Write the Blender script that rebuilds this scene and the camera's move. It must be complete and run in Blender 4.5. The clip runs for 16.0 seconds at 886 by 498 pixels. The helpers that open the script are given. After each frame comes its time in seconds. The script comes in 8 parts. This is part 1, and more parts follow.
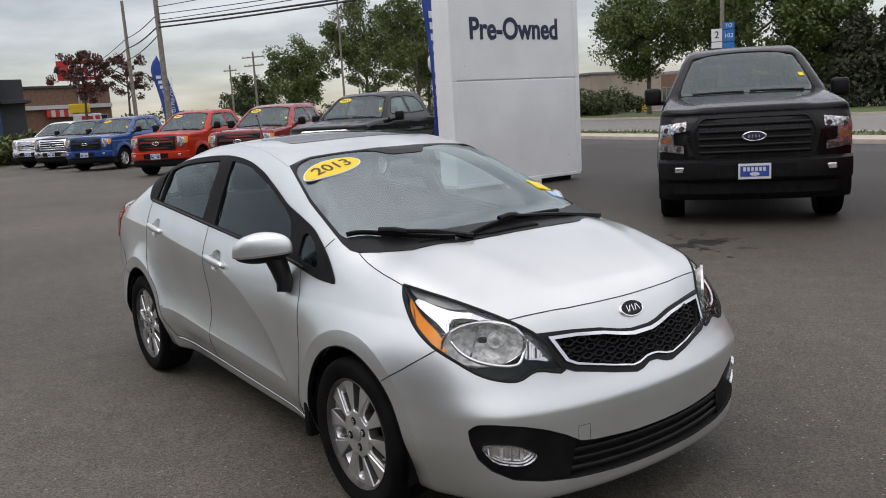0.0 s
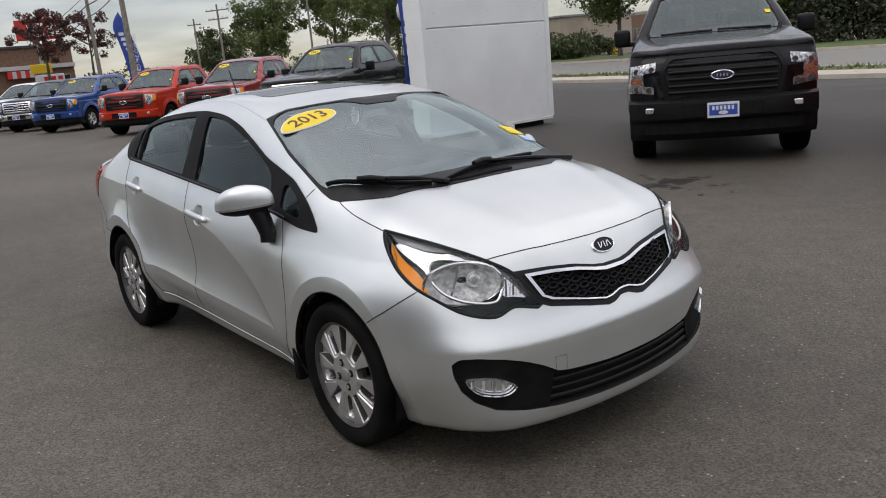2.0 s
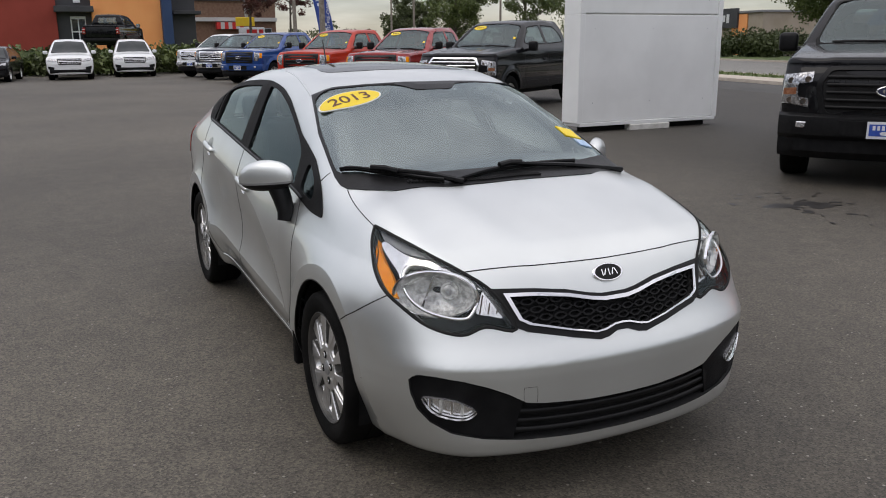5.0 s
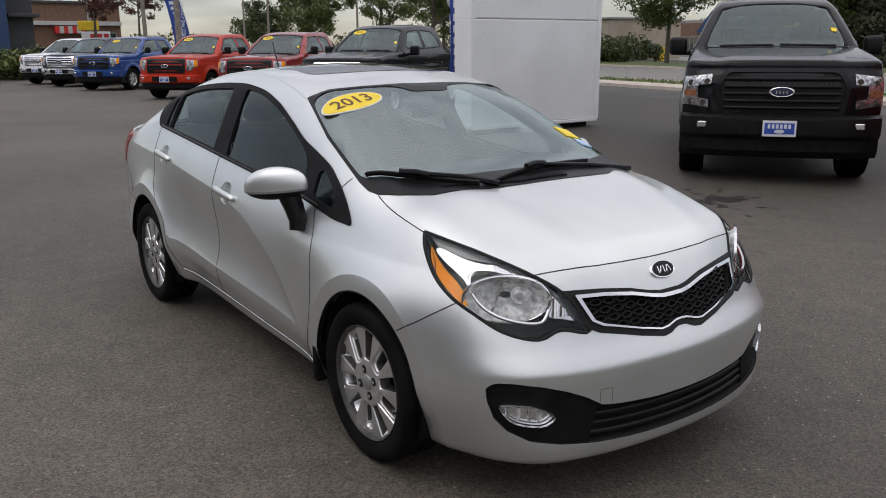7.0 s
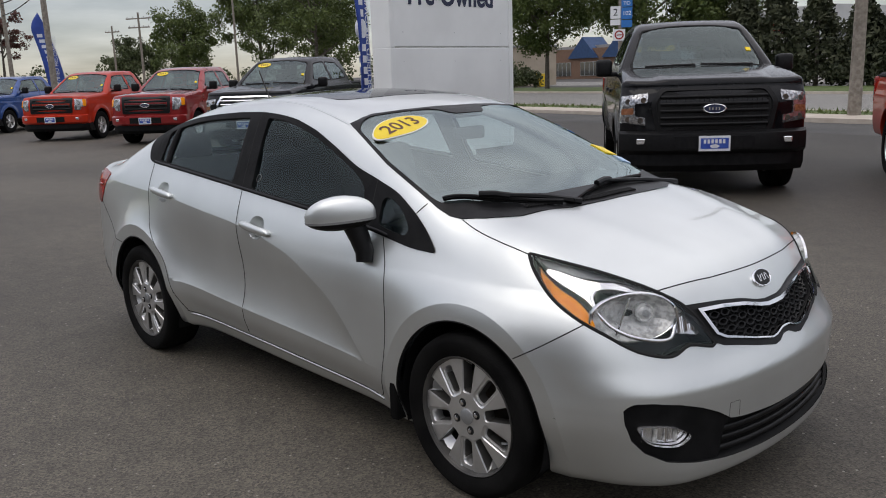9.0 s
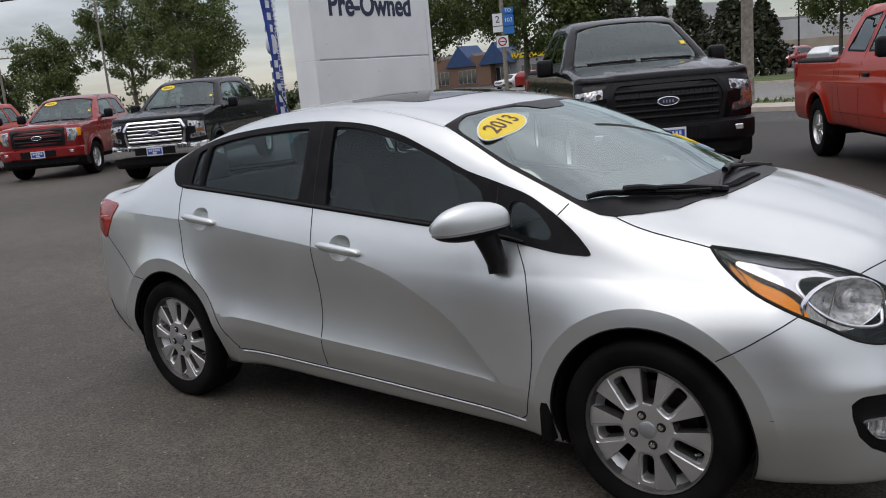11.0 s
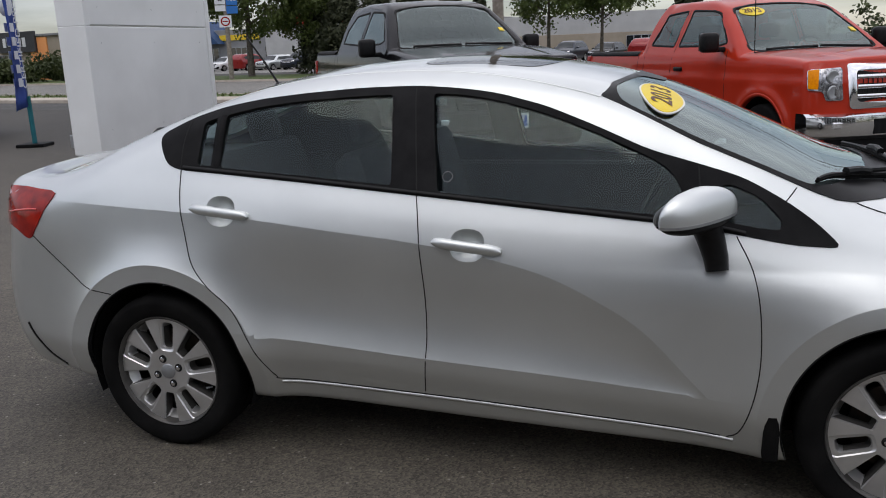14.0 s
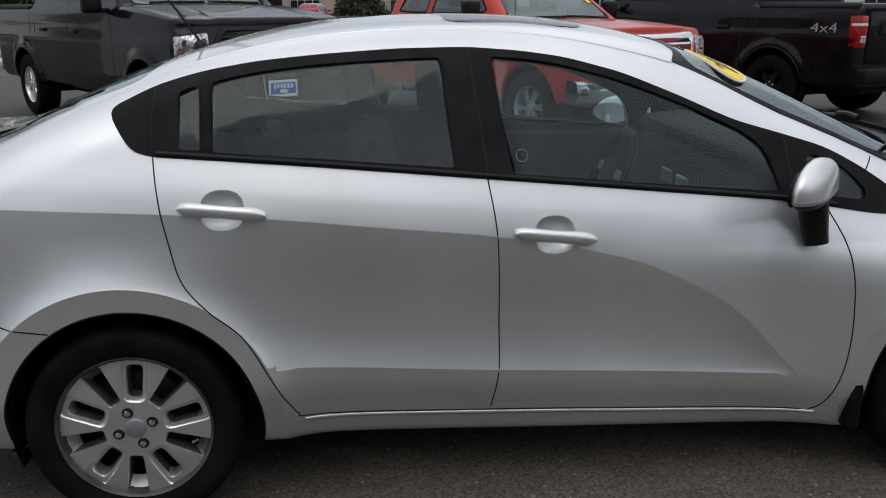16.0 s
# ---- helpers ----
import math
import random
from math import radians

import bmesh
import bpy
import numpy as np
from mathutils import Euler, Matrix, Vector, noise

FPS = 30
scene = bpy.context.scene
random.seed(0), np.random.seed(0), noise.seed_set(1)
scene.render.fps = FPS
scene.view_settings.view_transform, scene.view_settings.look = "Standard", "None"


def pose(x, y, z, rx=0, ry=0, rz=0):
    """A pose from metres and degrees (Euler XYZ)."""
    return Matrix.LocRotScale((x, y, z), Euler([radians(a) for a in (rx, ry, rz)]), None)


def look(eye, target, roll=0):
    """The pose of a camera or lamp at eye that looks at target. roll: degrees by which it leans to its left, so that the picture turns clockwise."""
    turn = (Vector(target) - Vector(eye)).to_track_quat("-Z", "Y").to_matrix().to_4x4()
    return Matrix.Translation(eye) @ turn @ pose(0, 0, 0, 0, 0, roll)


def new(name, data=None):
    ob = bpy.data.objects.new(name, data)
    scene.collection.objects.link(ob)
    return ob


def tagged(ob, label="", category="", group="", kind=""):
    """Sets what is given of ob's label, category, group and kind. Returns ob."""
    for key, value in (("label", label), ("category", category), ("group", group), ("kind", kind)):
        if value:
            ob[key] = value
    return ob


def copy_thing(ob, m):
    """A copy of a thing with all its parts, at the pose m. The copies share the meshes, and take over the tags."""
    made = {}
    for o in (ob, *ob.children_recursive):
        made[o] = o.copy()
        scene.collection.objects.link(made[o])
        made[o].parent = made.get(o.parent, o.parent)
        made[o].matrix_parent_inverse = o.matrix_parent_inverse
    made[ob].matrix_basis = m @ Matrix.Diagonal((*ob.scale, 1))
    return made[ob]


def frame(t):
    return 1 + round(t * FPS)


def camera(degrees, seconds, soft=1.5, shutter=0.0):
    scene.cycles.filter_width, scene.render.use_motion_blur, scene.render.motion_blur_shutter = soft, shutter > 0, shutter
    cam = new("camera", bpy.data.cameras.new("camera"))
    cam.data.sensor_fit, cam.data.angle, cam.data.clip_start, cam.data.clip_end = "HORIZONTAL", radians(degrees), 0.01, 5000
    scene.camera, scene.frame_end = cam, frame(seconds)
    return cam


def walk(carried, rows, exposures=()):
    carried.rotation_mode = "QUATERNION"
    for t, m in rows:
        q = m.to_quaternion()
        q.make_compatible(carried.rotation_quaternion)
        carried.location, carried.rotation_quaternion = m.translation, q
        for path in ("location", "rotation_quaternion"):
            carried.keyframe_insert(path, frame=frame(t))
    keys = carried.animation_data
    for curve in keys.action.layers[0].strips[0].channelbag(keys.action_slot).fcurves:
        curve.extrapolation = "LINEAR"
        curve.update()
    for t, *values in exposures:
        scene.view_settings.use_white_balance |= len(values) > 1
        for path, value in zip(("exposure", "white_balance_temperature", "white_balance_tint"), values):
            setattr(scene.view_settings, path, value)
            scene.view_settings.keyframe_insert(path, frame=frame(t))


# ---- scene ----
cam = camera(56.2, 16.0, soft=1.0)
PATH = [
    (0, (4.014, -2.373, 1.553), (2.425, -1.205, 1.218), -3.4),
    (0.5, (4.073, -2.486, 1.56), (2.524, -1.282, 1.175), -4.4),
    (1, (4.112, -2.566, 1.559), (2.615, -1.319, 1.108), -3.7),
    (1.5, (4.116, -2.58, 1.558), (2.642, -1.315, 1.079), -4.1),
    (2, (4.106, -2.454, 1.555), (2.565, -1.263, 1.098), -5.3),
    (2.5, (4.184, -2.293, 1.567), (2.617, -1.134, 1.118), -2.3),
    (3, (4.131, -2.139, 1.558), (2.559, -0.994, 1.089), -2.1),
    (3.5, (4.047, -1.999, 1.575), (2.439, -0.866, 1.215), -2.3),
    (4, (4.084, -1.89, 1.57), (2.406, -0.882, 1.157), -3.3),
    (4.5, (4.2, -1.788, 1.564), (2.504, -0.821, 1.127), -1.0),
    (5, (4.278, -1.778, 1.571), (2.534, -0.93, 1.084), -0.4),
    (5.2, (4.286, -1.806, 1.569), (2.542, -0.938, 1.112), -0.3),
    (7.3, (3.777, -2.479, 1.544), (2.263, -1.255, 1.087), -1.8),
    (7.5, (3.751, -2.584, 1.539), (2.274, -1.31, 1.095), -2.9),
    (8, (3.646, -2.719, 1.535), (2.199, -1.434, 1.031), -3.2),
    (8.5, (3.428, -2.744, 1.523), (2.045, -1.378, 1.05), -3.2),
    (9, (3.258, -2.835, 1.518), (1.849, -1.476, 1.106), -1.9),
    (9.5, (3.065, -3.002, 1.516), (1.723, -1.57, 1.132), -4.3),
    (10, (2.865, -3.124, 1.518), (1.565, -1.667, 1.088), -3.6),
    (10.2, (2.773, -3.144, 1.502), (1.463, -1.689, 1.097), -3.5),
    (12.3, (1.703, -3.366, 1.494), (0.797, -1.639, 1.049), -5.9),
    (12.5, (1.594, -3.372, 1.489), (0.707, -1.635, 1.047), -4.4),
    (13, (1.272, -3.429, 1.488), (0.474, -1.656, 1.018), -2.8),
    (13.5, (0.974, -3.458, 1.478), (0.299, -1.643, 0.978), -1.1),
    (14, (0.679, -3.409, 1.491), (0.087, -1.557, 1.021), -2.2),
    (14.5, (0.346, -3.362, 1.455), (-0.122, -1.476, 0.982), -0.9),
    (15, (0.008, -3.318, 1.459), (-0.317, -1.413, 0.943), -3.0),
    (15.5, (-0.321, -3.186, 1.441), (-0.299, -1.257, 0.913), -2.5),
    (16, (-0.612, -3.085, 1.482), (-0.421, -1.175, 0.92), -0.1),
]
walk(cam, [(t, look(eye, target, roll)) for t, eye, target, roll in PATH],
     exposures=[(0, -0.07, 6900, 10), (5, -0.13, 6900, 10), (7.5, -0.20, 6850, 10), (10, -0.24, 6750, 10), (12.5, -0.27, 6650, 10), (16, -0.26, 6650, 10)])

# ---- sky, sun, exposure ----
world = bpy.data.worlds.new("overcast_sky")
scene.world = world
world.use_nodes = True
wn, wl = world.node_tree.nodes, world.node_tree.links
wn.clear()
sky = wn.new("ShaderNodeTexSky")
sky.sky_type, sky.sun_disc = "NISHITA", False
sky.sun_elevation, sky.sun_rotation = radians(52), radians(200)
sky.dust_density, sky.ozone_density = 0.2, 1.0
coord = wn.new("ShaderNodeTexCoord")
# a flat deck of cloud overhead: directions are carried to a plane, so that clouds crowd together towards the horizon
flat, lift_up, spread_out = wn.new("ShaderNodeSeparateXYZ"), wn.new("ShaderNodeMath"), wn.new("ShaderNodeVectorMath")
lift_up.operation, lift_up.inputs[1].default_value = "ADD", 0.13
spread_out.operation = "DIVIDE"
joined = wn.new("ShaderNodeCombineXYZ")
wl.new(coord.outputs["Generated"], flat.inputs[0])
wl.new(flat.outputs["Z"], lift_up.inputs[0])
for axis in ("X", "Y", "Z"):
    wl.new(lift_up.outputs[0], joined.inputs[axis])
wl.new(coord.outputs["Generated"], spread_out.inputs[0])
wl.new(joined.outputs[0], spread_out.inputs[1])
clouds = wn.new("ShaderNodeTexNoise")
clouds.inputs["Scale"].default_value, clouds.inputs["Detail"].default_value, clouds.inputs["Roughness"].default_value = 0.85, 6.0, 0.52
wl.new(spread_out.outputs[0], clouds.inputs["Vector"])
cloud_ramp = wn.new("ShaderNodeValToRGB")
cloud_ramp.color_ramp.elements[0].position, cloud_ramp.color_ramp.elements[0].color = 0.40, (0.465, 0.463, 0.52, 1)
cloud_ramp.color_ramp.elements[1].position, cloud_ramp.color_ramp.elements[1].color = 0.62, (0.955, 0.948, 1.01, 1)
wl.new(clouds.outputs["Fac"], cloud_ramp.inputs["Fac"])
cloud_bg, sky_bg, both = wn.new("ShaderNodeBackground"), wn.new("ShaderNodeBackground"), wn.new("ShaderNodeAddShader")
# an overcast dome: brighter overhead than at the horizon
split, rise = wn.new("ShaderNodeSeparateXYZ"), wn.new("ShaderNodeMapRange")
wl.new(coord.outputs["Generated"], split.inputs[0])
wl.new(split.outputs["Z"], rise.inputs["Value"])
rise.inputs["From Min"].default_value, rise.inputs["From Max"].default_value = 0.0, 0.75
rise.inputs["To Min"].default_value, rise.inputs["To Max"].default_value = 0.48, 2.15
dome = wn.new("ShaderNodeMixRGB")
dome.blend_type, dome.inputs[0].default_value = "MULTIPLY", 1.0
wl.new(cloud_ramp.outputs["Color"], dome.inputs[1])
wl.new(rise.outputs["Result"], dome.inputs[2])
wl.new(dome.outputs[0], cloud_bg.inputs["Color"])
wl.new(sky.outputs["Color"], sky_bg.inputs["Color"])
cloud_bg.inputs["Strength"].default_value, sky_bg.inputs["Strength"].default_value = 0.80, 0.05
wl.new(cloud_bg.outputs[0], both.inputs[0])
wl.new(sky_bg.outputs[0], both.inputs[1])
world_out = wn.new("ShaderNodeOutputWorld")
wl.new(both.outputs[0], world_out.inputs["Surface"])
sun = new("sun", bpy.data.lights.new("sun", "SUN"))
sun.data.energy, sun.data.angle, sun.data.color = 0.7, radians(40), (1.0, 0.96, 0.9)
sun.matrix_world = look((0, 0, 30), (3.0, 12.0, 5.0))
scene.view_settings.exposure = 0.0

# ---- materials ----
def material(name, color, rough=0.5, metal=0.0, second=None, scale=8.0, detail=4.0, bump=0.0, bump_scale=60.0, coat=0.0, spread=(0.35, 0.65), spec=0.5, rough_var=0.0):
    """A surface whose colour drifts between two tones with noise, with fine relief."""
    m = bpy.data.materials.new(name)
    m.use_nodes = True
    n, l = m.node_tree.nodes, m.node_tree.links
    b = n["Principled BSDF"]
    b.inputs["Roughness"].default_value, b.inputs["Metallic"].default_value = rough, metal
    b.inputs["Coat Weight"].default_value, b.inputs["Coat Roughness"].default_value = coat, 0.04
    b.inputs["Specular IOR Level"].default_value = spec
    tc = n.new("ShaderNodeTexCoord")
    if second is not None:
        t = n.new("ShaderNodeTexNoise")
        t.inputs["Scale"].default_value, t.inputs["Detail"].default_value = scale, detail
        l.new(tc.outputs["Object"], t.inputs["Vector"])
        r = n.new("ShaderNodeValToRGB")
        r.color_ramp.elements[0].position, r.color_ramp.elements[1].position = spread
        r.color_ramp.elements[0].color, r.color_ramp.elements[1].color = (*color, 1), (*second, 1)
        l.new(t.outputs["Fac"], r.inputs["Fac"])
        l.new(r.outputs["Color"], b.inputs["Base Color"])
        if rough_var:
            mr = n.new("ShaderNodeMapRange")
            mr.inputs["To Min"].default_value, mr.inputs["To Max"].default_value = rough - rough_var, rough + rough_var
            l.new(t.outputs["Fac"], mr.inputs["Value"])
            l.new(mr.outputs["Result"], b.inputs["Roughness"])
    else:
        b.inputs["Base Color"].default_value = (*color, 1)
    if bump:
        t2 = n.new("ShaderNodeTexNoise")
        t2.inputs["Scale"].default_value, t2.inputs["Detail"].default_value = bump_scale, 3.0
        l.new(tc.outputs["Object"], t2.inputs["Vector"])
        bp = n.new("ShaderNodeBump")
        bp.inputs["Strength"].default_value, bp.inputs["Distance"].default_value = bump, 0.01
        l.new(t2.outputs["Fac"], bp.inputs["Height"])
        l.new(bp.outputs["Normal"], b.inputs["Normal"])
    return m


def car_paint(name, color, flake=0.0, rough=0.3, metal=0.0, coat=1.0):
    """Lacquered paint: flakes, a clear coat, and a thin uneven film of dust that dulls the gloss."""
    m = material(name, color, rough, metal, second=tuple(min(1, c * 1.06 + 0.004) for c in color), scale=3.0, coat=coat, rough_var=0.03, spec=0.5 if metal > 0.5 else 0.05)
    n, l = m.node_tree.nodes, m.node_tree.links
    b = n["Principled BSDF"]
    if flake:
        v = n.new("ShaderNodeTexNoise")
        v.inputs["Scale"].default_value = 900.0
        tc = n.new("ShaderNodeTexCoord")
        l.new(tc.outputs["Object"], v.inputs["Vector"])
        bp = n.new("ShaderNodeBump")
        bp.inputs["Strength"].default_value, bp.inputs["Distance"].default_value = flake, 0.0006
        l.new(v.outputs["Fac"], bp.inputs["Height"])
        l.new(bp.outputs["Normal"], b.inputs["Normal"])
    return m


def glass(name, tint, face_on=0.045, gloss=1.0, rough=0.0):
    """Thin window glass: tinted see-through, with a reflection that grows towards grazing angles."""
    m = bpy.data.materials.new(name)
    m.use_nodes = True
    n, l = m.node_tree.nodes, m.node_tree.links
    n.remove(n["Principled BSDF"])
    tr, gl, mix, lw = n.new("ShaderNodeBsdfTransparent"), n.new("ShaderNodeBsdfGlossy"), n.new("ShaderNodeMixShader"), n.new("ShaderNodeLayerWeight")
    tr.inputs["Color"].default_value = (*tint, 1)
    gl.inputs["Roughness"].default_value, gl.inputs["Color"].default_value = rough, (gloss * 0.88, gloss, gloss * 0.985, 1)
    lw.inputs["Blend"].default_value = 0.5
    power, gain = n.new("ShaderNodeMath"), n.new("ShaderNodeMath")
    power.operation, gain.operation = "POWER", "MULTIPLY_ADD"
    power.inputs[1].default_value = 5.0
    gain.inputs[1].default_value, gain.inputs[2].default_value = 1.0 - face_on, face_on
    l.new(lw.outputs["Facing"], power.inputs[0])
    l.new(power.outputs[0], gain.inputs[0])
    l.new(gain.outputs[0], mix.inputs[0])
    l.new(tr.outputs[0], mix.inputs[1])
    l.new(gl.outputs[0], mix.inputs[2])
    l.new(mix.outputs[0], n["Material Output"].inputs["Surface"])
    return m


def asphalt(name, dark, light, scale_big=0.22, darken_span=None):
    """Worn asphalt: pale chips in dark binder, broad stains and dusty patches; darken_span: where a darker tone begins
    and ends its feathered edge, from the car towards the road.
    """
    m = bpy.data.materials.new(name)
    m.use_nodes = True
    n, l = m.node_tree.nodes, m.node_tree.links
    b = n["Principled BSDF"]
    tc = n.new("ShaderNodeTexCoord")
    def noise_node(scale, detail=4.0):
        t = n.new("ShaderNodeTexNoise")
        t.inputs["Scale"].default_value, t.inputs["Detail"].default_value = scale, detail
        l.new(tc.outputs["Object"], t.inputs["Vector"])
        return t
    def ramp(a, ca, z, cz):
        r = n.new("ShaderNodeValToRGB")
        r.color_ramp.elements[0].position, r.color_ramp.elements[1].position = a, z
        r.color_ramp.elements[0].color, r.color_ramp.elements[1].color = (*ca, 1), (*cz, 1)
        return r
    big, mid, chips = noise_node(scale_big, 6.0), noise_node(5.0, 5.0), n.new("ShaderNodeTexVoronoi")
    chips.inputs["Scale"].default_value = 125.0
    l.new(tc.outputs["Object"], chips.inputs["Vector"])
    r_big = ramp(0.36, dark, 0.66, light)
    l.new(big.outputs["Fac"], r_big.inputs["Fac"])
    r_mid = ramp(0.3, (0.84, 0.84, 0.83), 0.7, (1.12, 1.12, 1.10))
    l.new(mid.outputs["Fac"], r_mid.inputs["Fac"])
    r_chip = ramp(0.12, (0.50, 0.50, 0.50), 0.97, (2.0, 1.96, 1.84))
    l.new(chips.outputs["Color"], r_chip.inputs["Fac"])
    m1, m2 = n.new("ShaderNodeMixRGB"), n.new("ShaderNodeMixRGB")
    for mm in (m1, m2):
        mm.blend_type, mm.inputs[0].default_value = "MULTIPLY", 1.0
    l.new(r_big.outputs["Color"], m1.inputs[1])
    l.new(r_mid.outputs["Color"], m1.inputs[2])
    l.new(m1.outputs[0], m2.inputs[1])
    l.new(r_chip.outputs["Color"], m2.inputs[2])
    # scattered pale stones showing through the binder
    stones = n.new("ShaderNodeTexVoronoi")
    stones.inputs["Scale"].default_value = 15.0
    l.new(tc.outputs["Object"], stones.inputs["Vector"])
    r_stone = ramp(0.07, (1, 1, 1), 0.10, (0, 0, 0))
    l.new(stones.outputs["Distance"], r_stone.inputs["Fac"])
    m3 = n.new("ShaderNodeMixRGB")
    m3.inputs[2].default_value = (0.26, 0.24, 0.21, 1)
    l.new(r_stone.outputs["Color"], m3.inputs[0])
    l.new(m2.outputs[0], m3.inputs[1])
    surface = m3
    if darken_span:
        dist, ragged, fade_in, darker_tone = n.new("ShaderNodeVectorMath"), n.new("ShaderNodeMath"), n.new("ShaderNodeMapRange"), n.new("ShaderNodeMixRGB")
        dist.operation, dist.inputs[1].default_value = "DOT_PRODUCT", (0.216, 0.976, 0.0)
        l.new(tc.outputs["Object"], dist.inputs[0])
        ragged.operation, ragged.inputs[1].default_value = "MULTIPLY_ADD", 3.0
        l.new(big.outputs["Fac"], ragged.inputs[0])
        l.new(dist.outputs["Value"], ragged.inputs[2])
        fade_in.inputs["From Min"].default_value, fade_in.inputs["From Max"].default_value = darken_span
        l.new(ragged.outputs[0], fade_in.inputs["Value"])
        darker_tone.blend_type, darker_tone.inputs[2].default_value = "MULTIPLY", (0.46, 0.455, 0.465, 1)
        l.new(fade_in.outputs["Result"], darker_tone.inputs[0])
        l.new(m3.outputs[0], darker_tone.inputs[1])
        surface = darker_tone
    l.new(surface.outputs[0], b.inputs["Base Color"])
    b.inputs["Roughness"].default_value = 0.70
    bp = n.new("ShaderNodeBump")
    bp.inputs["Strength"].default_value, bp.inputs["Distance"].default_value = 0.45, 0.004
    l.new(chips.outputs["Distance"], bp.inputs["Height"])
    l.new(bp.outputs["Normal"], b.inputs["Normal"])
    return m


SILVER = car_paint("silver_metallic_paint", (0.66, 0.685, 0.675), flake=0.3, rough=0.40, metal=0.85)
BLACK_PAINT = car_paint("black_paint", (0.004, 0.004, 0.005), rough=0.18, coat=0.42)
CHARCOAL_PAINT = car_paint("charcoal_paint", (0.009, 0.0095, 0.011), rough=0.25, metal=0.2, coat=0.45)
RED_PAINT = car_paint("bright_red_paint", (0.43, 0.028, 0.010), rough=0.3, coat=0.6)
DARK_RED_PAINT = car_paint("dark_red_paint", (0.26, 0.018, 0.018), rough=0.28, metal=0.2)
BLUE_PAINT = car_paint("blue_paint", (0.012, 0.055, 0.22), rough=0.28, metal=0.2)
SLATE_PAINT = car_paint("slate_grey_paint", (0.03, 0.036, 0.05), rough=0.3, metal=0.2, coat=0.6)
WHITE_PAINT = car_paint("white_car_paint", (0.76, 0.77, 0.77), rough=0.3)
TRIM = material("black_plastic_trim", (0.006, 0.006, 0.0065), 0.38, second=(0.010, 0.010, 0.0105), scale=30, bump=0.05, bump_scale=400, spec=0.2)
MATT_TRIM = material("grained_black_plastic", (0.006, 0.006, 0.0065), 0.6, second=(0.012, 0.012, 0.0125), scale=12, bump=0.1, bump_scale=600, spec=0.12)
GAP = material("dark_gap", (0.006, 0.006, 0.006), 0.9, second=(0.009, 0.009, 0.009), scale=5)
RUBBER = material("tyre_rubber", (0.004, 0.004, 0.004), 0.8, second=(0.009, 0.0088, 0.0085), scale=9, bump=0.2, bump_scale=150, spec=0.1)
# darker alloy: the shade inside slots and barrel, put into the colour
SHADED_ALLOY = material("shaded_alloy_inside", (0.07, 0.068, 0.064), 0.5, 0.6, second=(0.12, 0.115, 0.108), scale=12)
ALLOY = material("painted_alloy", (0.60, 0.60, 0.595), 0.30, 0.8, second=(0.68, 0.68, 0.675), scale=14, coat=0.4)
CHROME = material("chrome", (0.78, 0.78, 0.79), 0.08, 1.0, second=(0.85, 0.85, 0.86), scale=6)
DARK_METAL = material("brake_metal", (0.06, 0.055, 0.05), 0.55, 0.7, second=(0.12, 0.09, 0.07), scale=20)
REFLECTOR = material("lamp_reflector", (0.78, 0.78, 0.79), 0.12, 0.8, second=(0.9, 0.9, 0.9), scale=40)
BOWL = material("bright_lamp_bowl", (0.50, 0.50, 0.49), 0.25, 0.15, second=(0.88, 0.88, 0.86), scale=45, spread=(0.42, 0.58), coat=0.5)
AMBER = material("amber_lens", (0.85, 0.24, 0.0), 0.3, second=(0.95, 0.33, 0.0), scale=60, spec=0.2)
DULL_AMBER = material("dull_amber_lens", (0.20, 0.07, 0.03), 0.2, second=(0.34, 0.15, 0.08), scale=40, coat=0.5)
RED_LENS = material("red_lens", (0.20, 0.006, 0.004), 0.14, second=(0.40, 0.016, 0.007), scale=18, coat=0.25, spec=0.3)
CABIN = material("charcoal_cabin_cloth", (0.018, 0.018, 0.02), 0.85, second=(0.03, 0.03, 0.033), scale=35, spec=0.2)
CABIN_PLASTIC = material("cabin_plastic", (0.022, 0.022, 0.024), 0.7, second=(0.034, 0.034, 0.037), scale=20, spec=0.25)
YELLOW = material("yellow_vinyl", (0.83, 0.60, 0.01), 0.4, second=(0.88, 0.66, 0.02), scale=12)
YELLOW_EDGE = material("white_vinyl", (0.8, 0.8, 0.76), 0.4, second=(0.75, 0.75, 0.7), scale=20)
NAVY = material("navy_lettering", (0.012, 0.018, 0.055), 0.5, second=(0.018, 0.025, 0.065), scale=30)
BROWN = material("dark_brown_lettering", (0.09, 0.03, 0.012), 0.5, second=(0.12, 0.04, 0.015), scale=30)
SIGN_WHITE = material("white_sign_panel", (0.86, 0.87, 0.86), 0.35, second=(0.79, 0.80, 0.79), scale=1.2, bump=0.02, bump_scale=8)
SIGN_DIRTY = material("scuffed_white_base", (0.55, 0.54, 0.5), 0.6, second=(0.72, 0.71, 0.68), scale=6)
PLATE_WHITE = material("white_plate", (0.75, 0.76, 0.77), 0.4, second=(0.68, 0.69, 0.71), scale=25)
PLATE_BLUE = material("blue_plate_print", (0.02, 0.06, 0.35), 0.4, second=(0.03, 0.09, 0.42), scale=25)
GLASS_TINT = glass("tinted_side_glass", (0.68, 0.79, 0.80), 0.035)
GLASS_CLEAR = glass("windscreen_glass", (0.72, 0.80, 0.79), 0.24)
GLASS_TRUCK = glass("truck_glass", (0.34, 0.43, 0.45), 0.10)
LENS = glass("clear_lamp_lens", (0.95, 0.95, 0.95), 0.03)
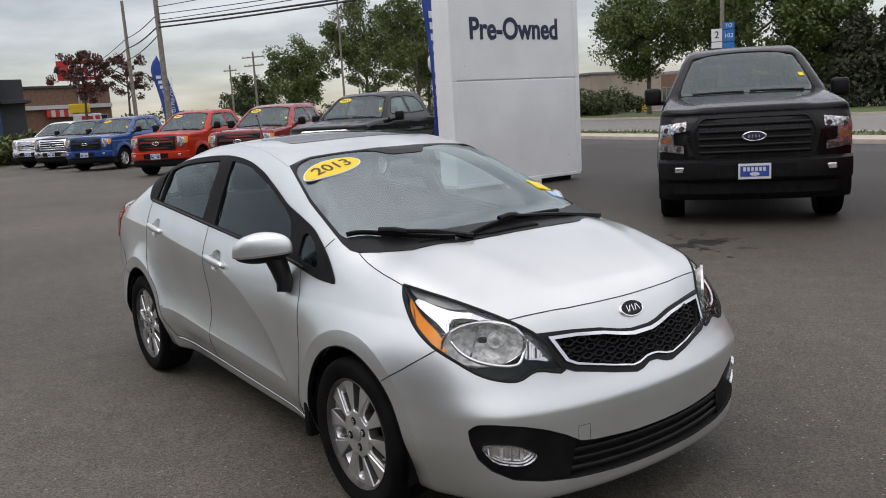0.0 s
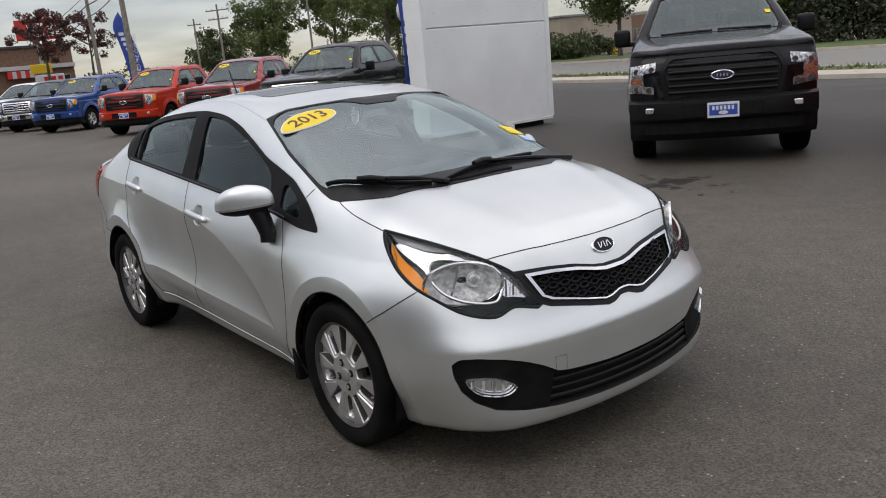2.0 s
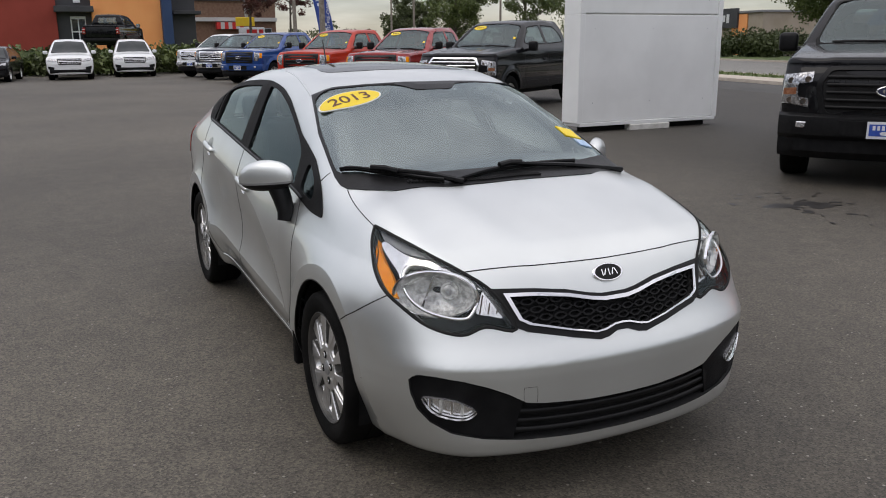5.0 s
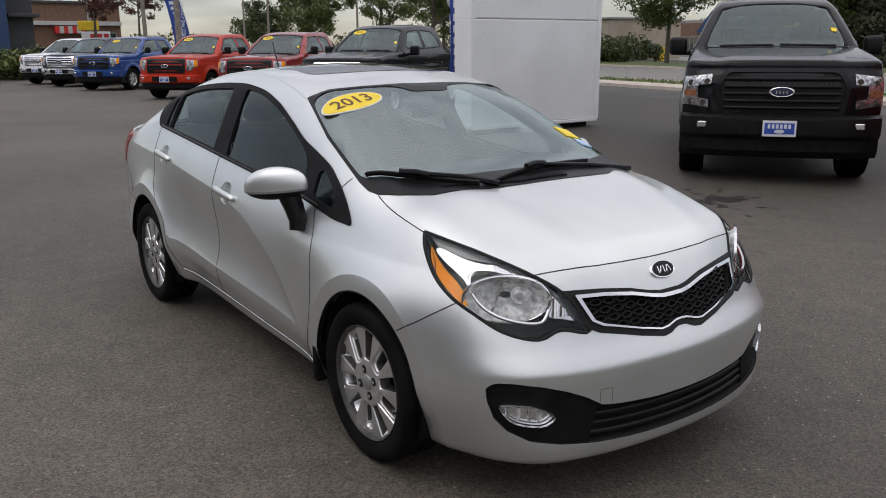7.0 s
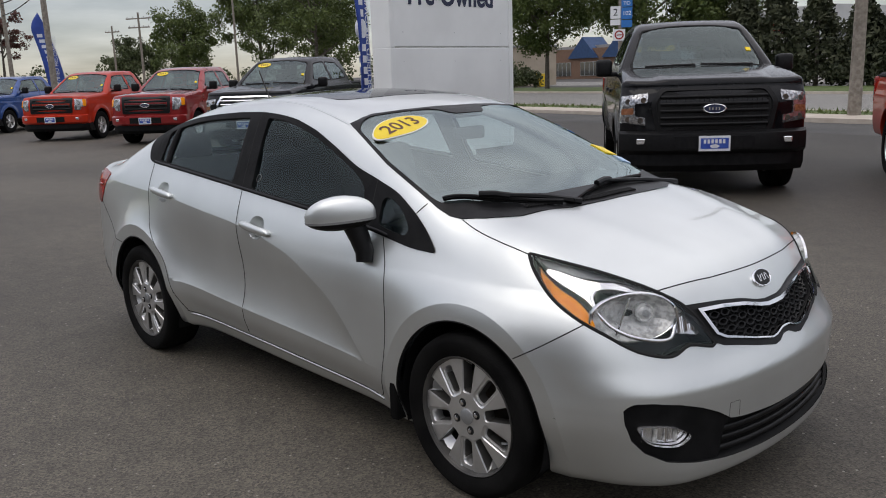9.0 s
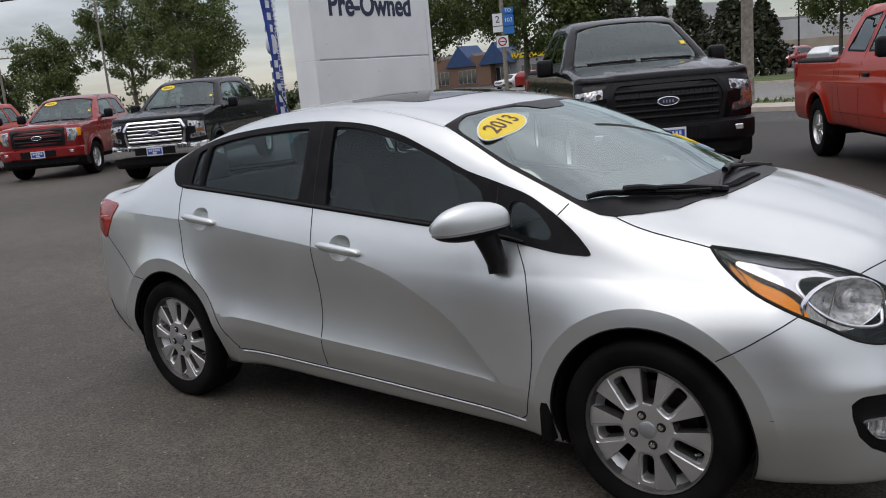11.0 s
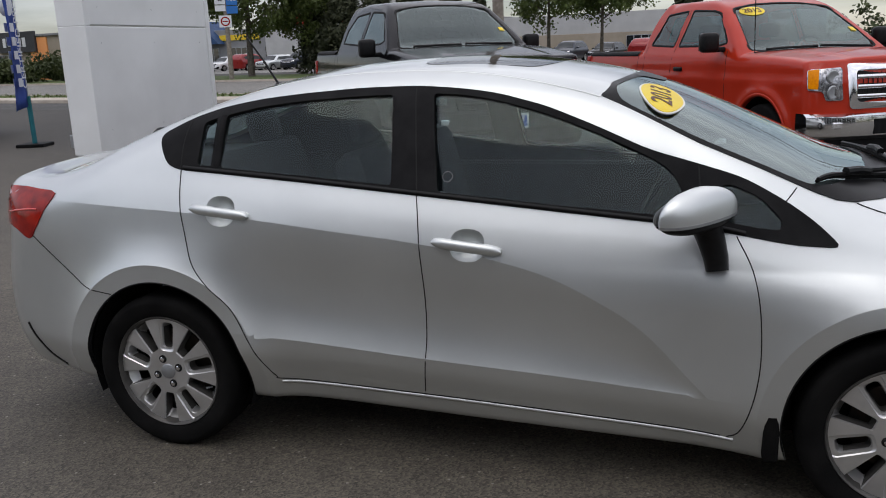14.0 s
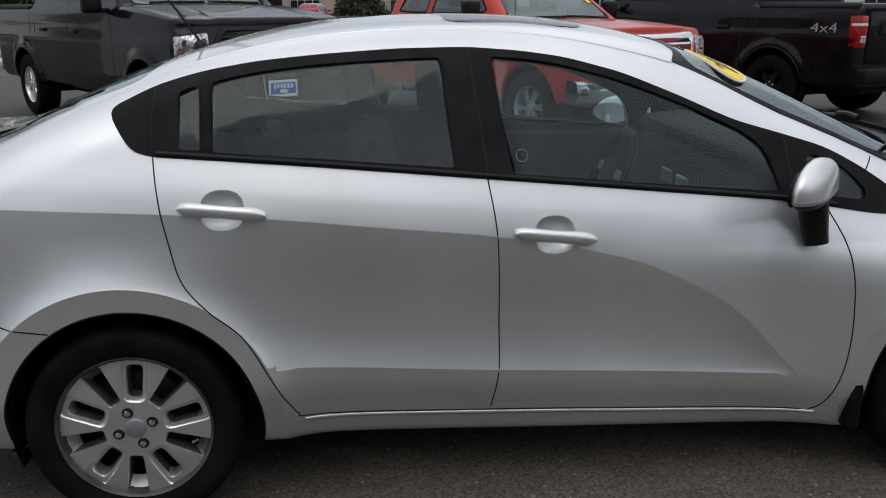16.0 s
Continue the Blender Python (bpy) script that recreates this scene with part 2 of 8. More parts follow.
TRUCK_LAMP = material("patterned_lamp_reflector", (0.20, 0.20, 0.21), 0.18, 0.75, second=(0.55, 0.55, 0.56), scale=34, detail=1.0, spread=(0.36, 0.62), coat=0.6)
MASK_GREY = material("satin_grey_mask", (0.16, 0.165, 0.17), 0.35, 0.5, second=(0.22, 0.225, 0.23), scale=20)
SUNROOF = material("black_sunroof_glass", (0.012, 0.012, 0.014), 0.05, second=(0.016, 0.016, 0.018), scale=5, spec=0.4)
LOT = asphalt("parking_lot_asphalt", (0.053, 0.0470, 0.0390), (0.089, 0.0795, 0.0660), darken_span=(5.0, 9.0))
LOT_DARK = asphalt("fresh_dark_asphalt", (0.032, 0.031, 0.031), (0.055, 0.052, 0.05), 0.5)
ROAD = asphalt("road_asphalt", (0.15, 0.145, 0.14), (0.19, 0.185, 0.18), 0.1)
CONCRETE = material("pale_concrete_kerb", (0.42, 0.36, 0.30), 0.85, second=(0.52, 0.46, 0.39), scale=3, bump=0.2)
GRASS = material("mown_grass", (0.055, 0.095, 0.022), 0.9, second=(0.12, 0.15, 0.045), scale=1.6, detail=8, bump=0.8, bump_scale=25)
LEAF = material("spring_leaf", (0.050, 0.078, 0.014), 0.6, second=(0.115, 0.145, 0.034), scale=1.3)
LEAF_DARK = material("dark_leaf", (0.038, 0.055, 0.016), 0.65, second=(0.080, 0.098, 0.03), scale=1.2)
LEAF_RED = material("bronze_leaf", (0.07, 0.025, 0.02), 0.65, second=(0.13, 0.045, 0.03), scale=1.5)
NEEDLE = material("spruce_needle", (0.028, 0.036, 0.018), 0.8, second=(0.06, 0.065, 0.03), scale=2)
BARK = material("grey_bark", (0.07, 0.058, 0.045), 0.9, second=(0.14, 0.12, 0.1), scale=7, bump=0.6, bump_scale=18)
POLE_WOOD = material("weathered_pole_wood", (0.17, 0.145, 0.12), 0.9, second=(0.28, 0.25, 0.21), scale=9, bump=0.4, bump_scale=30)
CABLE = material("black_cable", (0.012, 0.012, 0.012), 0.6, second=(0.02, 0.02, 0.02), scale=3)
STEEL = material("galvanised_steel", (0.35, 0.36, 0.37), 0.45, 0.7, second=(0.45, 0.46, 0.47), scale=10)

# ---- building helpers ----
def mesh_object(name, verts, faces, mat, parent=None, label="", smooth=True):
    me = bpy.data.meshes.new(name)
    me.from_pydata([tuple(map(float, v)) for v in verts], [], [tuple(map(int, f)) for f in faces])
    me.materials.append(mat)
    if smooth:
        me.polygons.foreach_set("use_smooth", [True] * len(me.polygons))
    me.update()
    ob = new(name, me)
    ob.parent = parent
    if label:
        ob["label"] = label
    return ob


def part(name, bm, mat, parent=None, label="", smooth=False):
    """Links a bmesh as one mesh object under a thing or part."""
    me = bpy.data.meshes.new(name)
    bm.normal_update()
    bm.to_mesh(me)
    bm.free()
    me.materials.append(mat)
    if smooth:
        me.polygons.foreach_set("use_smooth", [True] * len(me.polygons))
        me.set_sharp_from_angle(angle=radians(38))
    ob = new(name, me)
    ob.parent = parent
    if label:
        ob["label"] = label
    return ob


def thing(name, label, category, group="", m=None):
    e = tagged(new(name), label, category, group)
    if m is not None:
        e.matrix_world = m
    return e


def box(bm, lo, hi, bevel=0.0, m=None, segments=2):
    c, s = [(a + b) / 2 for a, b in zip(lo, hi)], [b - a for a, b in zip(lo, hi)]
    mm = Matrix.Translation(c) @ Matrix.Diagonal((*s, 1))
    r = bmesh.ops.create_cube(bm, size=1.0, matrix=(m @ mm if m is not None else mm))
    if bevel:
        es = list({e for v in r["verts"] for e in v.link_edges})
        bmesh.ops.bevel(bm, geom=es, offset=bevel, segments=segments, affect="EDGES", profile=0.5)
    return bm


def bx(lo, hi, bevel=0.0, m=None, segments=2):
    return box(bmesh.new(), lo, hi, bevel, m, segments)


def turned(bm, profile, n=32, m=None, close=True):
    """A lathe: profile of (radius, height) about z."""
    m = m or Matrix()
    rings = []
    for r, h in profile:
        if r < 1e-5:
            rings.append([bm.verts.new(m @ Vector((0, 0, h)))])
        else:
            rings.append([bm.verts.new(m @ Vector((r * math.cos(2 * math.pi * i / n), r * math.sin(2 * math.pi * i / n), h))) for i in range(n)])
    for a, b in zip(rings, rings[1:]):
        for i in range(n):
            j = (i + 1) % n
            if len(a) == 1 and len(b) > 1:
                bm.faces.new((a[0], b[j], b[i]))
            elif len(b) == 1 and len(a) > 1:
                bm.faces.new((a[i], a[j], b[0]))
            elif len(a) > 1:
                bm.faces.new((a[i], a[j], b[j], b[i]))
    return bm


def tube(bm, points, radius, n=8, taper=None, caps=True):
    """A round bar along points; taper gives the end radius."""
    pts = [Vector(p) for p in points]
    rings = []
    side = None
    for i, p in enumerate(pts):
        d = (pts[min(i + 1, len(pts) - 1)] - pts[max(i - 1, 0)]).normalized()
        if side is None:
            side = d.orthogonal().normalized()
        side = (side - d * side.dot(d)).normalized()
        up = d.cross(side)
        r = radius if taper is None else radius + (taper - radius) * i / max(1, len(pts) - 1)
        rings.append([bm.verts.new(p + (side * math.cos(2 * math.pi * k / n) + up * math.sin(2 * math.pi * k / n)) * r) for k in range(n)])
    for a, b in zip(rings, rings[1:]):
        for k in range(n):
            bm.faces.new((a[k], a[(k + 1) % n], b[(k + 1) % n], b[k]))
    if caps:
        bm.faces.new(rings[0][::-1])
        bm.faces.new(rings[-1])
    return bm


def smooth_line(points, steps=8, closed=False):
    """Catmull-Rom curve through 2D or 3D points."""
    p = [Vector(q) for q in points]
    n = len(p)
    out = []
    for i in range(n if closed else n - 1):
        a, b, c, d = (p[(i - 1) % n], p[i], p[(i + 1) % n], p[(i + 2) % n]) if closed else (p[max(i - 1, 0)], p[i], p[i + 1], p[min(i + 2, n - 1)])
        for s in range(steps):
            t = s / steps
            out.append(0.5 * ((2 * b) + (c - a) * t + (2 * a - 5 * b + 4 * c - d) * t * t + (3 * b - a - 3 * c + d) * t ** 3))
    if not closed:
        out.append(p[-1])
    return out


def rounded(points, r=0.02, steps=4):
    """A closed polygon with its corners rounded by quadratic curves; r may be one radius or one a corner."""
    p = [Vector(q) for q in points]
    out = []
    for i, c in enumerate(p):
        rr = r[i] if isinstance(r, (list, tuple)) else r
        a, b = p[i - 1], p[(i + 1) % len(p)]
        u = c + (a - c).normalized() * min(rr, (a - c).length * 0.45)
        v = c + (b - c).normalized() * min(rr, (b - c).length * 0.45)
        for s in range(steps + 1):
            t = s / steps
            out.append(u * (1 - t) ** 2 + c * 2 * t * (1 - t) + v * t * t)
    return out


def inside_poly(px, py, poly):
    """Which of the points lie inside the polygon."""
    r = np.zeros(len(px), bool)
    n = len(poly)
    for i in range(n):
        (x1, y1), (x2, y2) = poly[i][:2], poly[(i + 1) % n][:2]
        if y1 == y2:
            continue
        c = ((y1 > py) != (y2 > py)) & (px < (x2 - x1) * (py - y1) / (y2 - y1) + x1)
        r ^= c
    return r


def text_part(name, body, size, mat, m, parent=None, depth=0.004, squeeze=1.0, label="", bold=0.0):
    """Raised lettering in the built-in font, centred on the pose m (reads along its x, upright along its y)."""
    cu = bpy.data.curves.new(name, "FONT")
    cu.body, cu.size, cu.extrude, cu.align_x, cu.align_y, cu.offset = body, size, depth, "CENTER", "CENTER", bold
    tmp = bpy.data.objects.new(name, cu)
    scene.collection.objects.link(tmp)
    me = bpy.data.meshes.new_from_object(tmp.evaluated_get(bpy.context.evaluated_depsgraph_get()))
    bpy.data.objects.remove(tmp)
    me.transform(m @ Matrix.Diagonal((squeeze, 1, 1, 1)))
    me.materials.clear()
    me.materials.append(mat)
    ob = new(name, me)
    ob.parent = parent
    if label:
        ob["label"] = label
    return ob


# ---- shapes of vehicles as smooth fields ----
def spline(xs, ys):
    """Monotone-ish cubic (Catmull-Rom tangents) through the points, flat outside."""
    xs, ys = np.array(xs, float), np.array(ys, float)
    d = np.gradient(ys, xs)
    def f(x):
        x = np.clip(x, xs[0], xs[-1])
        i = np.clip(np.searchsorted(xs, x) - 1, 0, len(xs) - 2)
        h = xs[i + 1] - xs[i]
        t = (x - xs[i]) / h
        return ((2 * t ** 3 - 3 * t ** 2 + 1) * ys[i] + (t ** 3 - 2 * t ** 2 + t) * h * d[i]
                + (-2 * t ** 3 + 3 * t ** 2) * ys[i + 1] + (t ** 3 - t ** 2) * h * d[i + 1])
    return f


def smax(a, b, k):
    """Smooth maximum with blend radius k."""
    h = np.clip(0.5 + 0.5 * (a - b) / k, 0, 1)
    return b + (a - b) * h + k * h * (1 - h)


# Half-width of the silver sedan: factor along the length, and the section at mid-length.
SIDE_Z = spline([0.14, 0.2, 0.26, 0.33, 0.39, 0.45, 0.55, 0.66, 0.76, 0.84, 0.92, 1.0, 1.08, 1.2, 1.37, 1.46],
                [0.74, 0.775, 0.80, 0.826, 0.842, 0.845, 0.845, 0.847, 0.847, 0.838, 0.817, 0.785, 0.750, 0.695, 0.61, 0.565])
SIDE_X = spline([-2.4, -2.1, -1.9, -1.7, -1.3, -0.9, -0.3, 0.3, 0.8, 1.2, 1.5, 1.8, 2.0, 2.2],
                [-0.20, -0.10, -0.055, -0.03, -0.012, -0.006, 0, 0.0, -0.008, -0.014, -0.02, -0.055, -0.11, -0.19])
BELT_X = spline([-2.3, -1.7, -1.19, -0.25, 0.5, 1.07, 1.5, 2.0], [1.085, 1.095, 1.085, 1.009, 0.935, 0.868, 0.80, 0.72])
TOP_X = spline([-2.4, -2.22, -2.1, -1.9, -1.7, -1.5, -1.3, -1.1, -0.8, -0.5, -0.2, 0.1, 0.35, 0.6, 0.9, 1.15, 1.25, 1.4, 1.6, 1.8, 1.92, 2.0, 2.1, 2.2],
               [0.98, 1.05, 1.065, 1.075, 1.125, 1.215, 1.295, 1.36, 1.425, 1.452, 1.455, 1.435, 1.392, 1.315, 1.185, 1.072, 1.045, 1.02, 0.965, 0.895, 0.84, 0.78, 0.70, 0.6])
CROWN_X = spline([-2.3, -1.9, -1.3, -0.5, 0.3, 0.7, 1.15, 1.5, 2.0], [0.05, 0.05, 0.075, 0.075, 0.085, 0.1, 0.09, 0.085, 0.09])
FRONT_Z = spline([0.10, 0.16, 0.22, 0.32, 0.42, 0.495, 0.515, 0.53, 0.58, 0.65, 0.75, 0.85, 1.0, 1.5], [1.985, 2.075, 2.098, 2.101, 2.107, 2.110, 2.108, 2.099, 2.066, 2.03, 1.988, 1.955, 1.9, 1.8])
REAR_Z = spline([0.15, 0.25, 0.45, 0.6, 0.8, 0.95, 1.06, 1.5], [-2.1, -2.18, -2.25, -2.25, -2.21, -2.2, -2.215, -2.1])


SCOOP_X = spline([-2.2, -1.5, -0.87, -0.55, -0.25, 0.04, 0.22, 0.36, 0.50, 0.67, 0.8], [0.985, 0.955, 0.918, 0.885, 0.854, 0.804, 0.755, 0.69, 0.603, 0.433, 0.30])


LOWER_X = spline([-1.3, -0.86, -0.24, 0.23, 0.67, 1.0], [0.53, 0.489, 0.444, 0.419, 0.389, 0.372])


ARCHES = ((1.285, 0.036, 0.42), (-1.285, 0.050, 0.435))


def creases(x, z):
    """Signed distances from the pressed lines of the sedan's flanks: the shoulder line, the two arch flanges and the line along the door bottoms."""
    return [SCOOP_X(x) - z] + [np.hypot(x - cx, z - 0.308) - r for cx, _, r in ARCHES] + [z - LOWER_X(x)]


def sedan(x, y, z, arches=True, sides=None):
    """Signed field of the silver sedan's body: negative inside. sides: which side of each pressed line to take, if not the true one."""
    y = np.abs(y)
    marks = creases(x, z)
    over = [m > 0 for m in marks] if sides is None else sides
    # wheel-arch flares: a flat flange, then a slope away from it
    flare = 0.0
    for (cx, amp, _), r, out in zip(ARCHES, marks[1:], over[1:]):
        swell = amp * np.where(out, np.exp(-np.maximum(r, -0.05) / (0.12 if cx > 0 else 0.095)), 1.0)
        flare = flare + np.where(z < 0.75, swell, swell * np.exp(-((z - 0.75) / (0.1 if cx > 0 else 0.17)) ** 2))
    lift = (BELT_X(x) - 1.009) * np.clip((z - 0.45) / 0.35, 0, 1)
    sink = 0.055 * (x + 0.25) * np.clip((0.62 - z) / 0.15, 0, 1) * np.clip((1.1 - np.abs(x)) / 0.2, 0, 1)
    # pressed-in lower doors below a crease that drops towards the front wheel
    under = marks[0]
    fade = np.clip((0.85 - x) / 0.25, 0, 1) * np.clip((x + 2.0) / 0.5, 0, 1)
    dip = np.clip(under, -0.05, 1)
    quarter = 0.13 * dip * np.exp(-dip / 0.2) * np.clip((z + sink - 0.40) / 0.07, 0, 1)
    # between the two lines the doors are hollow: they face down below the shoulder and up above the lower line
    span = np.maximum(SCOOP_X(x) - LOWER_X(x), 0.02)
    part_way = np.clip(under / span, -0.15, 1.15)
    hollow = np.where(over[3], part_way * (1 - part_way) * (0.17 + 0.21 * part_way) * span, 0.10 * np.clip(-marks[3], -0.05, 0.12))
    door = np.clip((x + 1.02) / 0.27, 0, 1) * np.clip((0.95 - x) / 0.25, 0, 1)
    press = np.where(over[0], hollow * door + quarter * fade * (1 - door), np.where(over[3], 0.012 * np.tanh(-under / 0.15) * fade, 0.10 * np.clip(-marks[3], -0.05, 0.12) * door))
    # the front corners lean inwards as they rise
    press = press + 0.05 * np.clip((x - 1.30) / 0.35, 0, 1) * np.clip(z - 0.46, 0, 0.3)
    side = (y - SIDE_Z(z - lift + sink) - SIDE_X(x) - flare + press) * 0.93
    ridge = 0.009 * np.exp(-((y - 0.30 - 0.18 * np.clip((1.95 - x) / 0.8, 0, 1)) / 0.09) ** 2) * np.clip((x - 1.15) / 0.2, 0, 1)
    top = (z - TOP_X(x) - ridge + CROWN_X(x) * (y / 0.75) ** 2) * 0.86
    q = y / 0.8
    front = x - FRONT_Z(z) + 0.14 * q ** 2 + 0.10 * q ** 4
    rear = REAR_Z(z) - x + 0.07 * q ** 2 + 0.13 * q ** 6
    bottom = 0.19 - 0.025 * x + 0.03 * np.clip((x - 1.5) / 0.4, 0, 1) - z
    g = smax(side, top, 0.10)
    g = smax(g, front, 0.11)
    g = smax(g, rear, 0.09)
    g = smax(g, bottom, 0.04)
    if arches:
        for cx, r in ((1.285, 0.353), (-1.275, 0.362)):
            hole = np.maximum(np.hypot(x - cx, z - 0.316) - r, 0.5 - y)
            g = np.maximum(g, -hole)
    return g


def meet(field, p, d, reach=3.0, step=0.02):
    """Where rays from p along d (arrays of triples) first meet the surface field = 0."""
    p, d = np.atleast_2d(p).astype(float), np.atleast_2d(d).astype(float)
    d = np.broadcast_to(d / np.linalg.norm(d, axis=1, keepdims=True), p.shape)
    s, lo, found = np.zeros(len(p)), np.zeros(len(p)), np.zeros(len(p), bool)
    for _ in range(int(reach / step)):
        found |= field(*(p + d * s[:, None]).T) < 0
        lo = np.where(found, lo, s)
        s = np.where(found, s, s + step)
        if found.all():
            break
    hi = s
    for _ in range(20):
        m = (lo + hi) / 2
        inner = field(*(p + d * m[:, None]).T) < 0
        hi, lo = np.where(inner, m, hi), np.where(inner, lo, m)
    return p + d * hi[:, None]


def slope(field, p, e=0.004):
    n = np.stack([field(*(p + e * np.eye(3)[i]).T) - field(*(p - e * np.eye(3)[i]).T) for i in range(3)], 1)
    return n / np.maximum(np.linalg.norm(n, axis=1, keepdims=True), 1e-9)


def smooth_sedan(x, y, z):
    return sedan(x, y, z, False)


def net(field, lo, hi, step):
    """A quad mesh of the surface field = 0 in the box lo..hi: one corner a cell, pulled onto the surface."""
    ax = [np.arange(a, b + step, step) for a, b in zip(lo, hi)]
    X, Y, Z = np.meshgrid(*ax, indexing="ij")
    f = field(X, Y, Z)
    n = [len(a) - 1 for a in ax]
    c = [f[i:i + n[0], j:j + n[1], k:k + n[2]] for i in (0, 1) for j in (0, 1) for k in (0, 1)]
    neg = sum((v < 0).astype(int) for v in c)
    cell = (neg > 0) & (neg < 8)
    index = -np.ones(cell.shape, int)
    where = np.argwhere(cell)
    index[cell] = np.arange(len(where))
    pts = np.array(lo) + (where + 0.5) * step
    for _ in range(12):
        e = step * 0.2
        v = field(*pts.T)
        g = np.stack([(field(*(pts + e * np.eye(3)[i]).T) - field(*(pts - e * np.eye(3)[i]).T)) / (2 * e) for i in range(3)], 1)
        move = -v[:, None] * g / np.maximum((g * g).sum(1, keepdims=True), 1e-4)
        pts = pts + np.clip(move, -step * 0.4, step * 0.4)
    faces = []
    for a in range(3):
        sl0, sl1 = [slice(None)] * 3, [slice(None)] * 3
        sl0[a], sl1[a] = slice(0, -1), slice(1, None)
        f0, f1 = f[tuple(sl0)], f[tuple(sl1)]
        b, cc = (a + 1) % 3, (a + 2) % 3
        ed = np.argwhere((f0 < 0) != (f1 < 0))
        ed = ed[(ed[:, b] > 0) & (ed[:, cc] > 0) & (ed[:, b] < n[b]) & (ed[:, cc] < n[cc])]
        ub, uc = np.eye(3, dtype=int)[b], np.eye(3, dtype=int)[cc]
        q = np.stack([index[tuple((ed - o).T)] for o in (ub + uc, uc, 0 * ub, ub)], 1)
        flip = f0[tuple(ed.T)] >= 0
        q[flip] = q[flip][:, ::-1]
        faces.append(q[(q >= 0).all(1)])
    return pts, np.concatenate(faces)


def shell(name, verts, faces, normals, mat, parent, label=""):
    """A piece of a smooth shell, shaded by the shape's own normals."""
    used, inv = np.unique(faces, return_inverse=True)
    ob = mesh_object(name, verts[used], inv.reshape(faces.shape), mat, parent, label)
    ob.data.normals_split_custom_set_from_vertices([tuple(n) for n in normals[used]])
    return ob




def pull_to_creases(verts, faces, step):
    """Moves mesh corners that lie near a pressed line onto it, and gives each face-corner the normal of its own side."""
    near = np.zeros(len(verts), bool)
    for i in range(4):
        x, z = verts[:, 0], verts[:, 2]
        c = creases(x, z)[i]
        e = 1e-3
        gx, gz = (creases(x + e, z)[i] - c) / e, (creases(x, z + e)[i] - c) / e
        g2 = np.maximum(gx * gx + gz * gz, 1e-6)
        live = (np.abs(verts[:, 1]) > 0.6) & (np.abs(c) / np.sqrt(g2) < (0.9 if i == 0 else 0.72) * step) & (z > 0.27) & ~near
        live &= ((x < 0.72) & (x > -1.95)) if i == 0 else ((x < 0.66) & (x > -0.82)) if i == 3 else (z < 0.9)
        near |= live
        verts[live, 0] -= (c * gx / g2)[live]
        verts[live, 2] -= (c * gz / g2)[live]
        for _ in range(4):
            q = verts[live]
            sgn = np.sign(q[:, 1])
            f0, f1 = sedan(*q.T, False), sedan(q[:, 0], q[:, 1] + sgn * 1e-3, q[:, 2], False)
            verts[live, 1] -= np.clip(sgn * f0 * 1e-3 / np.maximum(f1 - f0, 2e-4), -0.01, 0.01)
    return verts


def corner_normals(verts, faces, e=0.004):
    mid = verts[faces].mean(1)
    sides = [np.repeat(m > 0, 4) for m in creases(mid[:, 0], mid[:, 2])]
    p = verts[faces].reshape(-1, 3)
    return slope(lambda x, y, z: sedan(x, y, z, False, sides), p, e).reshape(-1, 4, 3)


def creased_shell(name, verts, faces, normals, mat, parent, label=""):
    """A piece of the shell with a normal of its own at every face-corner, so that pressed lines stay crisp."""
    used, inv = np.unique(faces, return_inverse=True)
    ob = mesh_object(name, verts[used], inv.reshape(faces.shape), mat, parent, label)
    ob.data.normals_split_custom_set([tuple(n) for n in normals.reshape(-1, 3)])
    return ob
from mathutils.geometry import delaunay_2d_cdt

VIEWS = {"R": lambda u, v: ((u, -2.0, v), (0, 1, 0)), "L": lambda u, v: ((u, 2.0, v), (0, -1, 0)), "F": lambda u, v: ((3.6, u, v), (-1, 0, 0)),
         "B": lambda u, v: ((-3.8, u, v), (1, 0, 0)), "T": lambda u, v: ((u, v, 2.6), (0, 0, -1)),
         # oblique views of the front and rear corners; u runs along the diagonal
         "HR": lambda u, v: ((0.707 * u + 2.1, 0.707 * u - 2.1, v), (-1, 1, 0)), "HL": lambda u, v: ((0.707 * u + 2.1, -0.707 * u + 2.1, v), (-1, -1, 0)),
         "TR": lambda u, v: ((-0.707 * u - 2.1, 0.707 * u - 2.1, v), (1, 1, 0)), "TL": lambda u, v: ((-0.707 * u - 2.1, -0.707 * u + 2.1, v), (1, -1, 0))}


def laid(field, uv, view, off=0.0):
    """Points of a flat drawing laid onto the surface from one side, lifted by off."""
    rays = [VIEWS[view](float(q[0]), float(q[1])) for q in uv]
    p = meet(field, np.array([r[0] for r in rays]), np.array([r[1] for r in rays]), reach=4.5)
    return p + slope(field, p) * off


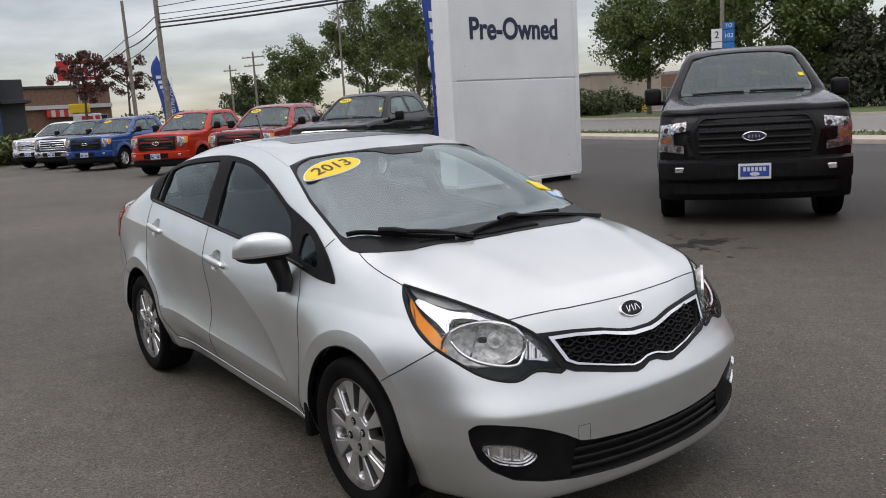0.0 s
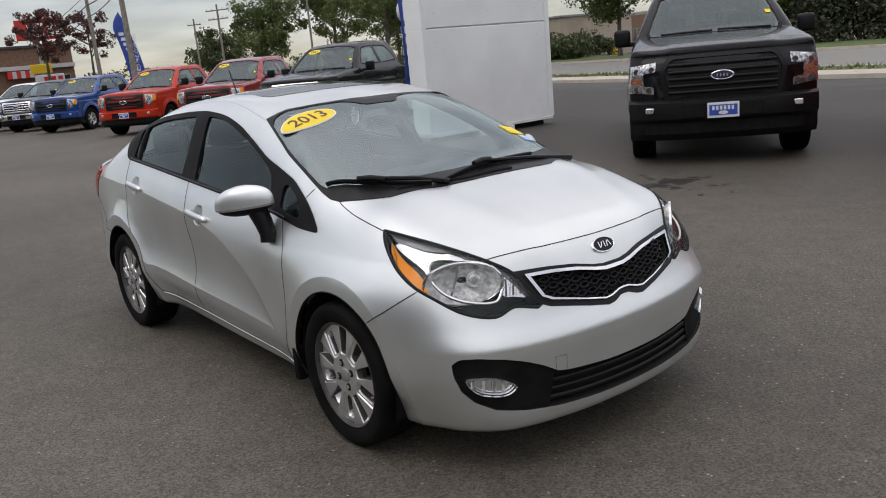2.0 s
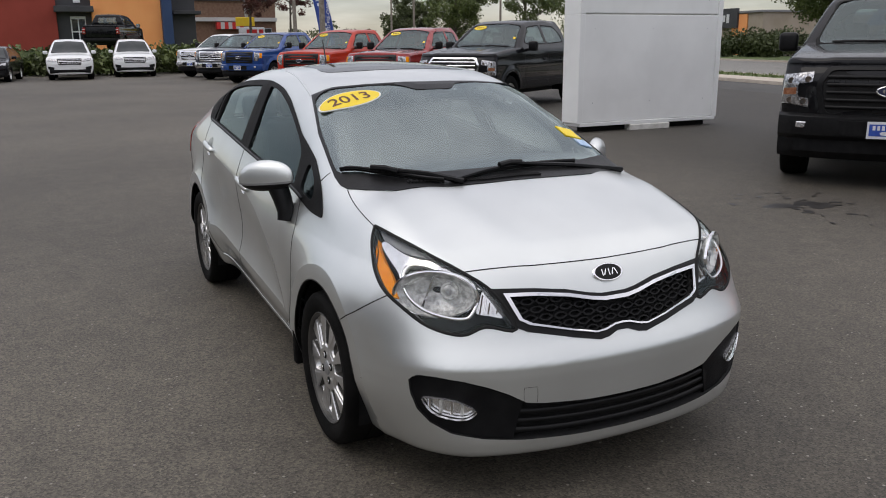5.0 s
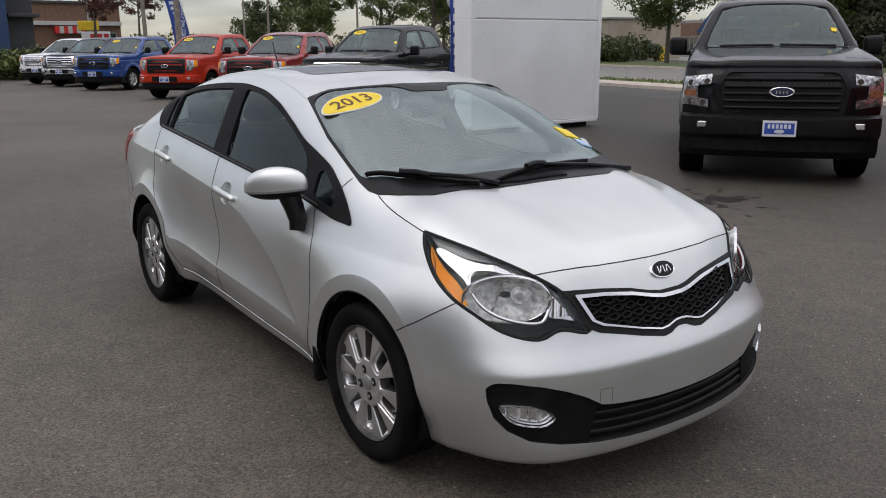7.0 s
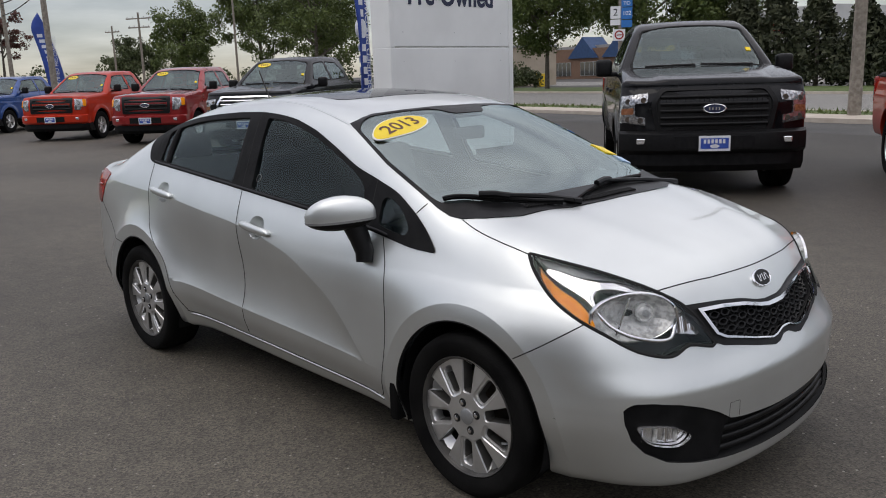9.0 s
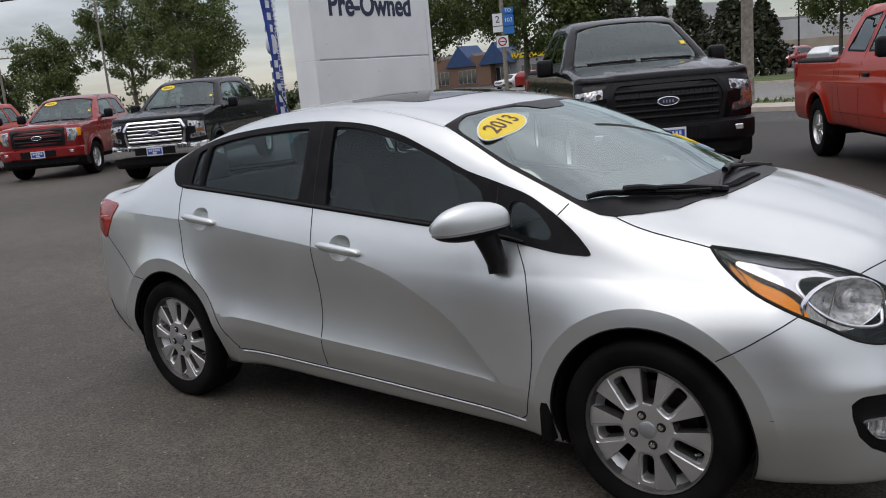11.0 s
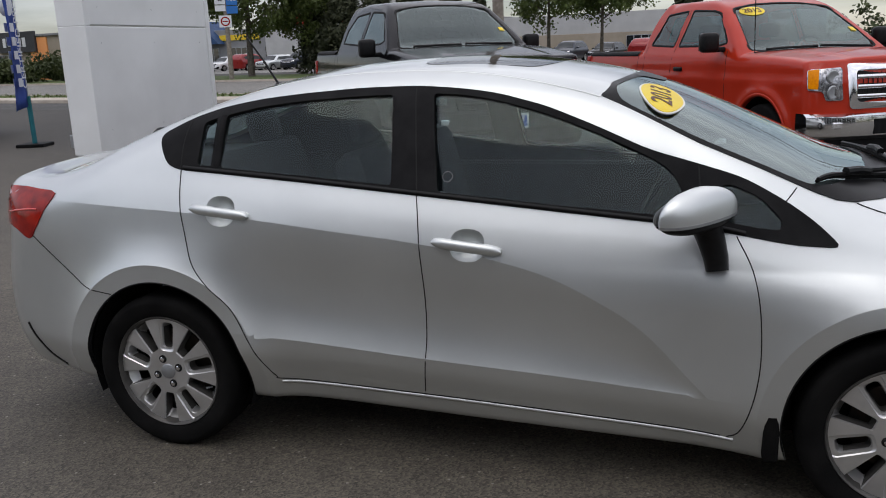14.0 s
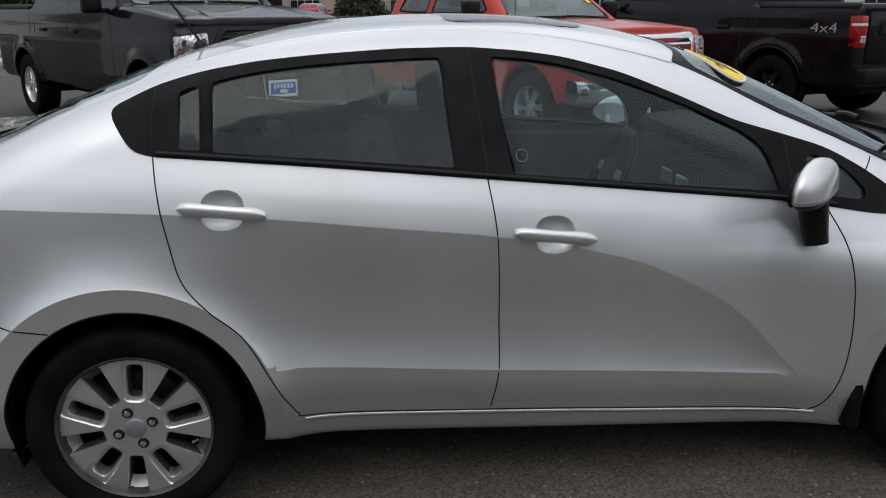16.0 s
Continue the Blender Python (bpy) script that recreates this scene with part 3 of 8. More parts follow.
def patch(name, field, outline, view, mat, parent, off=0.003, depth=0.012, grid=0.04, label="", holes=()):
    """A panel that follows the surface inside an outline drawn from one side, with a rim turned inwards."""
    loops = [[Vector(q[:2]) for q in lp] for lp in (outline, *holes)]
    verts, edges, start = [], [], []
    for lp in loops:
        start.append(len(verts))
        verts += lp
        edges += [(start[-1] + i, start[-1] + (i + 1) % len(lp)) for i in range(len(lp))]
    xs, ys = [q[0] for q in loops[0]], [q[1] for q in loops[0]]
    gx, gy = np.meshgrid(np.arange(min(xs) + grid / 2, max(xs), grid), np.arange(min(ys) + grid / 2, max(ys), grid))
    gx, gy = gx.ravel(), gy.ravel()
    ok = inside_poly(gx, gy, loops[0])
    for h in loops[1:]:
        ok &= ~inside_poly(gx, gy, h)
    verts += [Vector((a, b)) for a, b in zip(gx[ok], gy[ok])]
    v2, _, f2, _, _, _ = delaunay_2d_cdt(verts, edges, [], 1, 1e-5)
    if holes:
        keep = []
        for f in f2:
            c = sum((v2[i] for i in f), Vector((0, 0))) / len(f)
            if not any(inside_poly(np.array([c[0]]), np.array([c[1]]), h)[0] for h in loops[1:]):
                keep.append(f)
        f2 = keep
    p = laid(field, v2, view, off)
    faces = [tuple(f) for f in f2]
    # rim: every border edge is folded inwards
    count = {}
    for f in faces:
        for i in range(len(f)):
            e = (f[i], f[(i + 1) % len(f)])
            count[tuple(sorted(e))] = count.get(tuple(sorted(e)), []) + [e]
    border = [e[0] for e in count.values() if len(e) == 1]
    n = slope(field, p - 0)
    low = {}
    out = list(p)
    for a, b in border:
        for q in (a, b):
            if q not in low:
                low[q] = len(out)
                out.append(p[q] - n[q] * (depth + off))
    faces += [(b, a, low[a], low[b]) for a, b in border]
    ob = mesh_object(name, out, faces, mat, parent, label)
    # wind outwards
    c0 = sum((np.cross(np.array(out[f[1]]) - out[f[0]], np.array(out[f[2]]) - out[f[0]]) for f in faces[:len(f2)]), np.zeros(3))
    if np.dot(c0, n.mean(0)) < 0:
        ob.data.flip_normals()
    ob.data.set_sharp_from_angle(angle=radians(50))
    return ob


def ribbon(name, field, line, view, mat, parent, width=0.005, off=0.0012, label="", height=None):
    """A narrow band along a line drawn from one side: a panel gap, a moulding or a strip."""
    p = laid(field, line, view, 0)
    p = p[(np.abs(p[:, 1]) < 1.4) & (np.abs(p[:, 0]) < 3.3) & (p[:, 2] > 0.05)]
    if VIEWS[view](0, 0)[1][1] and view in "RL":
        p = p[p[:, 1] * VIEWS[view](0, 0)[1][1] < 0.3]
    if len(p) < 2:
        return None
    n = slope(field, p)
    t = np.gradient(p, axis=0)
    s = np.cross(n, t)
    s /= np.maximum(np.linalg.norm(s, axis=1, keepdims=True), 1e-9)
    h = off if height is None else height
    k = len(p)
    v = np.concatenate([p - s * width / 2 - n * 0.004, p - s * width * 0.42 + n * h, p + s * width * 0.42 + n * h, p + s * width / 2 - n * 0.004])
    f = [(r * k + i, r * k + i + 1, (r + 1) * k + i + 1, (r + 1) * k + i) for r in range(3) for i in range(k - 1)]
    return mesh_object(name, v, f, mat, parent, label)


FLAT = {"R": lambda p: p[:, (0, 2)], "L": lambda p: p[:, (0, 2)], "F": lambda p: p[:, (1, 2)], "B": lambda p: p[:, (1, 2)], "T": lambda p: p[:, (0, 1)],
        "HR": lambda p: np.stack([(p[:, 0] + p[:, 1]) * 0.707, p[:, 2]], 1), "HL": lambda p: np.stack([(p[:, 0] - p[:, 1]) * 0.707, p[:, 2]], 1)}


def cut_clean(verts, faces, field, outline, view, test):
    """Opens the shell inside an outline drawn from one side, and draws the torn rim onto the outline."""
    poly = np.array([q[:2] for q in outline], float)
    mid = verts[faces].mean(1)
    flat = FLAT[view](mid)
    gone = inside_poly(flat[:, 0], flat[:, 1], poly) & test(mid)
    rim = np.intersect1d(faces[gone].ravel(), faces[~gone].ravel())
    if len(rim):
        q = FLAT[view](verts[rim])
        a, b = poly, np.roll(poly, -1, 0)
        d = b - a
        t = np.clip(((q[:, None] - a) * d).sum(2) / np.maximum((d * d).sum(1), 1e-12), 0, 1)
        near = a + t[..., None] * d
        k = ((near - q[:, None]) ** 2).sum(2).argmin(1)
        target = near[np.arange(len(rim)), k]
        new_p = laid(field, target, view)
        ok = np.linalg.norm(new_p - verts[rim], axis=1) < 0.12
        verts[rim[ok]] = new_p[ok]
    return faces[~gone]


def wheel_face(r, m, turn=0.0, depth=0.048, steps=90):
    """A ten-slot alloy face: open slots that run out into the rim, between framed slots with a sunk border."""
    def slot(r0, r1, w0, w1, corner, a):
        return [Matrix.Rotation(a, 2) @ Vector(q[:2]) * r for q in rounded([(r0, -w0), (r1, -w1), (r1, w1), (r0, w0)], corner, 3)]
    circle = [Vector((r * math.cos(2 * math.pi * i / steps), r * math.sin(2 * math.pi * i / steps))) for i in range(steps)]
    stacks = []
    for k in range(10):
        a = turn + 2 * math.pi * k / 10
        if k % 2:
            stacks.append([(slot(0.365, 0.965, 0.138, 0.168, 0.085, a), 0.0), (slot(0.382, 0.950, 0.124, 0.154, 0.08, a), -0.0045), (slot(0.410, 0.880, 0.096, 0.112, 0.075, a), -0.006),
                           (slot(0.425, 0.862, 0.084, 0.098, 0.07, a), -0.013), (slot(0.435, 0.835, 0.078, 0.090, 0.065, a), -depth)])
        else:
            stacks.append([(slot(0.40, 0.972, 0.088, 0.150, 0.035, a), 0.0), (slot(0.415, 0.962, 0.078, 0.138, 0.033, a), -0.005), (slot(0.425, 0.82, 0.072, 0.120, 0.03, a), -depth)])
    verts, edges = [], []
    for lp in [circle] + [st_[0][0] for st_ in stacks]:
        b = len(verts)
        verts += lp
        edges += [(b + i, b + (i + 1) % len(lp)) for i in range(len(lp))]
    ring_pts = [Vector((r * f * math.cos(a), r * f * math.sin(a))) for f in (0.12, 0.24, 0.32) for a in np.linspace(0, 2 * math.pi, 20, endpoint=False)]
    v2, _, f2, _, _, _ = delaunay_2d_cdt(verts + ring_pts, edges, [], 1, 1e-6)
    z_face = lambda q: 0.010 * (1 - (q.length / r) ** 2) - 0.004 * math.exp(-((q.length / r) / 0.30) ** 2)
    bm, m_inv = bmesh.new(), m.inverted()
    vs = [bm.verts.new(m @ Vector((q[0], q[1], z_face(q)))) for q in v2]
    holes = [st_[0][0] for st_ in stacks]
    for f in f2:
        c = sum((v2[i] for i in f), Vector((0, 0))) / len(f)
        if not any(inside_poly(np.array([c[0]]), np.array([c[1]]), h)[0] for h in holes):
            bm.faces.new([vs[i] for i in f])
    for st_ in stacks:
        rings = [[bm.verts.new(m @ Vector((q[0], q[1], z_face(q) + z))) for q in lp] for lp, z in st_]
        for ra, rb in zip(rings, rings[1:]):
            n = len(ra)
            for i in range(n):
                f = bm.faces.new((ra[i], ra[(i + 1) % n], rb[(i + 1) % n], rb[i]))
                # deep slot walls carry shade as a darker tone, but not their swept outer ends
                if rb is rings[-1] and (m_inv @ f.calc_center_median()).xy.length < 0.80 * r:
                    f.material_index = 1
    edge = [bm.verts.new(m @ Vector((q.x, q.y, -0.02))) for q in circle]
    top = [bm.verts.new(m @ Vector((q.x, q.y, z_face(q)))) for q in circle]
    for i in range(steps):
        bm.faces.new((top[i], top[(i + 1) % steps], edge[(i + 1) % steps], edge[i]))
    bmesh.ops.remove_doubles(bm, verts=bm.verts, dist=1e-5)
    bmesh.ops.recalc_face_normals(bm, faces=bm.faces)
    return bm


def wheel(parent, x, y, r, width, rim, spokes, tyre_mat=None, rim_mat=None, style="ten"):
    """A wheel: tyre with shoulders and tread, rim, spokes, hub cap, nuts and brake disc. y < 0: right side."""
    out = -1 if y < 0 else 1
    m = Matrix.Translation((x, y, r)) @ Matrix.Rotation(-math.pi / 2 * out, 4, "X")
    w = part("wheel", turned(bmesh.new(), [(rim * 0.97, -width * 0.46), (rim * 0.92, -width * 0.2), (rim * 0.9, width * 0.2), (rim * 0.955, width * 0.36), (rim * 0.97, width * 0.43), (rim * 1.0, width * 0.455),
             (rim * 1.015, width * 0.43), (rim * 1.015, width * 0.40)], 48, m), SHADED_ALLOY if style == "ten" else rim_mat or ALLOY, parent, smooth=True)
    tb = turned(bmesh.new(), [(rim * 1.0, -width * 0.42), (rim * 1.12, -width * 0.5), (r * 0.93, -width * 0.5), (r * 0.985, -width * 0.43), (r, -width * 0.32), (r, -width * 0.02), (r * 0.975, -width * 0.015),
                 (r * 0.975, width * 0.015), (r, width * 0.02), (r, width * 0.32), (r * 0.985, width * 0.43), (r * 0.935, width * 0.5), (r * 0.9, width * 0.507), (rim * 1.16, width * 0.5), (rim * 1.05, width * 0.465),
                 (rim * 1.01, width * 0.43), (rim * 0.98, width * 0.41)], 56, m)
    part("tyre", tb, tyre_mat or RUBBER, w, "worn black rubber tyre", smooth=True)
    part("brake_disc", turned(bmesh.new(), [(0.05, width * 0.02), (rim * 0.66, width * 0.02), (rim * 0.66, -width * 0.05)], 32, m), DARK_METAL, w, smooth=True)
    part("wheel_well_back", turned(bmesh.new(), [(0.0, -width * 0.25), (rim * 0.93, -width * 0.25)], 32, m), GAP, w)
    face = width * 0.37
    if style == "ten":
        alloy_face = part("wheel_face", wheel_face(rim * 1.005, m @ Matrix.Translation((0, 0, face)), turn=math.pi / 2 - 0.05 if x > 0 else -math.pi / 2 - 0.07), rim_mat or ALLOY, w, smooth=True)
        alloy_face.data.materials.append(SHADED_ALLOY)
        part("valve_stem", tube(bmesh.new(), [m @ Vector((rim * 0.74, rim * 0.30 * out, face - 0.03)), m @ Vector((rim * 0.70, rim * 0.28 * out, face - 0.008))], 0.0045, 8), STEEL, w)
        part("centre_cap", turned(bmesh.new(), [(rim * 0.140, face), (rim * 0.135, face + 0.010), (rim * 0.12, face + 0.0125), (0, face + 0.0135)], 28, m), STEEL, w, smooth=True)
        for i in range(4):
            a = math.pi / 2 * i + 0.35
            q = m @ Matrix.Translation((rim * 0.235 * math.cos(a), rim * 0.235 * math.sin(a), 0))
            part("nut_recess", turned(bmesh.new(), [(0.0165, face + 0.0078), (0.0158, face + 0.0098), (0.0150, face + 0.0085), (0.0, face + 0.0085)], 14, q), GAP, w, smooth=True)
            part("wheel_nut", turned(bmesh.new(), [(0.0098, face + 0.008), (0.0098, face + 0.014), (0.006, face + 0.016), (0.0, face + 0.0165)], 8, q), CHROME, w, smooth=True)
        return w
    sb = bmesh.new()
    for i in range(spokes):
        a = 2 * math.pi * i / spokes + 0.1
        prof = [(0.2, 0.12, face), (0.5, 0.13, face - 0.005), (0.98, 0.2, face - 0.02)]
        rows = []
        for f, hw, z in prof:
            q = [(f * rim, -hw * rim, z - 0.012), (f * rim, -hw * rim * 0.8, z), (f * rim, hw * rim * 0.8, z), (f * rim, hw * rim, z - 0.012), (f * rim, hw * rim * 0.9, z - 0.035), (f * rim, -hw * rim * 0.9, z - 0.035)]
            rows.append([sb.verts.new(m @ Matrix.Rotation(a, 4, "Z") @ Vector(c)) for c in q])
        for ra, rb in zip(rows, rows[1:]):
            for k in range(6):
                sb.faces.new((ra[k], ra[(k + 1) % 6], rb[(k + 1) % 6], rb[k]))
        sb.faces.new(rows[-1])
    part("spokes", sb, rim_mat or ALLOY, w, smooth=True)
    part("hub", turned(bmesh.new(), [(rim * 0.335, face - 0.03), (rim * 0.33, face - 0.004), (rim * 0.30, face + 0.002), (rim * 0.17, face + 0.001), (rim * 0.155, face + 0.006), (rim * 0.14, face + 0.009), (0.0, face + 0.011)], 32, m), rim_mat or ALLOY, w, smooth=True)
    for i in range(6):
        a = 2 * math.pi * i / 6 + 0.5
        q = m @ Matrix.Translation((rim * 0.245 * math.cos(a), rim * 0.245 * math.sin(a), 0))
        part("wheel_nut", turned(bmesh.new(), [(0.016, face - 0.01), (0.016, face + 0.0035), (0.0105, face + 0.004), (0.0105, face + 0.014), (0.0, face + 0.016)], 10, q), CHROME, w, smooth=True)
    return w


# ---- ground, road and kerb ----
ROAD_DIR, ROAD_NORMAL = Vector((-0.976, 0.216, 0)), Vector((0.216, 0.976, 0))


def strip(name, n0, n1, z0, mat, label, u0=-260, u1=330, height=0.0, kind="structure", category="ground"):
    """A strip along the road between two distances from the car, as a slab."""
    bm = bmesh.new()
    rows = []
    for u in np.linspace(u0, u1, 60):
        rows.append([bm.verts.new(ROAD_DIR * u + ROAD_NORMAL * n + Vector((0, 0, z))) for n, z in ((n0, z0 - height), (n0, z0), (n1, z0), (n1, z0 - height))])
    for a, b in zip(rows, rows[1:]):
        for k in range(3):
            bm.faces.new((a[k], b[k], b[k + 1], a[k + 1]))
    ob = part(name, bm, mat)
    return tagged(ob, label, category, kind=kind)


gb = bmesh.new()
bmesh.ops.create_grid(gb, x_segments=40, y_segments=40, size=2600)
tagged(part("ground", gb, LOT), "grey worn asphalt parking lot with pale chips", "ground", kind="structure")
strip("patched_asphalt", 14.4, 17.3, 0.004, LOT_DARK, "darker patched asphalt strip beside the pavement")
strip("pavement", 17.3, 18.9, 0.12, CONCRETE, "pale concrete pavement and kerb along the lot", height=0.14, category="pavement")
strip("grass_verge", 18.9, 20.6, 0.10, GRASS, "mown green grass verge beside the road", height=0.1, category="grass")
strip("kerb", 20.6, 20.78, 0.12, CONCRETE, "concrete kerb at the road edge", height=0.12, category="kerb")
strip("road", 20.78, 34.5, 0.012, ROAD, "pale grey asphalt main road", category="road")
strip("kerb_far", 34.5, 34.7, 0.13, CONCRETE, "concrete kerb on the far roadside", height=0.13, category="kerb")
strip("grass_far", 34.7, 44.0, 0.11, GRASS, "mown green grass bank across the road", height=0.1, category="grass")


# drips of oil where vehicles have stood
OIL = material("dark_oil_stain", (0.014, 0.013, 0.012), 0.5, second=(0.022, 0.02, 0.018), scale=14)
oil_rng = random.Random(3)
ob_ = bmesh.new()
for i in range(34):
    big = i < 3
    ox, oy = -1.32 + oil_rng.gauss(0, 0.10 if big else 0.42), 4.80 + oil_rng.gauss(0, 0.10 if big else 0.26)
    rr, turn = (0.13 if big else oil_rng.uniform(0.012, 0.05)), oil_rng.uniform(0, 3.1)
    ring = []
    for k in range(12):
        a, w = 2 * math.pi * k / 12, oil_rng.uniform(0.7, 1.25)
        qx, qy = rr * w * 1.5 * math.cos(a), rr * w * 0.8 * math.sin(a)
        ring.append(ob_.verts.new((ox + qx * math.cos(turn) - qy * math.sin(turn), oy + qx * math.sin(turn) + qy * math.cos(turn), 0.002 + 0.0001 * i)))
    ob_.faces.new(ring)
tagged(part("oil_stain", ob_, OIL), "dark oil drips soaked into the asphalt", "stain", kind="stuff")
# ---- silver sedan ----
car = thing("sedan_car", "silver metallic four-door sedan with a yellow 2013 windscreen sticker", "car")
CAR = smooth_sedan


def mirror_half(points):
    """A half outline (y <= 0, from the middle round to the middle) completed by its mirror image."""
    return list(points) + [(-a, b) for a, b in reversed(points) if abs(a) > 1e-6]


# Outlines drawn from the side (x, z)
DLO = rounded([(-1.305, 1.205), (-1.18, 1.266), (-1.05, 1.303), (-0.9, 1.329), (-0.72, 1.347), (-0.5, 1.361), (-0.29, 1.364), (-0.13, 1.352), (0.0, 1.334), (0.17, 1.290), (0.34, 1.224), (0.51, 1.150),
               (0.67, 1.105), (0.80, 1.066), (0.925, 0.998), (1.015, 0.935), (1.085, 0.868), (0.95, 0.873), (0.81, 0.897), (0.65, 0.920), (0.31, 0.953), (-0.25, 1.006), (-0.73, 1.05), (-1.18, 1.086), (-1.235, 1.10), (-1.265, 1.14)],
              [0.03] + [0.05] * 15 + [0.03] + [0.05] * 6 + [0.03] * 3, 3)
QUARTER_GLASS = rounded([(-1.112, 1.250), (-1.058, 1.268), (-1.052, 1.098), (-1.112, 1.103)], 0.012, 2)
REAR_GLASS = rounded([(-1.022, 1.275), (-0.9, 1.301), (-0.73, 1.320), (-0.5, 1.333), (-0.375, 1.336), (-0.345, 1.038), (-0.67, 1.066), (-1.022, 1.094)], [0.012, 0.05, 0.05, 0.05, 0.012, 0.012, 0.05, 0.012], 2)
FRONT_GLASS = rounded([(-0.225, 1.337), (-0.12, 1.331), (0.0, 1.311), (0.17, 1.266), (0.337, 1.205), (0.52, 1.125), (0.60, 1.075), (0.645, 0.944), (0.14, 0.988), (-0.178, 1.018)], [0.012, 0.05, 0.05, 0.05, 0.05, 0.05, 0.05, 0.015, 0.05, 0.012], 2)
TRI_GLASS = rounded([(0.725, 1.035), (0.76, 1.048), (0.85, 1.008), (0.915, 0.945), (0.91, 0.912), (0.82, 0.925), (0.735, 0.94)], 0.025, 3)
FRONT_DOOR = [(-0.25, 1.40), (-0.252, 1.008), (-0.233, 0.884), (-0.222, 0.718), (-0.220, 0.449), (-0.239, 0.306), (0.175, 0.278), (0.75, 0.250), (0.80, 0.262), (0.835, 0.33), (0.862, 0.45), (0.868, 0.56), (0.858, 0.69), (0.83, 0.81), (0.79, 0.89), (0.80, 1.3)]
REAR_DOOR = [(-0.25, 1.40), (-0.252, 1.008), (-0.233, 0.884), (-0.222, 0.718), (-0.220, 0.449), (-0.239, 0.306), (-0.5, 0.301), (-0.77, 0.313), (-0.815, 0.328), (-0.843, 0.377), (-0.887, 0.468), (-0.959, 0.592), (-1.046, 0.673), (-1.11, 0.749), (-1.14, 0.846), (-1.168, 0.985), (-1.18, 1.086), (-1.18, 1.3)]
# from above (x, y)

SCREEN = [(a, b) for a, b in [(0.43, 0.0), (0.40, -0.30), (0.345, -0.565), (0.67, -0.640), (0.90, -0.672), (1.005, -0.684), (1.07, -0.685), (1.125, -0.672), (1.20, -0.625), (1.29, -0.53), (1.375, -0.34), (1.40, -0.15), (1.405, 0.0)]]
SCREEN += [(a, -b) for a, b in SCREEN[-2:0:-1]]
VIEW_AREA = rounded([(0.452, 0.15), (0.53, 0.10), (0.53, -0.10), (0.452, -0.15), (0.385, -0.50), (0.405, -0.570), (0.67, -0.629), (0.84, -0.653), (1.0, -0.670), (1.07, -0.630), (1.16, -0.44), (1.21, -0.28), (1.235, 0.0),
                     (1.21, 0.28), (1.16, 0.44), (1.07, 0.630), (1.0, 0.670), (0.84, 0.653), (0.67, 0.629), (0.405, 0.570), (0.385, 0.50)], 0.04, 3)
REAR_SCREEN = rounded([(-1.80, 0.50), (-1.83, 0.0), (-1.80, -0.50), (-1.25, -0.56), (-1.20, 0.0), (-1.25, 0.56)], 0.08, 3)
HOOD = [(1.128, -0.674), (1.21, -0.684), (1.35, -0.692), (1.47, -0.690), (1.60, -0.664), (1.74, -0.618), (1.857, -0.525), (1.905, -0.337), (1.92, -0.232), (1.932, 0.0)]
HOOD += [(a, -b) for a, b in HOOD[-2::-1]]
# headlamp from the front corner (u along the diagonal, z)
LAMP = [(0.545, 0.906), (0.65, 0.888), (0.80, 0.856), (0.935, 0.806), (1.05, 0.738), (1.135, 0.624), (1.04, 0.637), (1.005, 0.630), (0.97, 0.614), (0.93, 0.618), (0.86, 0.640), (0.755, 0.695), (0.665, 0.742), (0.60, 0.79), (0.555, 0.86)]
LAMP = [tuple(q) for q in smooth_line(LAMP, 3, True)]
# from the front (y, z)
GRILLE = mirror_half([(0.0, 0.690), (-0.05, 0.690), (-0.10, 0.697), (-0.19, 0.716), (-0.306, 0.730), (-0.418, 0.734), (-0.385, 0.650), (-0.35, 0.632), (-0.20, 0.600), (-0.11, 0.583), (-0.075, 0.586), (-0.03, 0.598), (0.0, 0.600)])
SURROUND = mirror_half([(0.0, 0.703), (-0.05, 0.703), (-0.10, 0.710), (-0.19, 0.730), (-0.306, 0.744), (-0.47, 0.752), (-0.405, 0.632), (-0.36, 0.612), (-0.20, 0.580), (-0.10, 0.562), (-0.065, 0.566), (-0.025, 0.580), (0.0, 0.581)])
MESH_AREA = mirror_half([(0.0, 0.668), (-0.05, 0.669), (-0.10, 0.677), (-0.19, 0.697), (-0.306, 0.711), (-0.385, 0.714), (-0.362, 0.655), (-0.335, 0.642), (-0.20, 0.609), (-0.11, 0.592), (-0.075, 0.596), (-0.03, 0.608), (0.0, 0.610)])
INTAKE = mirror_half([(0.0, 0.358), (-0.15, 0.360), (-0.33, 0.372), (-0.39, 0.380), (-0.45, 0.416), (-0.52, 0.447), (-0.60, 0.472), (-0.68, 0.487), (-0.725, 0.488), (-0.748, 0.470), (-0.744, 0.42), (-0.725, 0.36), (-0.69, 0.315), (-0.63, 0.278), (-0.53, 0.257), (-0.40, 0.243), (-0.2, 0.234), (0.0, 0.232)])
FOG = rounded([(-0.722, 0.408), (-0.625, 0.404), (-0.545, 0.356), (-0.585, 0.322), (-0.685, 0.340)], [0.02, 0.05, 0.02, 0.03, 0.04], 3)

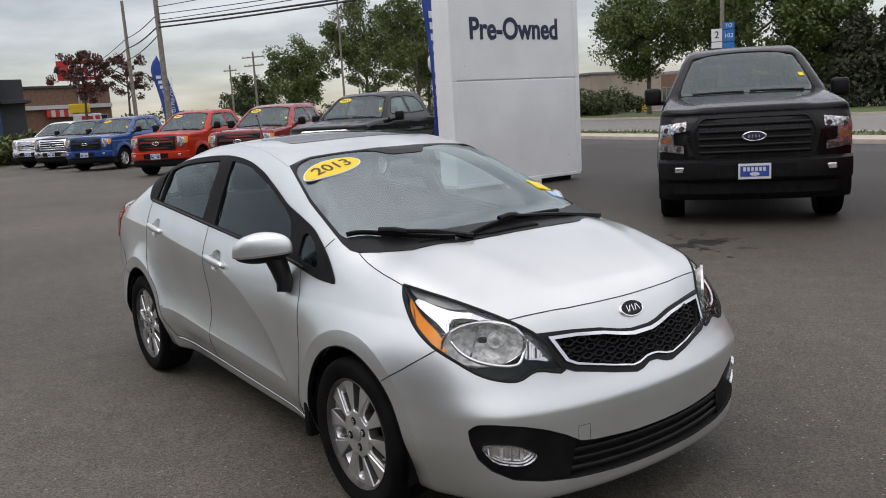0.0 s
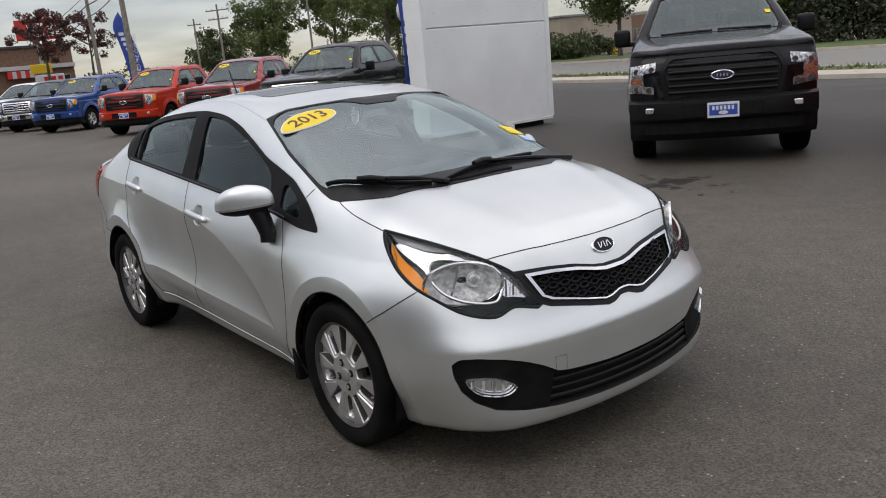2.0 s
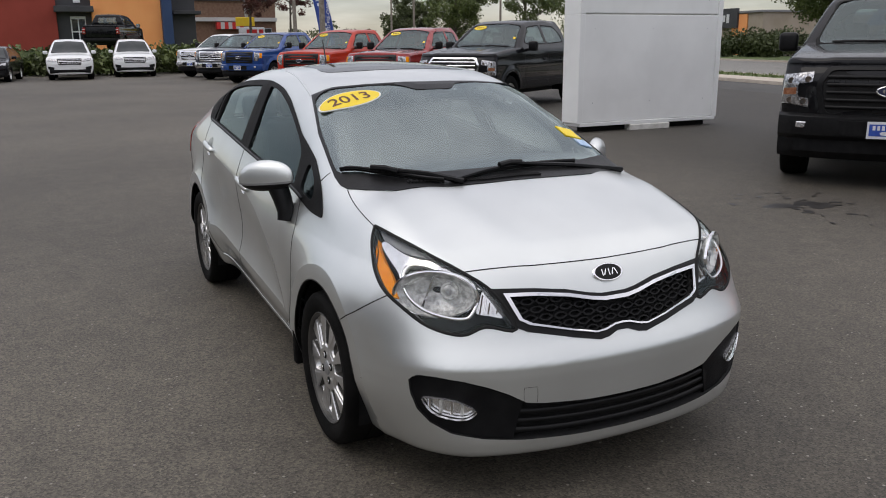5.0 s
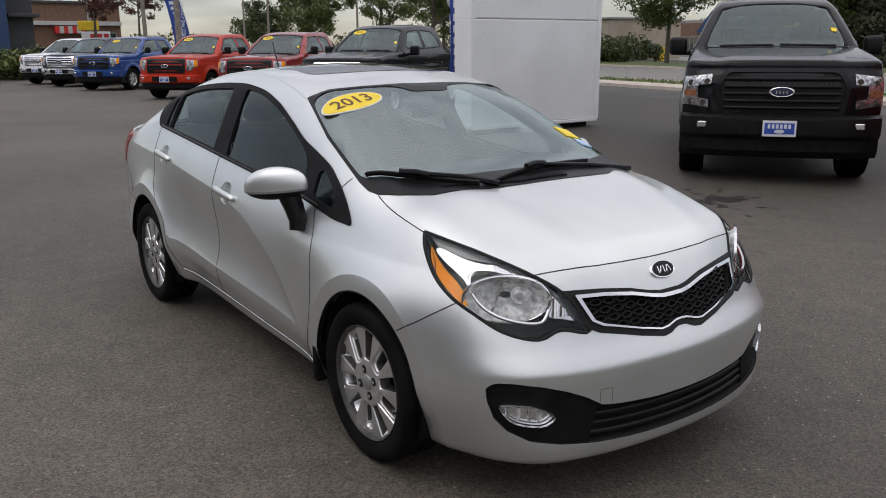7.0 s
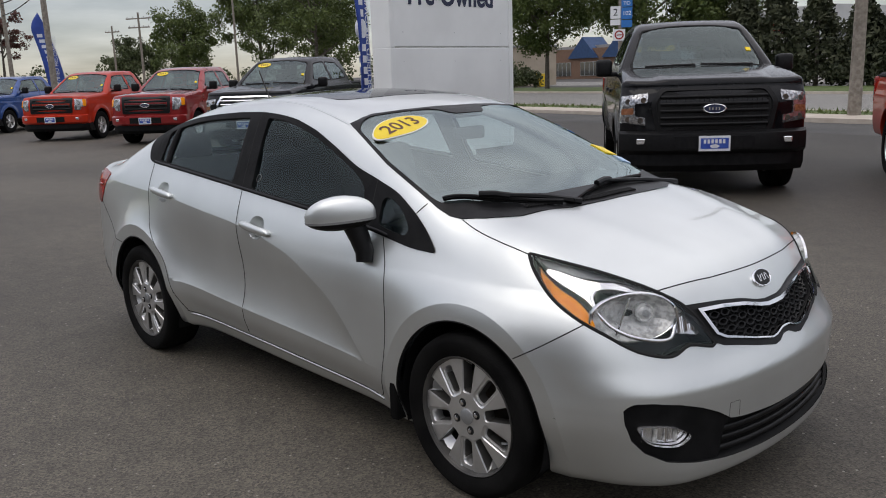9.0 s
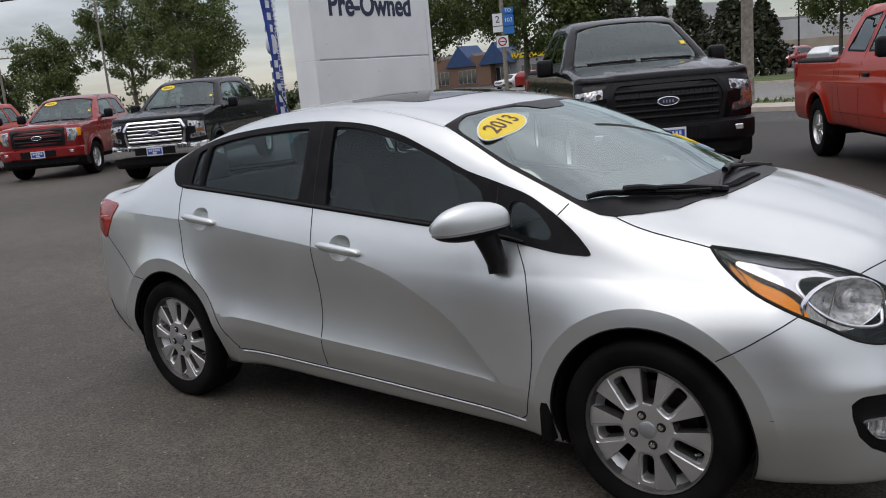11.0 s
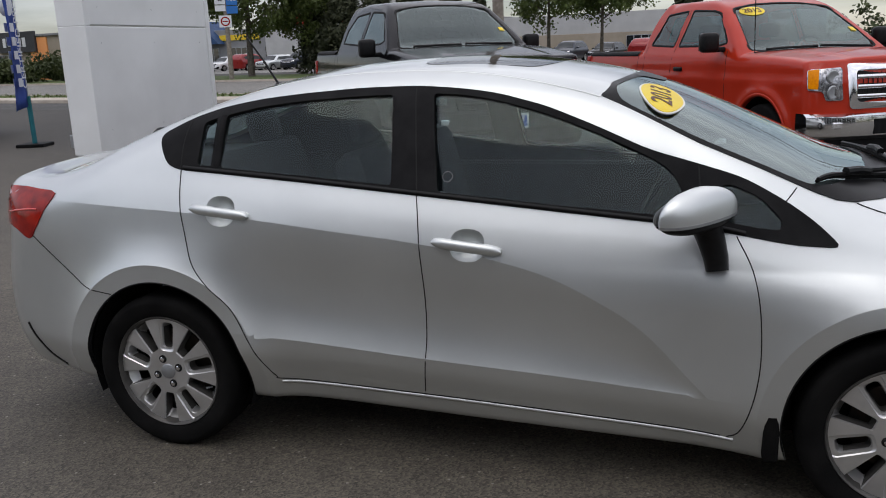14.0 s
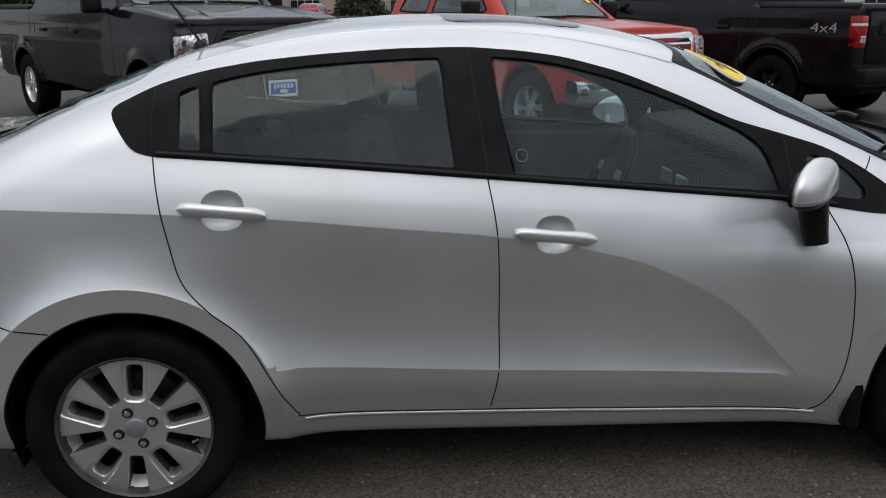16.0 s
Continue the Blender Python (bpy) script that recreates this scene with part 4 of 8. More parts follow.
MESH_AREA = [(a + 0.42 * (c - a), b + 0.42 * (d - b)) for (a, b), (c, d) in zip(MESH_AREA, GRILLE)]
bv, bf = net(smooth_sedan, (-2.36, -0.98, 0.1), (2.2, 0.98, 1.5), 0.017)
bv = pull_to_creases(bv, bf, 0.017)
for s, view in ((-1, "R"), (1, "L")):
    for cx, r in ((1.285, 0.353), (-1.275, 0.362)):
        bf = cut_clean(bv, bf, CAR, [(cx + r * math.cos(a), 0.316 + r * math.sin(a)) for a in np.linspace(0, 2 * math.pi, 96, endpoint=False)], view, lambda m, s=s: m[:, 1] * s > 0.5)
grow = lambda g, k: [(a + (a - sum(q[0] for q in g) / len(g)) * k, b + (b - sum(q[1] for q in g) / len(g)) * k * 2) for a, b in [(q[0], q[1]) for q in g]]
for s, view in ((-1, "R"), (1, "L")):
    for g in (QUARTER_GLASS, REAR_GLASS, FRONT_GLASS, TRI_GLASS):
        bf = cut_clean(bv, bf, CAR, grow(g, 0.015), view, lambda m, s=s: m[:, 1] * s > 0.35)
bf = cut_clean(bv, bf, CAR, VIEW_AREA, "T", lambda m: m[:, 2] > 0.9)
bf = cut_clean(bv, bf, CAR, REAR_SCREEN, "T", lambda m: m[:, 2] > 0.9)
bf = cut_clean(bv, bf, CAR, GRILLE, "F", lambda m: m[:, 0] > 1.5)
bf = cut_clean(bv, bf, CAR, INTAKE, "F", lambda m: m[:, 0] > 1.5)
bf = cut_clean(bv, bf, CAR, LAMP, "HR", lambda m: (m[:, 0] > 1.3) & (m[:, 1] < -0.3))
bf = cut_clean(bv, bf, CAR, LAMP, "HL", lambda m: (m[:, 0] > 1.3) & (m[:, 1] > 0.3))


def pocket(hx, hz, k=1.0, n=40):
    """Outline of the scooped finger pocket behind a door handle."""
    out = []
    for a in np.linspace(0, 2 * math.pi, n, endpoint=False):
        c, d = math.cos(a), math.sin(a)
        out.append((hx + k * 0.060 * math.copysign(abs(c) ** 0.8, c), hz + k * 0.054 * math.copysign(abs(d) ** 0.8, d)))
    return out


HANDLES = (("front", -0.062, 0.850, -0.105), ("rear", -0.995, 0.944, -0.10))
for s, view in ((-1, "R"), (1, "L")):
    for _, hx, hz, _ in HANDLES:
        bf = cut_clean(bv, bf, CAR, pocket(hx, hz), view, lambda m, s=s: m[:, 1] * s > 0.5)
bn = slope(smooth_sedan, bv, 0.006)
cn = corner_normals(bv, bf)
mid = bv[bf].mean(1)
left = np.ones(len(bf), bool)


def panel(name, select, label=""):
    """Takes the shell's faces picked by select as a panel of its own."""
    global left
    pick = select & left
    left = left & ~pick
    return creased_shell(name, bv, bf[pick], cn[pick], SILVER, car, label)


low = (mid[:, 2] < BELT_X(mid[:, 0]) + 0.01) & (np.abs(mid[:, 1]) > 0.6)
doors = {}
for s in (-1, 1):
    own = low & (mid[:, 1] * s > 0)
    doors[s, "front"] = panel("front_door", own & inside_poly(mid[:, 0], mid[:, 2], FRONT_DOOR))
    doors[s, "rear"] = panel("rear_door", own & inside_poly(mid[:, 0], mid[:, 2], REAR_DOOR))
panel("bonnet", inside_poly(mid[:, 0], mid[:, 1], HOOD) & (mid[:, 2] > 0.7) & (mid[:, 0] > 1.1), "silver bonnet, closed")
panel("front_bumper", (mid[:, 0] > 1.45) & (mid[:, 2] < 0.575 + 0.62 * (mid[:, 0] - 1.5)) & (mid[:, 2] < 0.83))
panel("rear_bumper", (mid[:, 0] < -1.45) & (mid[:, 2] < 0.63 - 0.5 * (mid[:, 0] + 1.6)) & (mid[:, 2] < 0.84))
body = panel("body", left)

# dark lining inside the cabin
inner = (mid[:, 0] < 1.5) & (mid[:, 0] > -1.95) & (mid[:, 2] > 0.33) & ~((mid[:, 0] > 1.08) & (mid[:, 2] > 0.7))
lv = bv - bn * 0.022
used, inv = np.unique(bf[inner], return_inverse=True)
mesh_object("cabin_lining", lv[used], inv.reshape(-1, 4)[:, ::-1], CABIN_PLASTIC, car, "dark grey cabin lining")

# glass and black window trim
for s, view in ((-1, "R"), (1, "L")):
    trim = patch("window_trim", CAR, DLO, view, MATT_TRIM, car, 0.005, 0.02, 0.025, "satin black window surround", holes=[QUARTER_GLASS, REAR_GLASS, FRONT_GLASS, TRI_GLASS])
    for nm, g in (("quarter_glass", QUARTER_GLASS), ("rear_door_glass", REAR_GLASS), ("front_door_glass", FRONT_GLASS), ("corner_glass", TRI_GLASS)):
        patch(nm, CAR, [(a + (sum(q[0] for q in g) / len(g) - a) * -0.01, b + (sum(q[1] for q in g) / len(g) - b) * -0.02) for a, b in [(q[0], q[1]) for q in g]], view, GLASS_TINT, car, -0.003, 0.004, 0.06, "dark tinted glass")
    ribbon("quarter_bar", CAR, smooth_line([(-1.041, 1.274), (-1.038, 1.18), (-1.037, 1.096)], 5), view, MATT_TRIM, car, 0.036, height=0.007)
    # belt moulding, frame steps and pillar split
    belt = smooth_line([(-1.17, 1.094), (-0.73, 1.058), (-0.25, 1.014), (0.31, 0.961), (0.70, 0.922), (0.81, 0.904)], 6)
    ribbon("belt_moulding", CAR, belt, view, TRIM, car, 0.016, height=0.010)
    ribbon("pillar_gap", CAR, smooth_line([(-0.293, 1.362), (-0.270, 1.18), (-0.250, 1.012)], 6), view, GAP, car, 0.006, height=0.0055)
    ribbon("pillar_gap", CAR, smooth_line([(-1.178, 1.262), (-1.182, 1.18), (-1.180, 1.092)], 6), view, GAP, car, 0.005, height=0.0055)
    ribbon("pillar_gap", CAR, smooth_line([(0.665, 1.10), (0.675, 1.0), (0.69, 0.93)], 5), view, GAP, car, 0.006, height=0.0055)
    # panel gaps
    for line in ([(-1.18, 1.086), (-1.168, 0.985), (-1.14, 0.846), (-1.11, 0.749), (-1.046, 0.673), (-0.959, 0.592), (-0.887, 0.468), (-0.843, 0.377), (-0.815, 0.328), (-0.785, 0.313), (-0.5, 0.301), (-0.1, 0.290), (0.175, 0.279), (0.5, 0.264), (0.76, 0.249)],
                 [(-0.252, 1.008), (-0.233, 0.884), (-0.222, 0.718), (-0.219, 0.58), (-0.220, 0.449), (-0.238, 0.306)],
                 [(0.785, 0.895), (0.79, 0.886), (0.835, 0.798), (0.859, 0.69), (0.868, 0.55), (0.86, 0.44), (0.838, 0.34), (0.812, 0.272), (0.78, 0.249)],
                 [(1.524, 0.586), (1.56, 0.607), (1.621, 0.643), (1.70, 0.695), (1.745, 0.727)], [(-1.905, 0.837), (-1.765, 0.731), (-1.66, 0.662), (-1.60, 0.636), (-1.48, 0.618)],
                 [(0.955, 1.035), (0.925, 0.998)]):
        ribbon("panel_gap", CAR, smooth_line(line, 6), view, GAP, car, 0.0042)
    ribbon("sill_moulding", CAR, smooth_line([(-0.80, 0.300), (-0.5, 0.291), (-0.1, 0.280), (0.175, 0.269), (0.5, 0.254), (0.80, 0.238)], 6), view, SILVER, car, 0.012, height=0.004)
    # wheel-arch lips and dark liners
    for cx, r in ((1.285, 0.353), (-1.275, 0.362)):
        a0 = -0.28
        arc = [(cx + (r - 0.003) * math.cos(a), 0.316 + (r - 0.003) * math.sin(a)) for a in np.linspace(a0, math.pi - a0, 48)]
        ribbon("arch_lip", CAR, arc, view, TRIM, car, 0.006, height=0.0005)
        lb = bmesh.new()
        rows = []
        for a in np.linspace(-0.35, math.pi + 0.35, 30):
            rows.append([lb.verts.new((cx + (r - 0.002) * math.cos(a), s * yy, 0.316 + (r - 0.002) * math.sin(a))) for yy in (0.45, 0.835)])
        for a, b in zip(rows, rows[1:]):
            lb.faces.new((a[0], a[1], b[1], b[0]))
        part("arch_liner", lb, MATT_TRIM, car, "black plastic wheel-arch liner")
    for cx in (0.915, -1.655):
        fb = bmesh.new()
        if cx > 0:
            box(fb, (cx - 0.030, s * 0.79 - 0.08, 0.195), (cx + 0.018, s * 0.79 + 0.08, 0.36), 0.012)
        else:
            box(fb, (cx - 0.006, s * 0.70 - 0.09, 0.22), (cx + 0.016, s * 0.70 + 0.09, 0.34), 0.006)
        part("mud_flap", fb, RUBBER, car, "black rubber mud flap")
    # handles with scooped pockets
    for which, hx, hz, tilt in HANDLES:
        d = doors[s, which]
        pb = bmesh.new()
        rows = [[pb.verts.new(tuple(q)) for q in laid(CAR, pocket(hx, hz, k), view, off)] for k, off in ((1.05, -0.0015), (1.0, -0.0012), (0.96, -0.004), (0.86, -0.013), (0.66, -0.024), (0.35, -0.029), (0.04, -0.030))]
        for a, b in zip(rows, rows[1:]):
            for k in range(40):
                pb.faces.new((a[k], a[(k + 1) % 40], b[(k + 1) % 40], b[k]))
        bmesh.ops.recalc_face_normals(pb, faces=pb.faces)
        part("handle_pocket", pb, SILVER, d, "scooped silver pocket", smooth=True)
        hb = bmesh.new()
        rows = []
        for t in np.sin(np.linspace(-math.pi / 2, math.pi / 2, 19)):
            x = hx + 0.119 * t
            z = hz + tilt * (x - hx)
            p = laid(CAR, [(x, z)], view)[0]
            h = 0.0195 * (1 - 0.93 * abs(t) ** 7) ** 0.5
            proud = 0.026 * (1 - 0.62 * abs(t) ** 4)
            rows.append([hb.verts.new((x, p[1] + s * (proud * 0.62 + 0.016 * math.cos(a)), z + h * math.sin(a))) for a in np.linspace(0, 2 * math.pi, 12, endpoint=False)])
        for a, b in zip(rows, rows[1:]):
            for k in range(12):
                hb.faces.new((a[k], a[(k + 1) % 12], b[(k + 1) % 12], b[k]))
        hb.faces.new(rows[0]), hb.faces.new(rows[-1][::-1])
        bmesh.ops.recalc_face_normals(hb, faces=hb.faces)
        part("door_handle", hb, SILVER, d, "silver pull handle", smooth=True)
        ribbon("handle_gap", CAR, [(hx - 0.072, hz + 0.02), (hx - 0.072, hz - 0.005)], view, GAP, d, 0.003)
    # door mirror: silver cap over a black shell on a black foot
    mi = part("door_mirror", bmesh.new(), TRIM, car, "door mirror with silver cap and black foot")
    mc = Vector((0.665, s * 0.892, 0.985))

    def dome(scale, z0, z1, shift=(0, 0, 0), n=28, rows=10):
        b = bmesh.new()
        rr = []
        for i in range(rows + 1):
            h = z0 + (z1 - z0) * i / rows
            k = math.sqrt(max(0.0, 1 - abs(h) ** 2.4))
            ring = []
            for j in range(n):
                a = 2 * math.pi * j / n
                ca, sa = math.cos(a), math.sin(a)
                px = (abs(ca) ** 0.75 * (1 if ca > 0 else -1)) * scale[0] * k * (0.8 if ca < 0 else 1.1)
                py = (abs(sa) ** 0.85 * (1 if sa > 0 else -1)) * scale[1] * k
                ring.append(b.verts.new(mc + Vector((px + shift[0] - 0.085 * (py * s / scale[1]), py + shift[1], h * scale[2] + shift[2] - 0.012 * (s * py / scale[1])))))
            rr.append(ring)
        for a, c in zip(rr, rr[1:]):
            for j in range(n):
                b.faces.new((a[j], a[(j + 1) % n], c[(j + 1) % n], c[j]))
        b.faces.new(rr[0][::-1]), b.faces.new(rr[-1])
        bmesh.ops.recalc_face_normals(b, faces=b.faces)
        return b
    part("mirror_cap", dome((0.062, 0.099, 0.082), -0.15, 0.985), SILVER, mi, "silver mirror cap", smooth=True)
    part("indicator_strip", dome((0.063, 0.100, 0.082), -0.23, -0.12), STEEL, mi, "clear indicator strip", smooth=True)
    part("mirror_shell", dome((0.061, 0.097, 0.055), -0.97, -0.25), TRIM, mi, "glossy black lower shell", smooth=True)
    fb = bmesh.new()
    tube(fb, [mc + Vector((0.025, -s * 0.045, -0.03)), mc + Vector((0.045, -s * 0.06, -0.09)), mc + Vector((0.06, -s * 0.068, -0.145)), mc + Vector((0.066, -s * 0.060, -0.185))], 0.046, 14, 0.034)
    part("mirror_foot", fb, TRIM, mi, "black mirror foot", smooth=True)
    gb2 = bmesh.new()
    gb2.faces.new([gb2.verts.new(mc + Vector((-0.052 - 0.085 * s * math.cos(a) * 0.8, 0.084 * math.cos(a), -0.004 + 0.048 * math.sin(a)))) for a in np.linspace(0, 2 * math.pi, 24, endpoint=False)])
    part("mirror_glass", gb2, CHROME, mi)

decal = [(-0.148 + 0.018 * math.cos(a), 1.068 + 0.018 * math.sin(a)) for a in np.linspace(0, 2 * math.pi, 20, endpoint=False)]
patch("security_decal", CAR, decal, "R", MASK_GREY, car, -0.0015, 0.0006, 0.03, "small pale ring decal", holes=[[(-0.148 + (a + 0.148) * 0.86, 1.068 + (b - 1.068) * 0.86) for a, b in decal]])

# windscreen, frit, cowl, wipers
patch("windscreen", CAR, [(a, b) for a, b in SCREEN if True], "T", GLASS_CLEAR, car, 0.001, 0.004, 0.06, "clear laminated windscreen")
patch("windscreen_border", CAR, SCREEN, "T", TRIM, car, 0.0035, 0.012, 0.05, "black windscreen border", holes=[VIEW_AREA])
patch("rear_window", CAR, REAR_SCREEN, "T", GLASS_TINT, car, 0.001, 0.006, 0.08, "dark rear window")
for pts in ([(1.01, -0.655), (1.06, -0.60), (1.16, -0.49), (1.26, -0.41), (1.335, -0.34)], [(1.355, -0.30), (1.30, -0.12), (1.275, 0.02), (1.25, 0.18), (1.22, 0.36)]):
    wp = laid(CAR, smooth_line(pts, 5), "T", 0.0)
    wn_ = slope(CAR, wp)
    wiper = part("wiper", tube(bmesh.new(), [tuple(q + n * 0.020) for q, n in zip(wp, wn_)], 0.0065, 6), TRIM, car, "black wiper blade and arm", smooth=True)
    part("wiper_rubber", tube(bmesh.new(), [tuple(q + n * 0.010) for q, n in zip(wp, wn_)], 0.006, 6), RUBBER, wiper)
    k = len(wp) // 2 - 1
    pivot = laid(CAR, [(1.37, -0.27) if wp[k][1] < -0.3 else (1.27, 0.585)], "T", 0.012)[0]
    armp = [tuple(wp[k] + wn_[k] * 0.034), tuple(wp[k] * 0.45 + pivot * 0.55 + np.array((0, 0, 0.022))), tuple(pivot)]
    part("wiper_arm", tube(bmesh.new(), armp, 0.007, 6, 0.013), TRIM, wiper, smooth=True)
    part("wiper_joint", tube(bmesh.new(), [tuple(wp[k - 2] + wn_[k - 2] * 0.03), tuple(wp[k] + wn_[k] * 0.036), tuple(wp[k + 2] + wn_[k + 2] * 0.03)], 0.013, 8), TRIM, wiper, smooth=True)
# cowl with a slotted vent
for y0, y1 in ((-0.46, -0.345), (-0.30, 0.10)):
    for i in range(int((y1 - y0) / 0.012)):
        y = y0 + 0.012 * i
        xx = 1.385 - 0.55 * max(0.0, -y - 0.15) ** 1.35 - 0.018
        ribbon("vent_slat", CAR, [(xx - 0.02, y), (xx, y), (xx + 0.012, y)], "T", MATT_TRIM, car, 0.006, height=0.010)
# roof: ditches, sunroof, aerial
for s in (-1, 1):
    ribbon("roof_ditch", CAR, smooth_line([(0.345, s * 0.568), (0.20, s * 0.553), (-0.1, s * 0.522), (-0.4, s * 0.508), (-0.8, s * 0.512), (-1.15, s * 0.535)], 6), "T", SILVER, car, 0.012, height=0.0015, label="silver roof ditch moulding")
patch("sunroof", CAR, rounded([(0.165, 0.0), (0.145, 0.24), (0.09, 0.41), (-0.33, 0.41), (-0.35, 0.0), (-0.33, -0.41), (0.09, -0.41), (0.145, -0.24)], 0.06, 3), "T", SUNROOF, car, 0.002, 0.006, 0.06, "black glass sunroof")
ab = bmesh.new()
turned(ab, [(0.028, 0.0), (0.024, 0.014), (0.012, 0.026), (0.0, 0.028)], 14, Matrix.Translation((-1.165, 0.02, 1.342)))
aer = part("aerial", ab, TRIM, car, "black rod aerial on the roof", smooth=True)
part("aerial_rod", tube(bmesh.new(), [(-1.165, 0.02, 1.36), (-1.24, 0.03, 1.47), (-1.325, 0.045, 1.575)], 0.0055, 6, 0.004), TRIM, aer)

# windscreen stickers
def screen_top(x, y, z):
    """The windscreen without its rounded side edges, mixed with the true shape: stiff vinyl spans the bend."""
    return 0.6 * CAR(x, y, z) + 0.4 * (z - TOP_X(x) + CROWN_X(x) * (y / 0.75) ** 2) * 0.86


def oval_on_screen(a, b, turn=0.08):
    """An ellipse drawn from above on the windscreen, wide across the car."""
    c, d = math.cos(turn), math.sin(turn)
    return [(0.535 + b * math.sin(k) * c - a * math.cos(k) * d, -0.438 + a * math.cos(k) * c + b * math.sin(k) * d) for k in np.linspace(0, 2 * math.pi, 40, endpoint=False)]


st = patch("year_sticker", screen_top, oval_on_screen(0.157, 0.076), "T", YELLOW_EDGE, car, 0.0035, 0.001, 0.04, "oval yellow sticker reading 2013")
patch("sticker_face", screen_top, oval_on_screen(0.150, 0.070), "T", YELLOW, st, 0.0048, 0.001, 0.04)
year = text_part("sticker_year", "2013", 0.110, BROWN, Matrix(), st, 0.0008, 0.95, bold=0.0012)
flat_text = np.array([v.co for v in year.data.vertices])
over_glass = laid(screen_top, np.stack([0.535 - 0.88 * flat_text[:, 1] - 0.08 * flat_text[:, 0], -0.438 + flat_text[:, 0] - 0.08 * flat_text[:, 1]], 1), "T", 0.006)
over_glass[:, 2] += flat_text[:, 2] * 0.3
year.data.vertices.foreach_set("co", over_glass.ravel())
year.data.update()
patch("inspection_sticker", CAR, [(0.86, 0.495), (0.87, 0.575), (0.95, 0.585), (0.94, 0.505)], "T", YELLOW, car, 0.0055, 0.001, 0.04, "small yellow sticker")
patch("permit_sticker", CAR, [(0.96, 0.535), (0.965, 0.595), (1.015, 0.605), (1.01, 0.545)], "T", material("pale_blue_paper", (0.35, 0.5, 0.7), 0.6, second=(0.5, 0.62, 0.78), scale=30), car, 0.0055, 0.001, 0.04, "small pale blue sticker")

# nose: grille, badge, intake, fog lamps, headlamps
patch("grille_surround", CAR, SURROUND, "F", TRIM, car, 0.003, 0.02, 0.04, "black grille surround", holes=[GRILLE])
patch("grille_frame", CAR, GRILLE, "F", CHROME, car, 0.012, 0.03, 0.03, "bright chrome grille frame", holes=[MESH_AREA])
patch("grille_back", CAR, MESH_AREA, "F", GAP, car, -0.035, 0.0, 0.05)
cells = bmesh.new()
for row in range(5):
    for col in range(-9, 10):
        cy, cz = 0.056 * col + (0.028 if row % 2 else 0), 0.601 + 0.0262 * row
        if abs(cy) > 0.40 or not inside_poly(np.array([cy]), np.array([cz]), [(a * 1.03, b) for a, b in MESH_AREA])[0]:
            continue
        loop = [(cy + 0.0235 * math.cos(a), cz + 0.0092 * math.sin(a)) for a in (0, 0.95, 1.35, 1.79, 2.19, math.pi, 4.09, 4.93, 5.33)][:8]
        lp = laid(CAR, loop, "F", -0.010)
        rings = []
        for k, dx in ((1.28, -0.010), (1.18, 0.0), (0.86, 0.0), (0.72, -0.016)):
            c = lp.mean(0)
            rings.append([cells.verts.new(tuple(c + (q - c) * k + np.array((dx, 0, 0)))) for q in lp])
        for a, b in zip(rings, rings[1:]):
            for k in range(8):
                cells.faces.new((a[k], a[(k + 1) % 8], b[(k + 1) % 8], b[k]))
bmesh.ops.recalc_face_normals(cells, faces=cells.faces)
part("grille_mesh", cells, TRIM, car, "black honeycomb grille mesh", smooth=True)
bc = laid(CAR, [(0.0, 0.764)], "F", 0.0)[0]
bnn = Vector(slope(CAR, np.array([bc]))[0])
bm4 = Matrix.Translation(bc) @ Matrix((Vector((0, 1, 0)), bnn.cross(Vector((0, 1, 0))), bnn)).transposed().to_4x4()
badge = part("badge", turned(bmesh.new(), [(1.0, -0.004), (1.0, 0.004), (0.95, 0.007), (0.86, 0.007), (0.84, 0.005)], 36, bm4 @ Matrix.Diagonal((0.066, 0.034, 1, 1))), CHROME, car, "oval chrome badge with a plain black field", smooth=True)
part("badge_field", turned(bmesh.new(), [(0.86, 0.005), (0.0, 0.006)], 36, bm4 @ Matrix.Diagonal((0.066, 0.034, 1, 1))), TRIM, badge)
for bxx, lean in ((-0.026, 0.0), (-0.014, -0.5), (0.003, 0.0), (0.018, -0.35), (0.032, 0.35)):
    part("badge_bar", bx((-0.0022, -0.013, 0.0055), (0.0022, 0.013, 0.0075), 0, bm4 @ Matrix.Translation((bxx, 0, 0)) @ Matrix.Rotation(lean, 4, "Z")), CHROME, badge)
patch("intake_back", CAR, INTAKE, "F", GAP, car, -0.05, 0.0, 0.06)
for zz, w in ((0.335, 0.020), (0.302, 0.016), (0.268, 0.020)):
    ribbon("intake_bar", lambda x, y, z: CAR(x + 0.018, y, z), smooth_line([(-0.50, zz + 0.012), (-0.3, zz), (0.0, zz - 0.006), (0.3, zz), (0.50, zz + 0.012)], 6), "F", TRIM, car, w, height=0.004)
